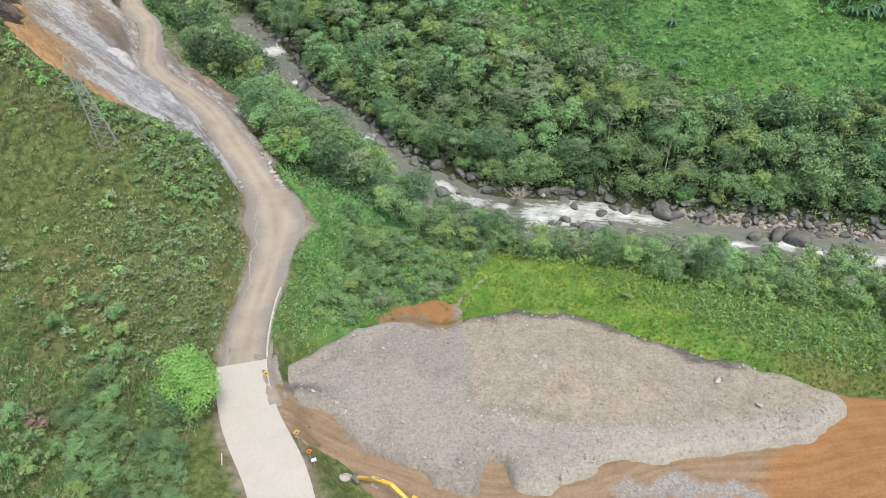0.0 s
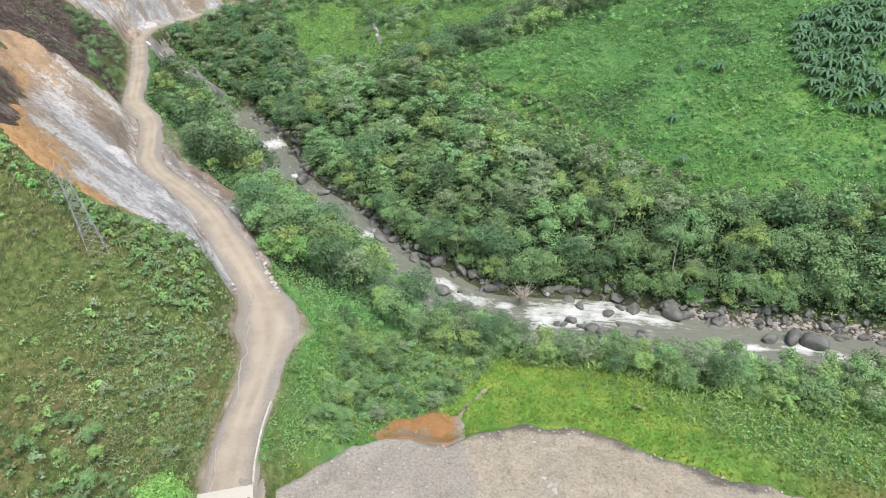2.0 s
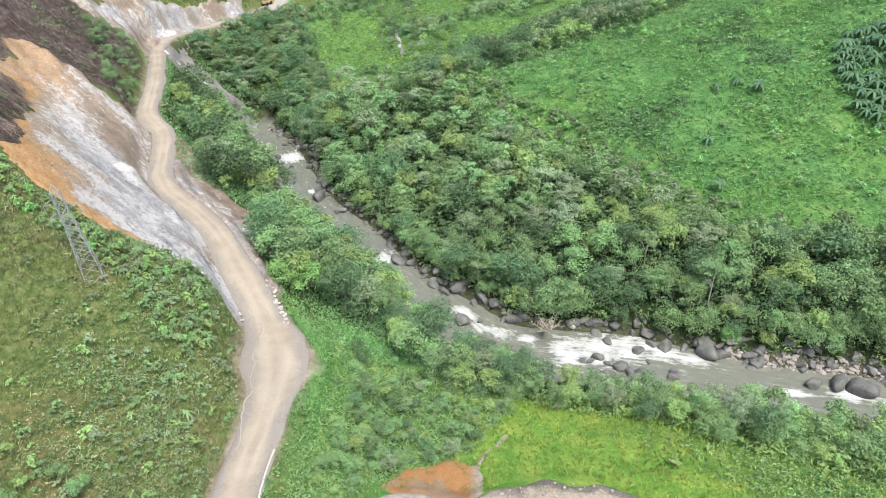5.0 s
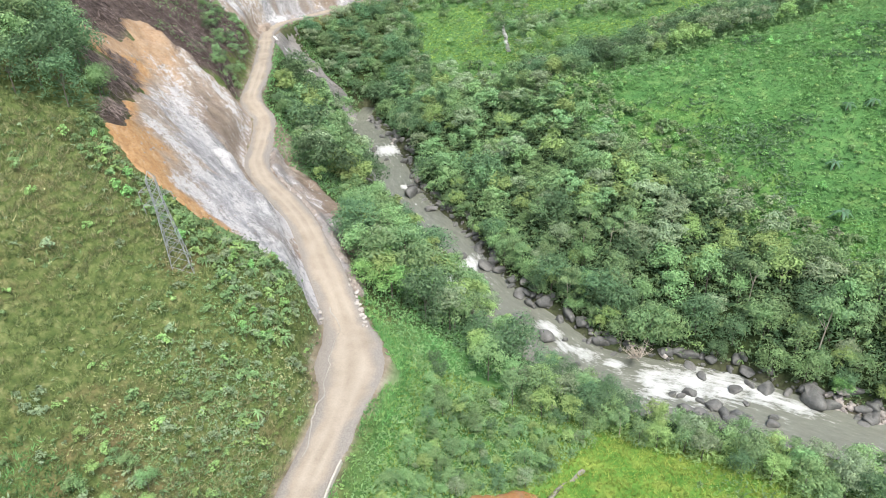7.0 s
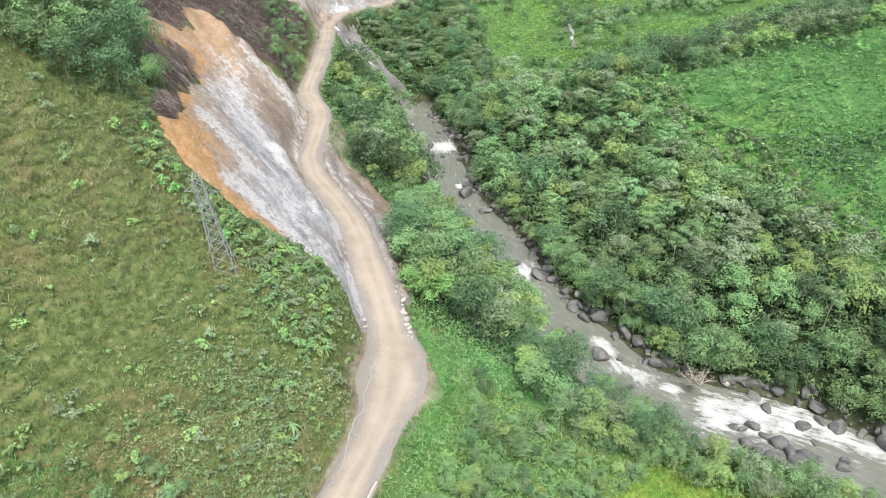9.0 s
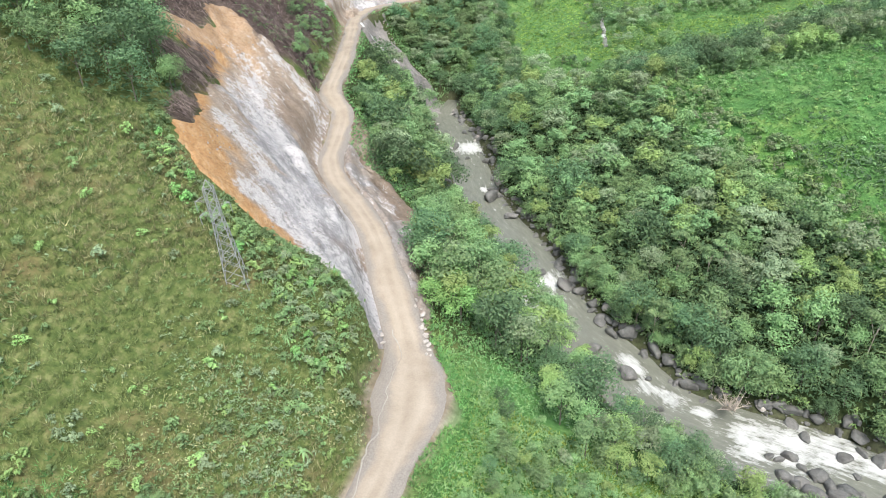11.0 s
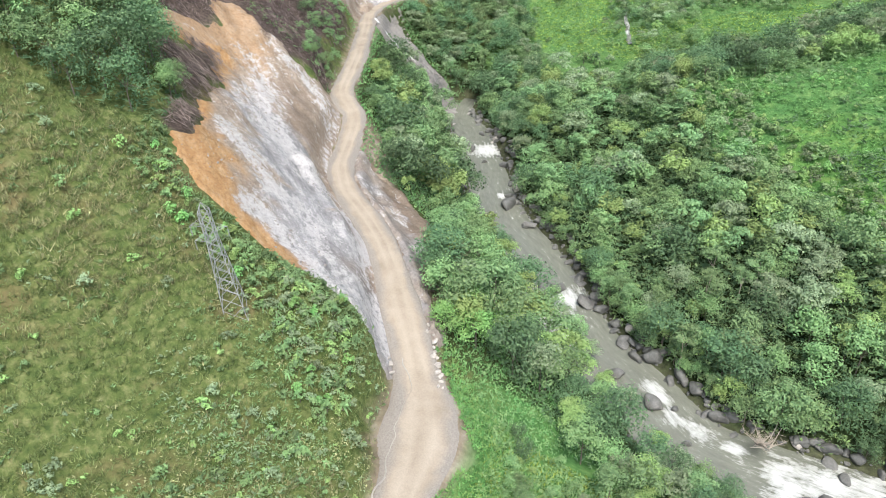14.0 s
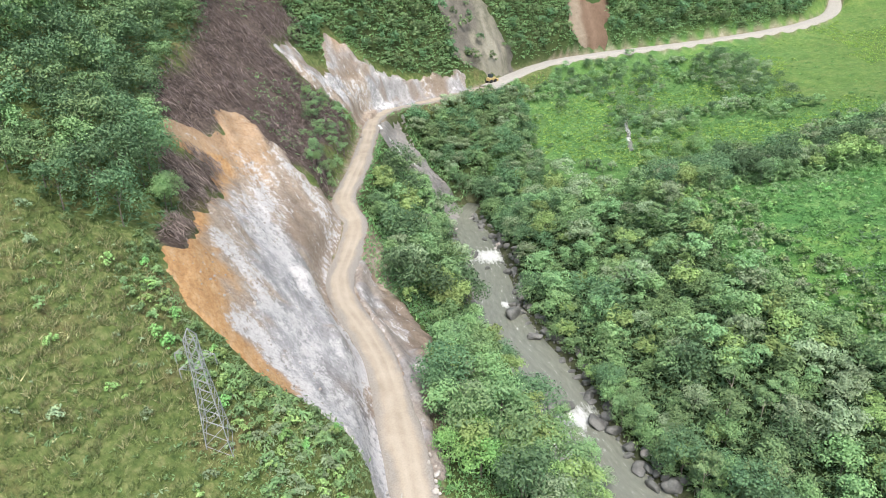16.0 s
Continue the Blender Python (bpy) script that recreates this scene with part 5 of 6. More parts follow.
def cover(name, poly, gap, r, mat, size, lean, label, away=(0.5, 0.2), blades=5, keep=None, low=0.0, high=0.0):
    """Grass and low leaves over an outline, as one mesh."""
    x, y = scatter(poly, gap, r, 0.5)
    d, _, v = near_line(x, y, river_line)
    e, _, w = near_line(x, y, road_line)
    ok = (d > v[:, 3] + away[0]) & (e > road_half(w[:, 1]) + away[1]) & (inside(x, y, PAD) < -0.6) & (inside(x, y, TRACK) < 0.2)
    for poly in BARE:
        ok &= inside(x, y, poly) < -0.3
    if keep is not None:
        ok &= keep(x, y) > r.random(len(x))
    x, y = x[ok], y[ok]
    z = ground_height(x, y)
    at = np.repeat(np.c_[x, y, z], blades, 0)
    n = len(at)
    s = np.repeat(r.uniform(0.6, 1.4, len(x)), blades) * size
    at = at + np.c_[r.normal(size=(n, 2)) * (s * 0.5)[:, None], low + s * r.uniform(0.1, 0.5, n) + high * np.repeat(r.random(len(x)) ** 2, blades)]
    facing = unit(r.normal(size=(n, 3)) * lean + np.array([0, 0, 0.7]))
    tagged(new(name, leaf_mesh(name, leaves(r, at, facing, s * r.uniform(0.8, 1.6, n), s * r.uniform(0.25, 0.5, n)), mat)), label, "ground cover", kind="stuff")


def tufts(name, poly, gap, r, mat, tall, label, blades=7, wide=0.07, keep=None, away=(0.5, 0.3)):
    """Tufts of thin grass blades over an outline, one mesh."""
    x, y = scatter(poly, gap, r, 0.5)
    d, _, v = near_line(x, y, river_line)
    e, _, w = near_line(x, y, road_line)
    ok = (d > v[:, 3] + away[0]) & (e > road_half(w[:, 1]) + away[1]) & (inside(x, y, PAD) < -0.6) & (inside(x, y, TRACK) < 0.2)
    for bare in BARE:
        ok &= inside(x, y, bare) < -0.3
    x, y = x[ok], y[ok]
    z = ground_height(x, y)
    if keep is not None:
        ok = keep(x, y, z) > r.random(len(x))
        x, y, z = x[ok], y[ok], z[ok]
    n = len(x) * blades
    foot = np.repeat(np.c_[x, y, z - 0.05], blades, 0) + np.c_[r.normal(size=(n, 2)) * 0.09, np.zeros(n)]
    s = np.repeat(r.uniform(0.6, 1.35, len(x)), blades) * tall * r.uniform(0.7, 1.2, n)
    way = unit(np.c_[r.normal(size=(n, 2)) * 0.55, np.full(n, 0.8)])
    side = unit(np.cross(way, r.normal(size=(n, 3)))) * (wide * s / tall)[:, None]
    tri = np.stack([foot - side, foot + side, foot + way * s[:, None]], 1)
    tagged(new(name, mesh_of(name, tri.reshape(-1, 3), np.arange(3 * n).reshape(-1, 3), mat)), label, "grass", kind="stuff")


def rows(x, y, z):
    """Grass thickens along the small terraces that cattle tread across a slope."""
    return 0.12 + 0.88 * ramp(np.sin(6.283 * (z + 1.0 * fractal(x, y, 6, 143)) / 1.1), -0.2, 0.6)


RIM_ZONE = [(-120, 180), (-84, 180), (-70, 150), (-30, 112), (-28, 92), (-62, 94), (-74, 104), (-104, 140)]
cover("rim_growth", RIM_ZONE, 0.55, rng, LEAF["mid"], 0.5, 0.7, "tangled green growth along the landslide rim", (1, 1.5), 5, keep=lambda x, y: 0.9 * (1 - ramp(-inside(x, y, SLIDE), 1.5, 4.0)) * (inside(x, y, TOP_BRUSH) < -2) * (inside(x, y, RIM_BRUSH) < -1), low=0.1)
cover("forest_undergrowth", FOREST, 0.9, rng, LEAF["dark"], 0.6, 0.5, "dense leafy undergrowth of the far bank forest", (2.2, 2), 7, low=0.3, high=3.2)
cover("forest_understorey", FOREST, 1.0, rng, LEAF["mid"], 0.55, 0.6, "mid green understorey of the far bank forest", (2.2, 2), 7, low=1.2, high=4.8)
cover("edge_skirt", FRONT, 0.9, rng, LEAF["yellow"], 0.5, 0.6, "yellow-green skirts of foliage over the far river edge", (1.2, 2), 6, keep=lambda x, y: (1 - ramp(near_line(x, y, river_line)[0], 10, 13)) * ramp(fractal(x, y, 5, 191), -0.15, 0.25), low=0.5, high=4.2)
cover("edge_growth", FRONT, 0.8, rng, LEAF["mid"], 0.55, 0.6, "leafy curtain of creepers along the far river edge", (1.3, 2), 6, keep=lambda x, y: 1 - ramp(near_line(x, y, river_line)[0], 10, 13), low=0.3, high=3.6)
cover("wood_undergrowth", UPPER_WOOD, 1.0, rng, LEAF["dark"], 0.6, 0.6, "leafy undergrowth of the wood above the landslide", blades=6, low=0.3, high=2.6)
VERGE = [(-34, 96), (-20, 96), (-8, 104), (-20, 124), (-40, 152), (-56, 172), (-66, 205), (-66, 222), (-92, 250), (-112, 250), (-114, 236), (-100, 218), (-90, 206), (-83, 182), (-79, 174), (-70, 160), (-60, 138), (-44, 120)]
cover("verge_growth", VERGE, 0.8, rng, LEAF["light"], 0.45, 0.6, "low green growth along the road verge", (0.6, 0.7), 5, keep=lambda x, y: (0.35 + 0.65 * ramp(near_line(x, y, road_line)[0], 4, 7)) * (inside(x, y, TOP_BRUSH) < -1), low=0.05)
cover("brush_greens", TOP_BRUSH, 1.3, rng, LEAF["mid"], 0.7, 0.6, "green regrowth sprouting through the felled brush", blades=5, keep=lambda x, y: ramp(fractal(x, y, 12, 141), 0.1, 0.5))
cover("bank_undergrowth", LEFT_BANK, 1.0, rng, LEAF["dark"], 0.55, 0.6, "dark leafy undergrowth between road and river", (0.4, 2.2), 5, low=0.3, high=1.3)
cover("near_undergrowth", NEAR_BANK, 0.75, rng, LEAF["yellow"], 0.6, 0.6, "leafy undergrowth along the near bank", (0.3, 2), 6, low=0.2, high=1.0)
cover("slope_undergrowth", SLOPE, 0.6, rng, LEAF["light"], 0.5, 0.6, "bright leafy growth below the road", (0.4, 0.6), 5, low=0.1)
tufts("hill_grass", HILL, 0.3, rng, GRASS["hill"], 0.6, "rough green hillside grass in trodden rows", 6, 0.045, rows)
tufts("lower_hill_grass", [(-27, 34), (-28, 52), (-29, 68), (-40, 73), (-56, 70), (-74, 62), (-74, 34)], 0.42, rng, GRASS["lush"], 0.6, "fresh green grass of the lower hillside", 6, 0.06, lambda x, y, z: ramp(fractal(x, y, 8, 193), -0.45, 0.1) * (1 - ramp(y + 0.2 * x, 52, 60)))
tufts("dry_hill_grass", HILL, 0.44, rng, GRASS["dry"], 0.8, "straw-coloured tussocks of hillside grass", 8, 0.045, lambda x, y, z: rows(x, y, z) * ramp(fractal(x, y, 14, 131), -0.5, 0.3))
NEAR_ROAD = lambda x, y: (1 - ramp(near_line(x, y, road_line)[0], 14, 28)) * ramp(y, 58, 66)
cover("hill_scrub", HILL, 0.55, rng, LEAF["mid"], 0.3, 0.7, "light green leafy scrub on the hillside", (2, 0.8), 4, keep=lambda x, y: NEAR_ROAD(x, y) * ramp(fractal(x, y, 5, 151), -0.3, 0.3), low=0.15, high=0.8)
cover("hill_bracken", HILL, 0.6, rng, GRASS["dry"], 0.28, 0.7, "pale dry bracken on the hillside", (2, 0.8), 4, keep=lambda x, y: (0.12 + NEAR_ROAD(x, y)) * ramp(fractal(x, y, 4, 153), 0.0, 0.4), low=0.15, high=0.6)
cover("hill_greys", HILL, 0.8, rng, LEAF["grey"], 0.4, 0.7, "grey-green herbs on the hillside", (2, 0.8), 4, keep=lambda x, y: (0.15 + NEAR_ROAD(x, y)) * ramp(fractal(x, y, 4, 155), 0.05, 0.4), low=0.2, high=0.9)
cover("hill_herbs", HILL, 0.9, rng, LEAF["mid"], 0.55, 0.5, "broad-leaved herbs among the hillside grass", keep=lambda x, y: ramp(fractal(x, y, 9, 133), 0.0, 0.6) * (1 - 0.7 * ramp(y, 70, 84)))
cover("far_growth", FAR_WOOD, 1.1, rng, LEAF["mid"], 0.9, 0.6, "leafy scrub covering the far hillside", (1, 1.5), 5, low=0.2, high=1.5)
MEADOW = [(150, 130), (112, 133), (84, 132.5), (71, 131), (61, 132), (51, 136), (42, 142), (35, 150), (28, 160), (20, 171), (9, 183), (-3, 196), (-8, 205), (-8, 212), (5, 214), (19, 219), (42, 230), (80, 262), (130, 270), (150, 200)]
cover("meadow_herbs", MEADOW, 1.0, rng, GRASS["lush"], 0.5, 0.4, "lush bright green meadow herbs", blades=4)
cover("meadow_bright", MEADOW, 0.95, rng, GRASS["bright"], 0.6, 0.5, "vivid light green broad-leaved patches in the meadow", blades=5, keep=lambda x, y: ramp(fractal(x, y, 12, 165), -0.3, 0.4), high=0.5)
cover("meadow_thicket", MEADOW, 1.3, rng, LEAF["dark"], 0.9, 0.7, "dark leafy thickets in the meadow", keep=lambda x, y: ramp(fractal(x, y, 16, 139), 0.35, 0.8), low=0.3)
cover("meadow_leaves", MEADOW, 1.15, rng, LEAF["mid"], 0.8, 0.6, "darker broad leaves across the meadow", keep=lambda x, y: 0.45 * ramp(fractal(x, y, 24, 137), 0.0, 0.7))
TERRACE = [(-20, 62), (-20, 100), (4, 99), (30, 95), (60, 86), (90, 78), (90, 62), (50, 63), (30, 70), (16, 78), (6, 79), (2, 75), (-8, 75), (-16, 71)]
tufts("terrace_grass", TERRACE, 0.55, rng, GRASS["gold"], 0.55, "bright green terrace grass", 6, 0.07)
tufts("verge_grass", VERGE, 0.6, rng, GRASS["lush"], 0.55, "bright green grass along the road verge", 5, 0.07, lambda x, y, z: (inside(x, y, TOP_BRUSH) < -1) * 1.0, away=(1, 0.5))
BRIGHT_VERGE = [(-24, 62), (-20, 70), (-18.5, 80), (-15, 88), (-13, 94), (-17, 99), (-24, 104), (-29, 110), (-36, 112), (-26, 98), (-20, 92), (-23, 84), (-25, 72)]
tufts("bright_verge_grass", BRIGHT_VERGE, 0.42, rng, GRASS["bright"], 0.6, "vivid green grass on the road's outer verge", 6, 0.075, lambda x, y, z: ramp(fractal(x, y, 5, 163), -0.5, 0.1), away=(1, 0.4))
cover("bright_verge_herbs", BRIGHT_VERGE, 0.7, rng, LEAF["bright"], 0.4, 0.6, "vivid green ferns and herbs on the outer verge", (1, 0.6), 5, low=0.1, high=0.5)
FAR_PASTURE = [(-60, 262), (-30, 250), (40, 262), (110, 280), (120, 380), (60, 420), (20, 376), (-14, 356), (-44, 336), (-62, 316), (-72, 284)]
cover("pasture_herbs", FAR_PASTURE, 1.45, rng, GRASS["lush"], 0.6, 0.6, "rough green far pasture", keep=lambda x, y: 1 - 0.9 * ramp(x, 8, 24) * ramp(y, 290, 310))
PASTURE_SHRUBS = [(-58, 262), (-30, 252), (36, 262), (60, 300), (16, 300), (-6, 330), (-14, 352), (-44, 334), (-62, 314), (-70, 286)]
grove(PASTURE_SHRUBS, 3.0, SHRUBS[:7], rng, "scattered over the far pasture", "shrubs in the far pasture", "leafy_shrub", (0.9, 2.2), limit=10, away=(0.5, 2.5), keep=lambda x, y: np.where(inside(x, y, LIME) > 0, 0.06, ramp(fractal(x, y, 22, 183), -0.05, 0.35)), category="shrub")
cover("lime_grass", FAR_PASTURE, 1.3, rng, GRASS["gold"], 0.6, 0.5, "yellow-green grass strips in the far pasture", keep=lambda x, y: np.maximum(ramp(inside(x, y, LIME), -1, 2), ramp(-fractal(x, y, 22, 183), 0.0, 0.3)))
cover("bench_scrub", BENCH, 0.9, rng, LEAF["mid"], 0.4, 0.7, "grey-green tall herbs on the river terrace", (1, 1), 4, keep=lambda x, y: ramp(x + 8 * fractal(x, y, 7, 175), 14, 34), low=0.15, high=0.7)
cover("bench_bracken", BENCH, 0.9, rng, LEAF["yellow"], 0.42, 0.7, "yellow-green bracken on the river terrace", (1, 1), 4, keep=lambda x, y: ramp(x + 8 * fractal(x, y, 7, 177), 18, 40), low=0.15, high=0.6)
cover("row_undergrowth", ROW, 1.0, rng, LEAF["light"], 0.9, 0.6, "light green undergrowth of the tree row", high=2.5)
cover("gully_scrub", GULLY, 1.3, rng, LEAF["yellow"], 0.9, 0.6, "olive scrub in the side gully", keep=lambda x, y: ramp(fractal(x, y, 9, 161), -0.3, 0.3), high=1.2)
cover("bank_scrub", FAR_BANK, 1.2, rng, LEAF["mid"], 0.9, 0.6, "leafy undergrowth below the far road", (0.3, 1.0), high=2.0)


EDGE_BAND = [(150, 126), (112, 129), (84, 128.5), (71, 127), (61, 128), (51, 132), (41, 138), (33, 146), (26, 156), (18, 167), (7, 179), (-6, 192), (-16, 203), (-14, 216), (-4, 216), (5, 207), (15, 195), (26, 182), (34, 168), (42, 154), (50, 145), (58, 138), (70, 134), (84, 135), (112, 136), (150, 133)]
grove(EDGE_BAND, 2.1, SHRUBS[:5] + [SHRUBS[k] for k in (1, 3, 4, 7, 8)], rng, "at the edge of the bright meadow", "shrubs between forest and meadow", "leafy_shrub", (0.7, 1.7), limit=30, away=(3, 3), keep=0.8, category="shrub")
grove(MEADOW, 1.9, [LOW[k] for k in (0, 1, 1, 4, 4, 1, 4)] + [SHRUBS[k] for k in (1, 7)], rng, "dotting the bright meadow", "shrubs dotting the meadow", "leafy_shrub", (0.5, 1.2), limit=0, away=(3, 3), keep=lambda x, y: 0.12 + 0.42 * ramp(fractal(x, y, 14, 181), -0.1, 0.5), category="shrub")


def big_leaves(name, at, mat, label, category, group, r, count=9, long=2.6, wide=0.55, tall=2.0):
    """A banana-like plant: a stem and long arched leaves, each a part."""
    ob = tagged(new(name), label, category, group)
    ob.location = at
    part("stem", tube((0, 0, -0.3), (0, 0, tall), 0.16, 0.1, 7), M_BARK, ob)
    for k in range(count):
        a, up, ln = 6.283 * k / count + r.uniform(-0.3, 0.3), r.uniform(0.5, 1.2), long * r.uniform(0.75, 1.15)
        rows = []
        for j in range(6):
            t = j / 5
            rad, h = ln * t * 0.85, tall * 0.9 + up * 1.6 * t - 2.3 * t * t
            w = wide * math.sin(math.pi * (0.08 + 0.87 * t)) ** 0.7 / 2
            c, s = math.cos(a), math.sin(a)
            for side in (-1, 0, 1):
                rows.append((c * rad - s * w * side, s * rad + c * w * side, h - abs(side) * w * 0.35))
        under("leaf", mesh_of("leaf", rows, grid_faces(6, 3), mat, True), ob)
    return ob


banana = [big_leaves("banana_plant", (0, 0, -60), LEAF["banana"], "dark green banana plant with long arching leaves", "plant", "banana plants on the meadow", np.random.default_rng(s)) for s in (1, 2, 3)]
bx, by = scatter([(86, 168), (92, 156), (112, 156), (122, 190), (112, 202), (94, 200), (88, 184)], 2.5, rng, 0.55)
bx, by = np.r_[bx, [52, 54, 65, 60, 69]], np.r_[by, [150, 166, 184, 184, 181]]
for k, (px, py) in enumerate(zip(bx, by)):
    if rng.random() < 0.72 or k > len(bx) - 6:
        s = rng.uniform(0.75, 1.3)
        m = Matrix.Translation((px, py, floor_z(px, py))) @ Matrix.Rotation(rng.uniform(0, 6.28), 4, "Z") @ Matrix.Diagonal((s, s, s, 1))
        copy_thing(banana[k % 3], m)
for ob in banana:
    for o in (*ob.children, ob):
        bpy.data.objects.remove(o)


fern = big_leaves("fern", (0, 0, -60), LEAF["light"], "bright green fern with arching fronds on the hillside", "plant", "ferns on the hillside", np.random.default_rng(7), 8, 1.5, 0.34, 0.5)
fx, fy = scatter([(-56, 99), (-47, 100.5), (-41, 101.5), (-35.5, 96), (-33.5, 88), (-32.5, 76), (-35, 72), (-38, 84), (-45, 92), (-54, 95)], 3.1, rng, 0.5)
for px, py in zip(fx, fy):
    s = rng.uniform(0.5, 0.95)
    copy_thing(fern, Matrix.Translation((px, py, floor_z(px, py))) @ Matrix.Rotation(rng.uniform(0, 6.28), 4, "Z") @ Matrix.Diagonal((s, s, s, 1)))
for o in (*fern.children, fern):
    bpy.data.objects.remove(o)


def brush(name, poly, gap, r, label, long=2.2, wide=(0.05, 0.16), per=4):
    """Felled brown branches lying mostly down the slope, one mesh."""
    x, y = scatter(poly, gap, r, 0.5)
    ok = (inside(x, y, SLIDE) < 0.8) & (inside(x, y, ROCK_CUT) < 0) & (near_line(x, y, road_line)[0] > 3.5)
    ok &= r.random(len(x)) < 0.35 + 0.65 * ramp(fractal(x, y, 7, 191), -0.25, 0.3)
    x, y = np.repeat(x[ok], per), np.repeat(y[ok], per)
    n = len(x)
    x, y = x + r.normal(size=n) * 0.5, y + r.normal(size=n) * 0.5
    fall = np.c_[ground_height(x + 1, y, False) - ground_height(x - 1, y, False), ground_height(x, y + 1, False) - ground_height(x, y - 1, False)]
    way = unit(np.c_[-unit(fall) * 0.5 + r.normal(size=(n, 2)) * 0.8, np.zeros(n)])
    way[:, 2] = -np.hypot(*fall.T) / 2 * (unit(fall) * -way[:, :2]).sum(1) + r.normal(size=n) * 0.4
    way, at = unit(way), np.c_[x, y, ground_height(x, y) + r.uniform(0.1, 0.8, n) + 0.9 * ramp(fractal(x, y, 7, 191), -0.1, 0.6)]
    a = way * (long * r.uniform(0.3, 1.3, n) / 2)[:, None]
    side = unit(np.cross(way, r.normal(size=(n, 3)) * 0.4 + np.array([0, 0, 1]))) * r.uniform(*wide, n)[:, None] / 2
    q = np.stack([at - a, at + side - a * 0.3, at + a, at - side - a * 0.3], 1)
    tagged(new(name, leaf_mesh(name, q, M_TWIG)), label, "brush", kind="stuff")


brush("felled_brush", RIM_BRUSH, 0.5, rng, "brown felled branches along the landslide rim")
brush("felled_undergrowth", TOP_BRUSH, 0.75, rng, "brown felled undergrowth covering the slope above the road", 1.8, (0.05, 0.2))
brush("felled_trunks", TOP_BRUSH, 1.7, rng, "long pale felled stems across the slope", 5.0, (0.08, 0.18), 1)

# ---------------------------------------------------------------- stones
def boulder_mesh(seed, mat):
    """A water-worn rock: a ball with flat sides knocked off and its edges rounded."""
    r = random.Random(seed)
    bm = bmesh.new()
    bmesh.ops.create_icosphere(bm, subdivisions=3, radius=1.05)
    sides = [(Vector((r.gauss(0, 1), r.gauss(0, 1), r.gauss(0, 0.8))).normalized(), r.uniform(0.55, 0.9)) for _ in range(13)]
    for v in bm.verts:
        for n, d in sides:
            over = v.co.dot(n) - d
            if over > 0:
                v.co -= n * over * 0.95
    bmesh.ops.smooth_vert(bm, verts=bm.verts[:], factor=0.25, use_axis_x=True, use_axis_y=True, use_axis_z=True)
    for v in bm.verts:
        v.co *= 1 + 0.1 * noise.noise(v.co * 2.4 + Vector((seed, 0, 0)))
        v.co = Vector((v.co.x * 1.15, v.co.y * 0.92, v.co.z * 0.78))
    for f in bm.faces:
        f.smooth = True
    me = bpy.data.meshes.new("boulder")
    bm.to_mesh(me)
    bm.free()
    me.materials.append(mat)
    return me


DARK_ROCKS = [boulder_mesh(s, M_STONE) for s in range(6)]
PALE_ROCKS = [boulder_mesh(s + 20, M_PALE) for s in range(4)]


def boulder(mesh, x, y, z, s, r, label, group, name="boulder"):
    ob = new(name, mesh)
    ob.matrix_world = Matrix.Translation((x, y, z)) @ Euler((r.uniform(-0.25, 0.25), r.uniform(-0.25, 0.25), r.uniform(0, 6.28))).to_matrix().to_4x4() @ Matrix.Diagonal((s, s * r.uniform(0.7, 1), s * 0.85, 1))
    return tagged(ob, label, "rock", group)


IN_WATER = [(21.2, 107.8, 1.0), (21.6, 103.9, 0.9), (23.5, 107.4, 1.0), (24.6, 105.8, 1.2), (25.8, 109.3, 1.1), (26.9, 107.8, 1.0), (28.6, 107.1, 1.2), (30.0, 106.8, 1.0),
            (24.7, 116.3, 0.9), (29.5, 113.7, 1.0), (22.1, 111.9, 1.0), (19.5, 111.1, 0.6), (20.8, 110.9, 0.6), (23.8, 110.2, 0.6), (30.8, 110.8, 0.5), (34.3, 108.2, 0.7),
            (33.9, 106.6, 0.8), (41.1, 113.3, 1.9), (43.8, 112.4, 1.2), (34.6, 114.9, 1.3), (32.2, 115.5, 0.8), (48.8, 110.4, 1.1), (49.6, 110.5, 1.0), (-7.5, 127.9, 1.1),
            (-5.1, 132.9, 1.0), (-2.3, 133.2, 1.4), (-7.5, 136.1, 1.2), (-4.8, 136.9, 1.0), (2.4, 129.4, 1.3), (4.8, 127.1, 1.2), (-1.3, 122.9, 1.3), (4.1, 116.4, 0.6),
            (1.9, 123.0, 0.6), (7.5, 124.4, 0.6), (-56.0, 203.7, 1.2), (-56.6, 214.0, 0.8), (-38.7, 176.7, 1.9), (-39.9, 181.1, 1.0), (-37.7, 178.5, 1.0), (-31.9, 169.3, 1.3),
            (-32.8, 168.9, 0.8), (-24.0, 147.2, 1.6), (-21.5, 147.9, 1.6), (-15.6, 145.1, 1.5), (-13.8, 147.0, 1.2), (-50.8, 197.5, 0.7), (60.3, 105.1, 1.7), (63.0, 103.2, 1.9), (56.1, 105.0, 1.2), (25.6, 109.1, 0.9), (27.6, 106.2, 1.2), (29.4, 107.3, 1.2), (22.6, 107.0, 1.0), (41.4, 114.4, 1.5)]
for x, y, s in IN_WATER:
    d, _, v = near_line([x], [y], river_line)
    boulder(DARK_ROCKS[rng.integers(6)], x, y, max(v[0, 2], floor_z(x, y)) + 0.25 * s, 1.3 * s, rng, "dark grey boulder standing in the river", "boulders in the river")
c = spline(RIVER[1:18], 1.35)
tan = unit(np.gradient(c[:, :2], axis=0))
spots = []
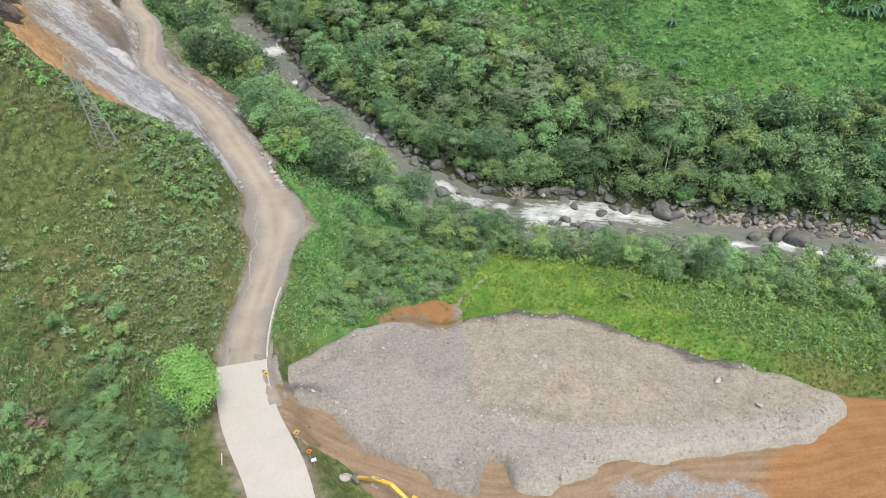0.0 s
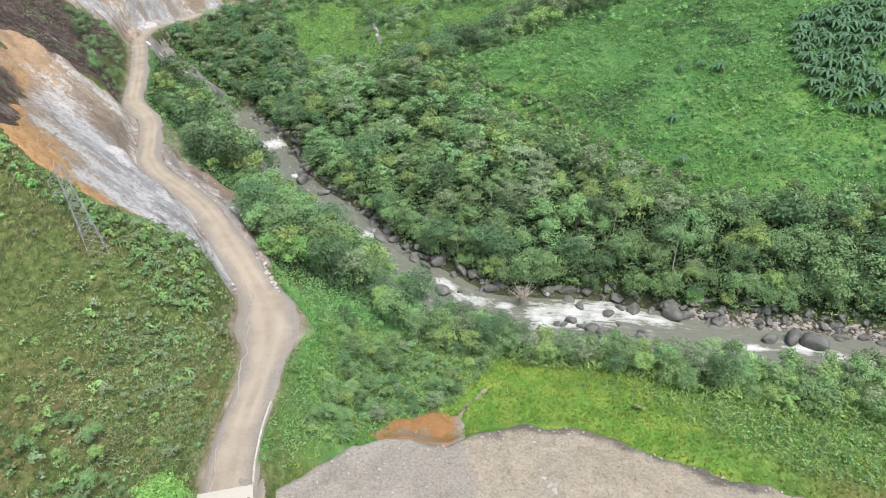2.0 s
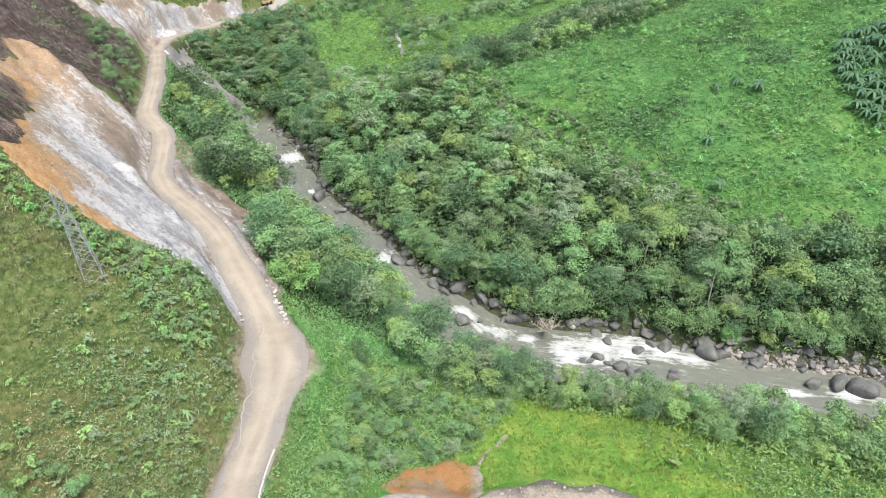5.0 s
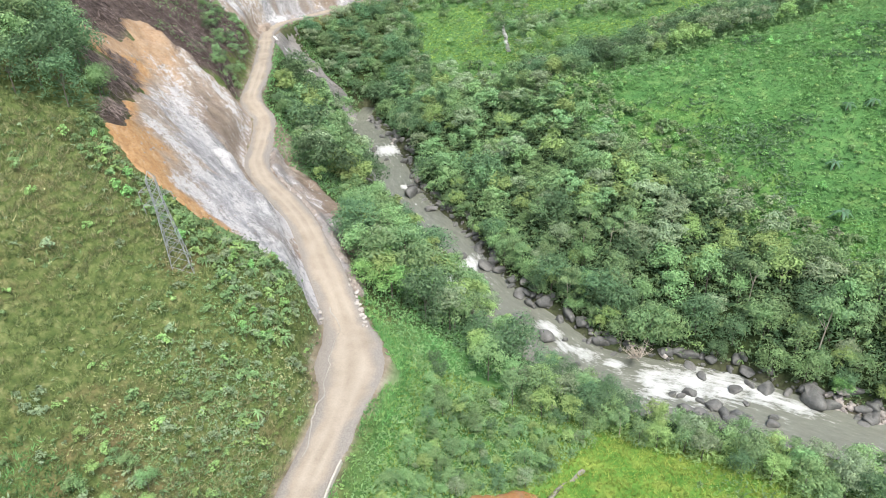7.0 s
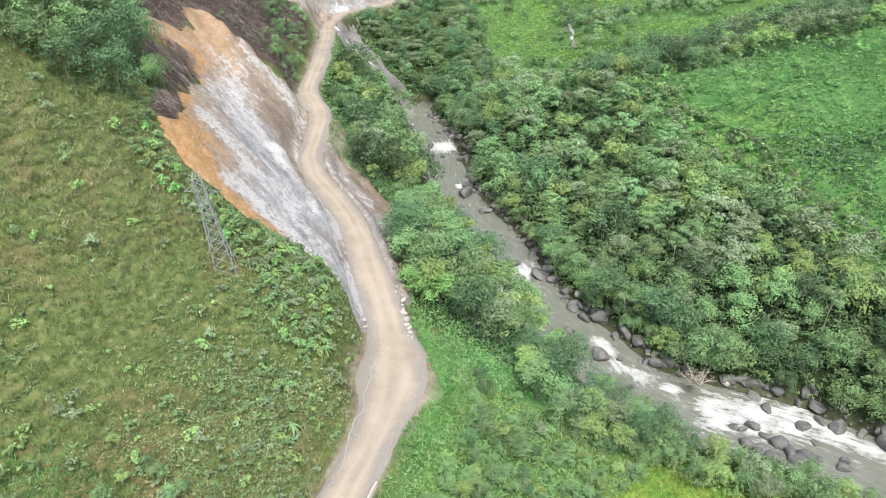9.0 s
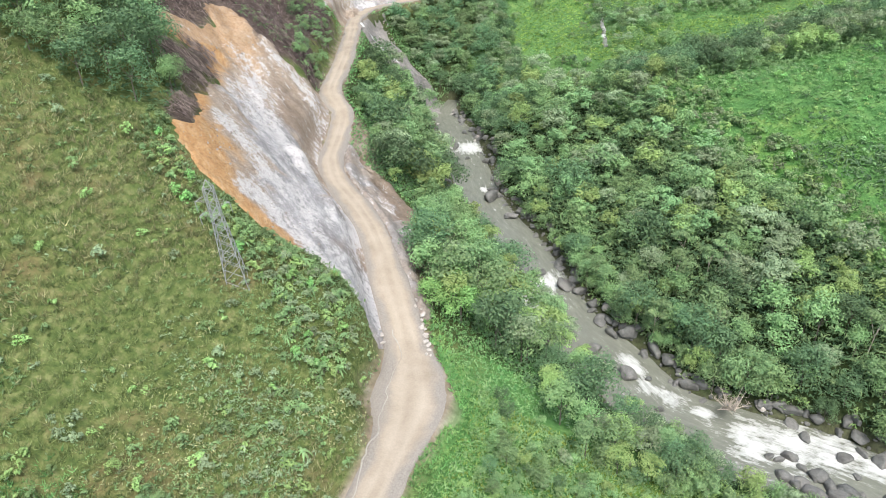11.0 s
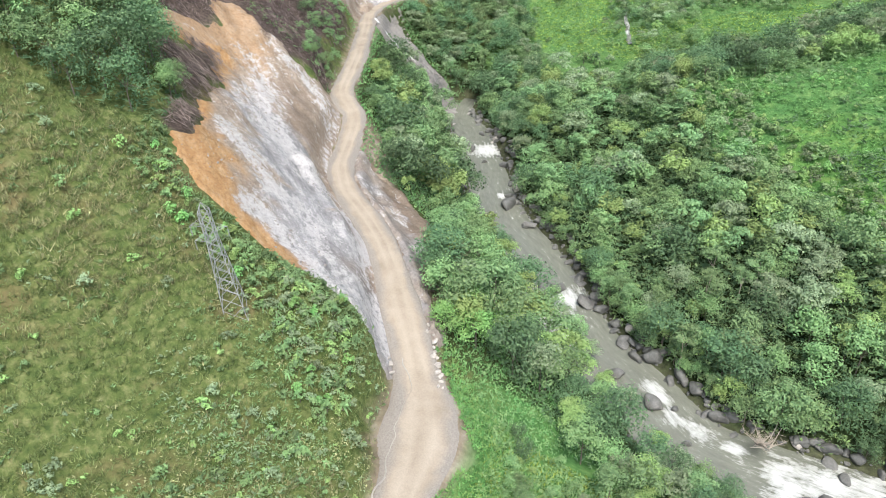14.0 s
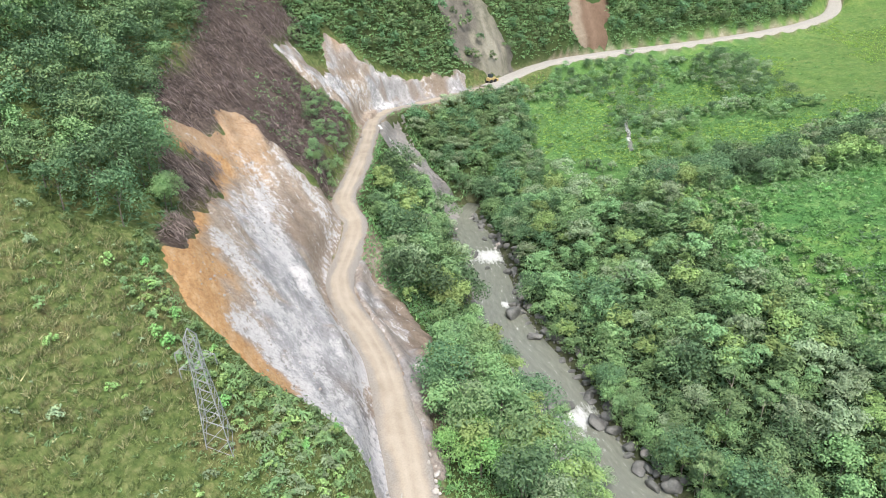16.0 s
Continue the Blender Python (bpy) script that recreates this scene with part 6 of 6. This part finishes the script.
for k in range(len(c)):
    for side, n in ((-1, 5), (1, 3)):
        for _ in range(n):
            o = c[k, 3] + rng.uniform(-0.8, 2.9)
            spots.append((c[k, 0] - tan[k, 1] * o * side + rng.uniform(-0.7, 0.7), c[k, 1] + tan[k, 0] * o * side + rng.uniform(-0.7, 0.7), 0.22 + 1.15 * rng.random() ** 3.2 * (1.0 if side < 0 else 0.7)))
spots = np.array(spots)
sz = ground_height(spots[:, 0], spots[:, 1])
order = np.argsort(-spots[:, 2])
for k in order[:270]:
    boulder(DARK_ROCKS[rng.integers(6)] if rng.random() < 0.93 else PALE_ROCKS[rng.integers(4)], spots[k, 0], spots[k, 1], max(sz[k], -1.2) + 0.15, spots[k, 2] * 1.1, rng, "grey boulder on the river bank", "boulders on the river banks")


def pebbles(name, x, y, z, s, mat, label, r):
    """Loose stones too many to count, one mesh."""
    bm = bmesh.new()
    bmesh.ops.create_icosphere(bm, subdivisions=1, radius=1)
    base, tri = np.array([v.co[:] for v in bm.verts]), np.array([[v.index for v in f.verts] for f in bm.faces])
    bm.free()
    n = len(x)
    squash = r.uniform(0.55, 1.1, (n, 1, 3)) * np.array([1, 1, 0.75])
    jit = 1 + r.uniform(-0.2, 0.2, (n, len(base), 1))
    v = base[None] * squash * jit * s[:, None, None] + np.c_[x, y, z][:, None]
    f = (tri[None] + (np.arange(n) * len(base))[:, None, None]).reshape(-1, 3)
    tagged(new(name, mesh_of(name, v.reshape(-1, 3), f, mat)), label, "stones", kind="stuff")


bar = np.c_[rng.uniform(42, 90, 900), rng.uniform(2.0, 4.2, 900)]
near = c[np.argmin(np.abs(c[:, 0][None] - bar[:, :1]), 1)]
bar[:, 1] = near[:, 1] + near[:, 3] + bar[:, 1] - 2.0
bz = ground_height(bar[:, 0], bar[:, 1])
k = order[270:]
pebbles("bank_stones", spots[k, 0], spots[k, 1], sz[k] + 0.1, spots[k, 2] * 0.9, M_STONE, "dark loose stones along the water's edge", rng)
pebbles("gravel_bar", bar[:, 0], bar[:, 1], bz + 0.08, 0.1 + 0.65 * rng.random(900) ** 2.6, M_SCREE_STONE, "grey cobbles heaped on the far river bank", rng)
x, y = scatter(PAD, 0.68, rng, 0.5)
x, y = x[inside(x, y, PAD) > 0.5], y[inside(x, y, PAD) > 0.5]
s = 0.03 + 0.24 * rng.random(len(x)) ** 5
pebbles("platform_stones", x, y, pad_level(x, y) + 0.14 * fractal(x, y, 8, 71) + 0.5 * np.exp(-(((x - 16) / 18) ** 2 + ((y - 66) / 7) ** 2)) + 0.34, s, M_SCREE_STONE, "pale loose stones strewn over the gravel platform", rng)
edge = np.array(PAD + PAD[:1], float)
along = rng.random(2000) * (len(edge) - 1)
k = along.astype(int)
rim = edge[k] + (edge[k + 1] - edge[k]) * (along - k)[:, None] + rng.normal(size=(2000, 2)) * np.where(rng.random((2000, 1)) < 0.45, 7.0, 0.9)
rim = np.r_[rim, np.c_[rng.uniform(5, 44, 500), np.zeros(500)]]
rim[2000:, 1] = np.interp(rim[2000:, 0], MIDDLE[4:, 0], MIDDLE[4:, 1]) + rng.normal(size=500) * 0.7
rim = rim[inside(rim[:, 0], rim[:, 1], PAD) > 0.2]
pebbles("rim_stones", rim[:, 0], rim[:, 1], pad_level(rim[:, 0], rim[:, 1]) + 0.4, 0.05 + 0.24 * rng.random(len(rim)) ** 4, M_PALE, "whitish stones gathered along the rims of the platform", rng)
x, y = scatter(SLIDE, 0.9, rng, 0.5)
x, y = x[inside(x, y, SLIDE) > 1.2], y[inside(x, y, SLIDE) > 1.2]
pebbles("slide_stones", x, y, slide_surface(x, y) + 0.3, 0.05 + 0.32 * rng.random(len(x)) ** 5 * ramp(fractal(x, y, 6, 171), -0.4, 0.4), M_SCREE_STONE, "grey broken stones on the landslide face", rng)
x, y = scatter(WASH, 0.8, rng, 0.5)
far = near_line(x, y, road_line)[0] > 5
pebbles("wash_stones", x[far], y[far], ground_height(x[far], y[far]) + 0.25, 0.08 + 0.4 * rng.random(far.sum()) ** 3, M_SCREE_STONE, "pale rubble strewn down the scree chute", rng)
ROADSIDE_ROCKS = [(-32.6 + 5.4 * k / 15 + rng.normal() * 0.35, 109.5 - 9.5 * k / 15 + rng.normal() * 0.3, 0.25 + 0.45 * rng.random() ** 2) for k in range(16)]
for x, y, s in ROADSIDE_ROCKS + [(12, 65.3, 0.5), (12.6, 64.4, 0.6), (11.4, 66.2, 0.4), (35, 63, 0.5), (39, 59, 0.5), (-34.3, 100.4, 0.4), (-35, 101.6, 0.5), (-35.6, 102.5, 0.3), (-8.6, 46.9, 0.7), (-11.8, 47.8, 0.9)]:
    z = floor_z(x, y) + 0.2 if inside([x], [y], PAD)[0] < 0 else float(pad_level(x, y)) + 0.6
    boulder(PALE_ROCKS[rng.integers(4)], x, y, z, s, rng, "pale broken boulder lying at the roadside" if y > 90 else "pale boulder on the gravel platform", "pale boulders")


# ---------------------------------------------------------------- lattice tower
def lattice_tower(at, lean, height=14.4, foot=1.3, top=0.55):
    tower = tagged(new("lattice_tower"), "grey galvanised lattice power tower half sunk in shrubs", "power tower")
    tower.matrix_world = Matrix.Translation(at) @ Euler((radians(lean[0]), radians(lean[1]), radians(28))).to_matrix().to_4x4()
    corner = [(1, 1), (-1, 1), (-1, -1), (1, -1)]

    def width(h):
        return foot + (top - foot) * min(1, h / (height * 0.72)) if h < height * 0.72 else top

    levels = [0, 1.8, 3.4, 4.8, 6.1, 7.3, 8.4, 9.3, 10.1, 11.2, 12.3, 13.4]
    for sx, sy in corner:
        leg = joined(tube((sx * width(0), sy * width(0), -1), (sx * top, sy * top, height * 0.72), 0.06, 0.05, 4),
                     tube((sx * top, sy * top, height * 0.72), (sx * top, sy * top, 13.4), 0.06, 0.05, 4),
                     tube((sx * top, sy * top, 13.4), (0, 0, height), 0.05, 0.04, 4))
        part("leg", leg, M_STEEL, tower)
    for h0, h1 in zip(levels[:-1], levels[1:]):
        a, b = width(h0), width(h1)
        for k in range(4):
            (x0, y0), (x1, y1) = corner[k], corner[(k + 1) % 4]
            part("brace", tube((x0 * a, y0 * a, h0), (x1 * b, y1 * b, h1), 0.034, sides=4), M_STEEL, tower)
            part("brace", tube((x1 * a, y1 * a, h0), (x0 * b, y0 * b, h1), 0.034, sides=4), M_STEEL, tower)
            if h1 in (4.8, 10.1, 13.4):
                part("strut", tube((x0 * b, y0 * b, h1), (x1 * b, y1 * b, h1), 0.028, sides=4), M_STEEL, tower)
    for h, side in ((11.0, 1), (11.9, -1), (10.1, -1)):
        tip = Vector((side * 1.9, 0, h + 0.15))
        arm = joined(*[tube((side * top, sy * top, h + dz), tip, 0.025, sides=4) for sy in (-1, 1) for dz in (0, 0.7)],
                     *[tube((side * top * (1 + 2 * t), -top * (1 - t), h), (side * top * (1 + 2 * t), top * (1 - t), h), 0.025, sides=4) for t in (0.3, 0.6)])
        arm = part("crossarm", arm, M_STEEL, tower)
        discs = joined(tube(tip, tip - Vector((0, 0, 1.2)), 0.035, sides=6), *[tube(tip - Vector((0, 0, 0.2 + 0.15 * j)), tip - Vector((0, 0, 0.26 + 0.15 * j)), 0.07, 0.05, 8) for j in range(6)])
        part("insulator", discs, M_STEEL, arm, "grey insulator string")
    return tower


lattice_tower((-48.3, 90.4, floor_z(-48.3, 90.4) - 1.2), (-8, -7))


# ---------------------------------------------------------------- roadside
def retaining_wall():
    wall = tagged(new("retaining_wall"), "grey concrete retaining wall with a pale parapet", "wall", kind="structure")
    line = offset_line(ROAD, lambda y: -(road_half(y) + 0.35), 61, 76, 1.6)
    for a, b in zip(line[:-1], line[1:]):
        d = Vector((b - a)[:2].tolist() + [0])
        turn = Matrix.Rotation(math.atan2(d.y, d.x), 4, "Z")
        mid = Vector(((a + b) / 2).tolist())
        part("panel", box((d.length - 0.03, 0.3, 2.8), mid + Vector((0, 0, -1.2)), 0.02, turn), M_CONCRETE, wall)
        part("parapet", box((d.length - 0.02, 0.24, 0.3), mid + Vector((0, 0, 0.353)), 0.03, turn), M_CONCRETE, wall)


retaining_wall()


def diamond_sign(x, y, turn, board, label, size=0.58, square=False):
    sign = tagged(new("road_sign"), label, "road sign", "road signs")
    sign.matrix_world = pose(x, y, floor_z(x, y), 0, 0, turn)
    part("post", box((0.07, 0.07, 2.3), (0, 0, 1.05), 0.01), M_STEEL, sign)
    plate = part("board", box((size, 0.03, size), (0, -0.06, 2.1), 0.008, Matrix() if square else Matrix.Rotation(radians(45), 4, "Y")), board, sign)
    part("symbol", box((size * 0.36, 0.012, size * 0.3), (0, -0.085, 2.1)), M_BLACK, plate)
    return sign


diamond_sign(-21.6, 57.6, 20, M_YELLOW, "yellow diamond warning sign on a steel post")
diamond_sign(-16.6, 49.2, 20, M_YELLOW, "yellow diamond warning sign at the pavement edge")
diamond_sign(-14.9, 46.8, 20, M_ORANGE, "orange roadworks sign above a white plate", 0.52)
plate = tagged(new("marker_board"), "white square marker board on a short post", "road sign")
plate.matrix_world = pose(-14.5, 46.5, floor_z(-14.5, 46.5), 0, 0, 20)
part("post", box((0.06, 0.06, 1.2), (0, 0, 0.5), 0.01), M_STEEL, plate)
part("board", box((0.55, 0.03, 0.55), (0, -0.05, 1.1), 0.01), M_WHITE, plate)
post = tagged(new("marker_post", None), "slim white roadside marker post", "post")
post.matrix_world = pose(-24.4, 46.2, floor_z(-24.4, 46.2), 0, 12, 0)
part("shaft", box((0.1, 0.1, 2.2), (0, 0, 0.9), 0.02), M_WHITE, post)


def excavator(x, y, z, turn):
    ex = tagged(new("excavator"), "yellow tracked excavator with its arm stretched to the road edge", "excavator")
    ex.matrix_world = pose(x, y, z, 0, 0, turn)
    for s in (-1, 1):
        t = part("track", joined(box((3.6, 0.6, 0.75), (0, s * 1.1, 0.4), 0.28)), M_BLACK, ex)
        part("track_frame", box((2.7, 0.66, 0.35), (0, s * 1.1, 0.42), 0.05), M_YELLOW, t)
    part("turntable", tube((0, 0, 0.6), (0, 0, 1.0), 0.7, sides=16), M_BLACK, ex)
    part("upper_body", box((3.4, 2.5, 0.9), (-0.5, 0, 1.45), 0.12), M_YELLOW, ex)
    part("counterweight", box((0.9, 2.5, 1.2), (-1.95, 0, 1.6), 0.2), M_YELLOW, ex)
    cab = part("cab", box((1.5, 0.95, 1.5), (0.5, 0.75, 2.6), 0.1), M_WHITE, ex, "white cab")
    part("window", box((1.2, 0.99, 0.75), (0.5, 0.75, 2.8), 0.05), M_GLASS, cab)
    part("window", box((0.9, 0.6, 0.02), (0.5, 0.75, 3.36), 0.0), M_GLASS, cab)
    boom = part("boom", joined(box((3.0, 0.42, 0.5), (2.0, -0.2, 2.6), 0.06, Matrix.Rotation(radians(-32), 4, "Y")), box((2.8, 0.4, 0.45), (4.5, -0.2, 3.15), 0.06, Matrix.Rotation(radians(14), 4, "Y"))), M_YELLOW, ex)
    part("piston", tube((1.0, -0.2, 1.7), (3.3, -0.2, 3.0), 0.09, sides=8), M_STEEL, boom)
    arm = part("arm", box((3.0, 0.34, 0.4), (6.8, -0.2, 2.1), 0.05, Matrix.Rotation(radians(32), 4, "Y")), M_YELLOW, ex)
    part("piston", tube((4.6, -0.2, 3.5), (6.4, -0.2, 2.7), 0.08, sides=8), M_STEEL, arm)
    bucket = box((0.9, 1.0, 0.85), (8.3, -0.2, 1.0), 0.18, Matrix.Rotation(radians(25), 4, "Y"))
    part("bucket", bucket, M_SCREE, ex, "worn grey bucket")


excavator(-3.6, 43.0, float(pad_level(-3.6, 43)) - 0.95, 148)


def far_vehicle(x, y, turn):
    v = tagged(new("wheel_loader"), "small dusty wheel loader parked on the far road", "loader")
    v.matrix_world = pose(x, y, floor_z(x, y) + 0.45, 0, 0, turn)
    part("body", box((3.6, 1.9, 1.1), (0, 0, 1.3), 0.15), M_DULL, v)
    part("cab", box((1.4, 1.5, 1.3), (-0.2, 0, 2.4), 0.12), M_GLASS, v)
    part("bucket", box((0.9, 2.4, 0.9), (2.6, 0, 0.7), 0.15), M_DULL, v)
    for sx in (-1.2, 1.2):
        for sy in (-0.95, 0.95):
            part("wheel", tube((sx, sy - 0.25, 0.65), (sx, sy + 0.25, 0.65), 0.65, sides=16), M_BLACK, v)


far_vehicle(-76, 287, 70)
shelter = tagged(new("tarpaulin_shelter"), "small teal tarpaulin shelter beside the far road", "shelter")
shelter.matrix_world = pose(-68.5, 288, floor_z(-68.5, 288) + 0.1, 0, 0, 30)
for sx in (-1.3, 1.3):
    for sy in (-1, 1):
        part("pole", tube((sx, sy, -0.6), (sx, sy, 2.0), 0.05), M_BARK, shelter)
sheet = [(-1.6 + 0.4 * i, -1.4 + 0.4 * j, 2.45 - 0.35 * abs(j - 3.5) / 3.5 - 0.08 * ((i * j) % 3)) for i in range(9) for j in range(8)]
under("tarpaulin", mesh_of("tarpaulin", sheet, grid_faces(9, 8), M_TEAL, True), shelter)

# lone plants beside the concrete road and the river
big = Plant(300, 4.4, 0.3, 9.4, 26, 7500, 0.24, "lime", 0.22, 0.9)
big.plant("round_tree", -28.9, 53.6, floor_z(-28.9, 53.6), 1.0, 0.6, "dense round light green tree beside the concrete road", "tree", "")
for px, py, s, k in ((-29.6, 50.2, 0.5, 0), (-28.2, 50.6, 0.42, 8), (-30.6, 48.4, 0.5, 6), (-31.6, 51.5, 0.45, 1), (-29.4, 47, 0.4, 3)):
    TREES[k].plant("broadleaf_tree", px, py, floor_z(px, py), s, px, f"{TREE_WORDS[TREES[k].leaf]} beside the concrete road", "tree", "small trees beside the concrete road")
fresh = Plant(303, 3.3, 0.6, 7.4, 24, 1500, 0.36, "bright", 0.18, 0.7)
for px, py, s in ((-31, 112, 0.85), (-27, 113.5, 1.0), (-23.5, 118.5, 0.95), (-29.5, 118.5, 0.9), (55, 118, 0.7), (45, 113.8, 0.6), (61, 111.5, 0.6)):
    fresh.plant("broadleaf_tree", px, py, floor_z(px, py), s, px, "fresh bright green broadleaf tree above the river", "tree", "bright trees above the river")
for k, (px, py, s) in enumerate(((-11, 131, 0.75), (-14, 137, 0.8), (-7.5, 125.5, 0.7), (-17, 139.5, 0.7), (-4, 121.5, 0.7), (-20, 144.5, 0.75), (1.5, 115.5, 0.65), (5, 112, 0.6))):
    kind = TREES[(11, 3, 8, 11)[k % 4]]
    kind.plant("broadleaf_tree", px - 1.5, py - 1.2, floor_z(px - 1.5, py - 1.2), s, k * 1.3, "pale grey-green tree leaning over the rapids", "tree", "trees leaning over the rapids")
DOMES = [(-53.7, 240.5, 0.95), (-46.3, 228.7, 1.0), (-42.0, 234.6, 0.85), (-46.7, 207.5, 0.8), (-37.0, 200.9, 0.9)]
dome = Plant(305, 4.4, 1.0, 9.2, 26, 1500, 0.42, "yellow", 0.22, 0.7)
pale_dome = Plant(306, 4.2, 1.0, 8.8, 26, 1500, 0.42, "grey", 0.22, 0.7)
for k, (px, py, s) in enumerate(DOMES):
    (dome, pale_dome)[k % 2].plant("broadleaf_tree", px, py, floor_z(px, py), s, k * 1.7, "broad pale yellow-green tree at the river bend", "tree", "pale trees at the river bend")
brown = Plant(301, 1.5, 0.3, 2.6, 9, 420, 0.3, "brown", 0.06)
brown.plant("withered_bush", -42, 47, floor_z(-42, 47), 1.1, 0, "withered brown bush on the hillside", "shrub", "")
knob = Plant(302, 1.0, 0.1, 1.5, 9, 420, 0.22, "yellow", 0.05)
knob.plant("round_bush", 26.8, 81, floor_z(26.8, 81), 1.0, 0, "round yellow-green bush alone on the terrace", "shrub", "")


def dead_tree(x, y):
    r = random.Random(9)
    ob = tagged(new("dead_tree"), "bare grey-brown dead tree overhanging the rapids", "tree")
    ob.matrix_world = Matrix.Translation((x, y, floor_z(x, y))) @ Matrix.Scale(1.35, 4)
    part("trunk", tube((0, 0, -0.5), (0.9, -4.2, 2.9), 0.15, 0.05), M_PALE_BARK, ob)
    for k in range(30):
        a, h, reach = r.uniform(0, 6.28), r.uniform(0.35, 0.98), r.uniform(0.6, 2.0)
        root = Vector((0.9 * h, -4.2 * h, -0.5 + 3.4 * h))
        tip = root + Vector((math.cos(a) * reach, math.sin(a) * reach, r.uniform(0.6, 2.2)))
        pieces = [tube(root, tip, 0.045, 0.015, 4)]
        for _ in range(4):
            p = root.lerp(tip, r.uniform(0.35, 0.95))
            pieces.append(tube(p, p + Vector((r.uniform(-0.7, 0.7), r.uniform(-0.7, 0.7), r.uniform(0.0, 0.8))), 0.022, 0.008, 3))
        part("branch", joined(*pieces), M_PALE_BARK, ob)


dead_tree(13.2, 120.6)
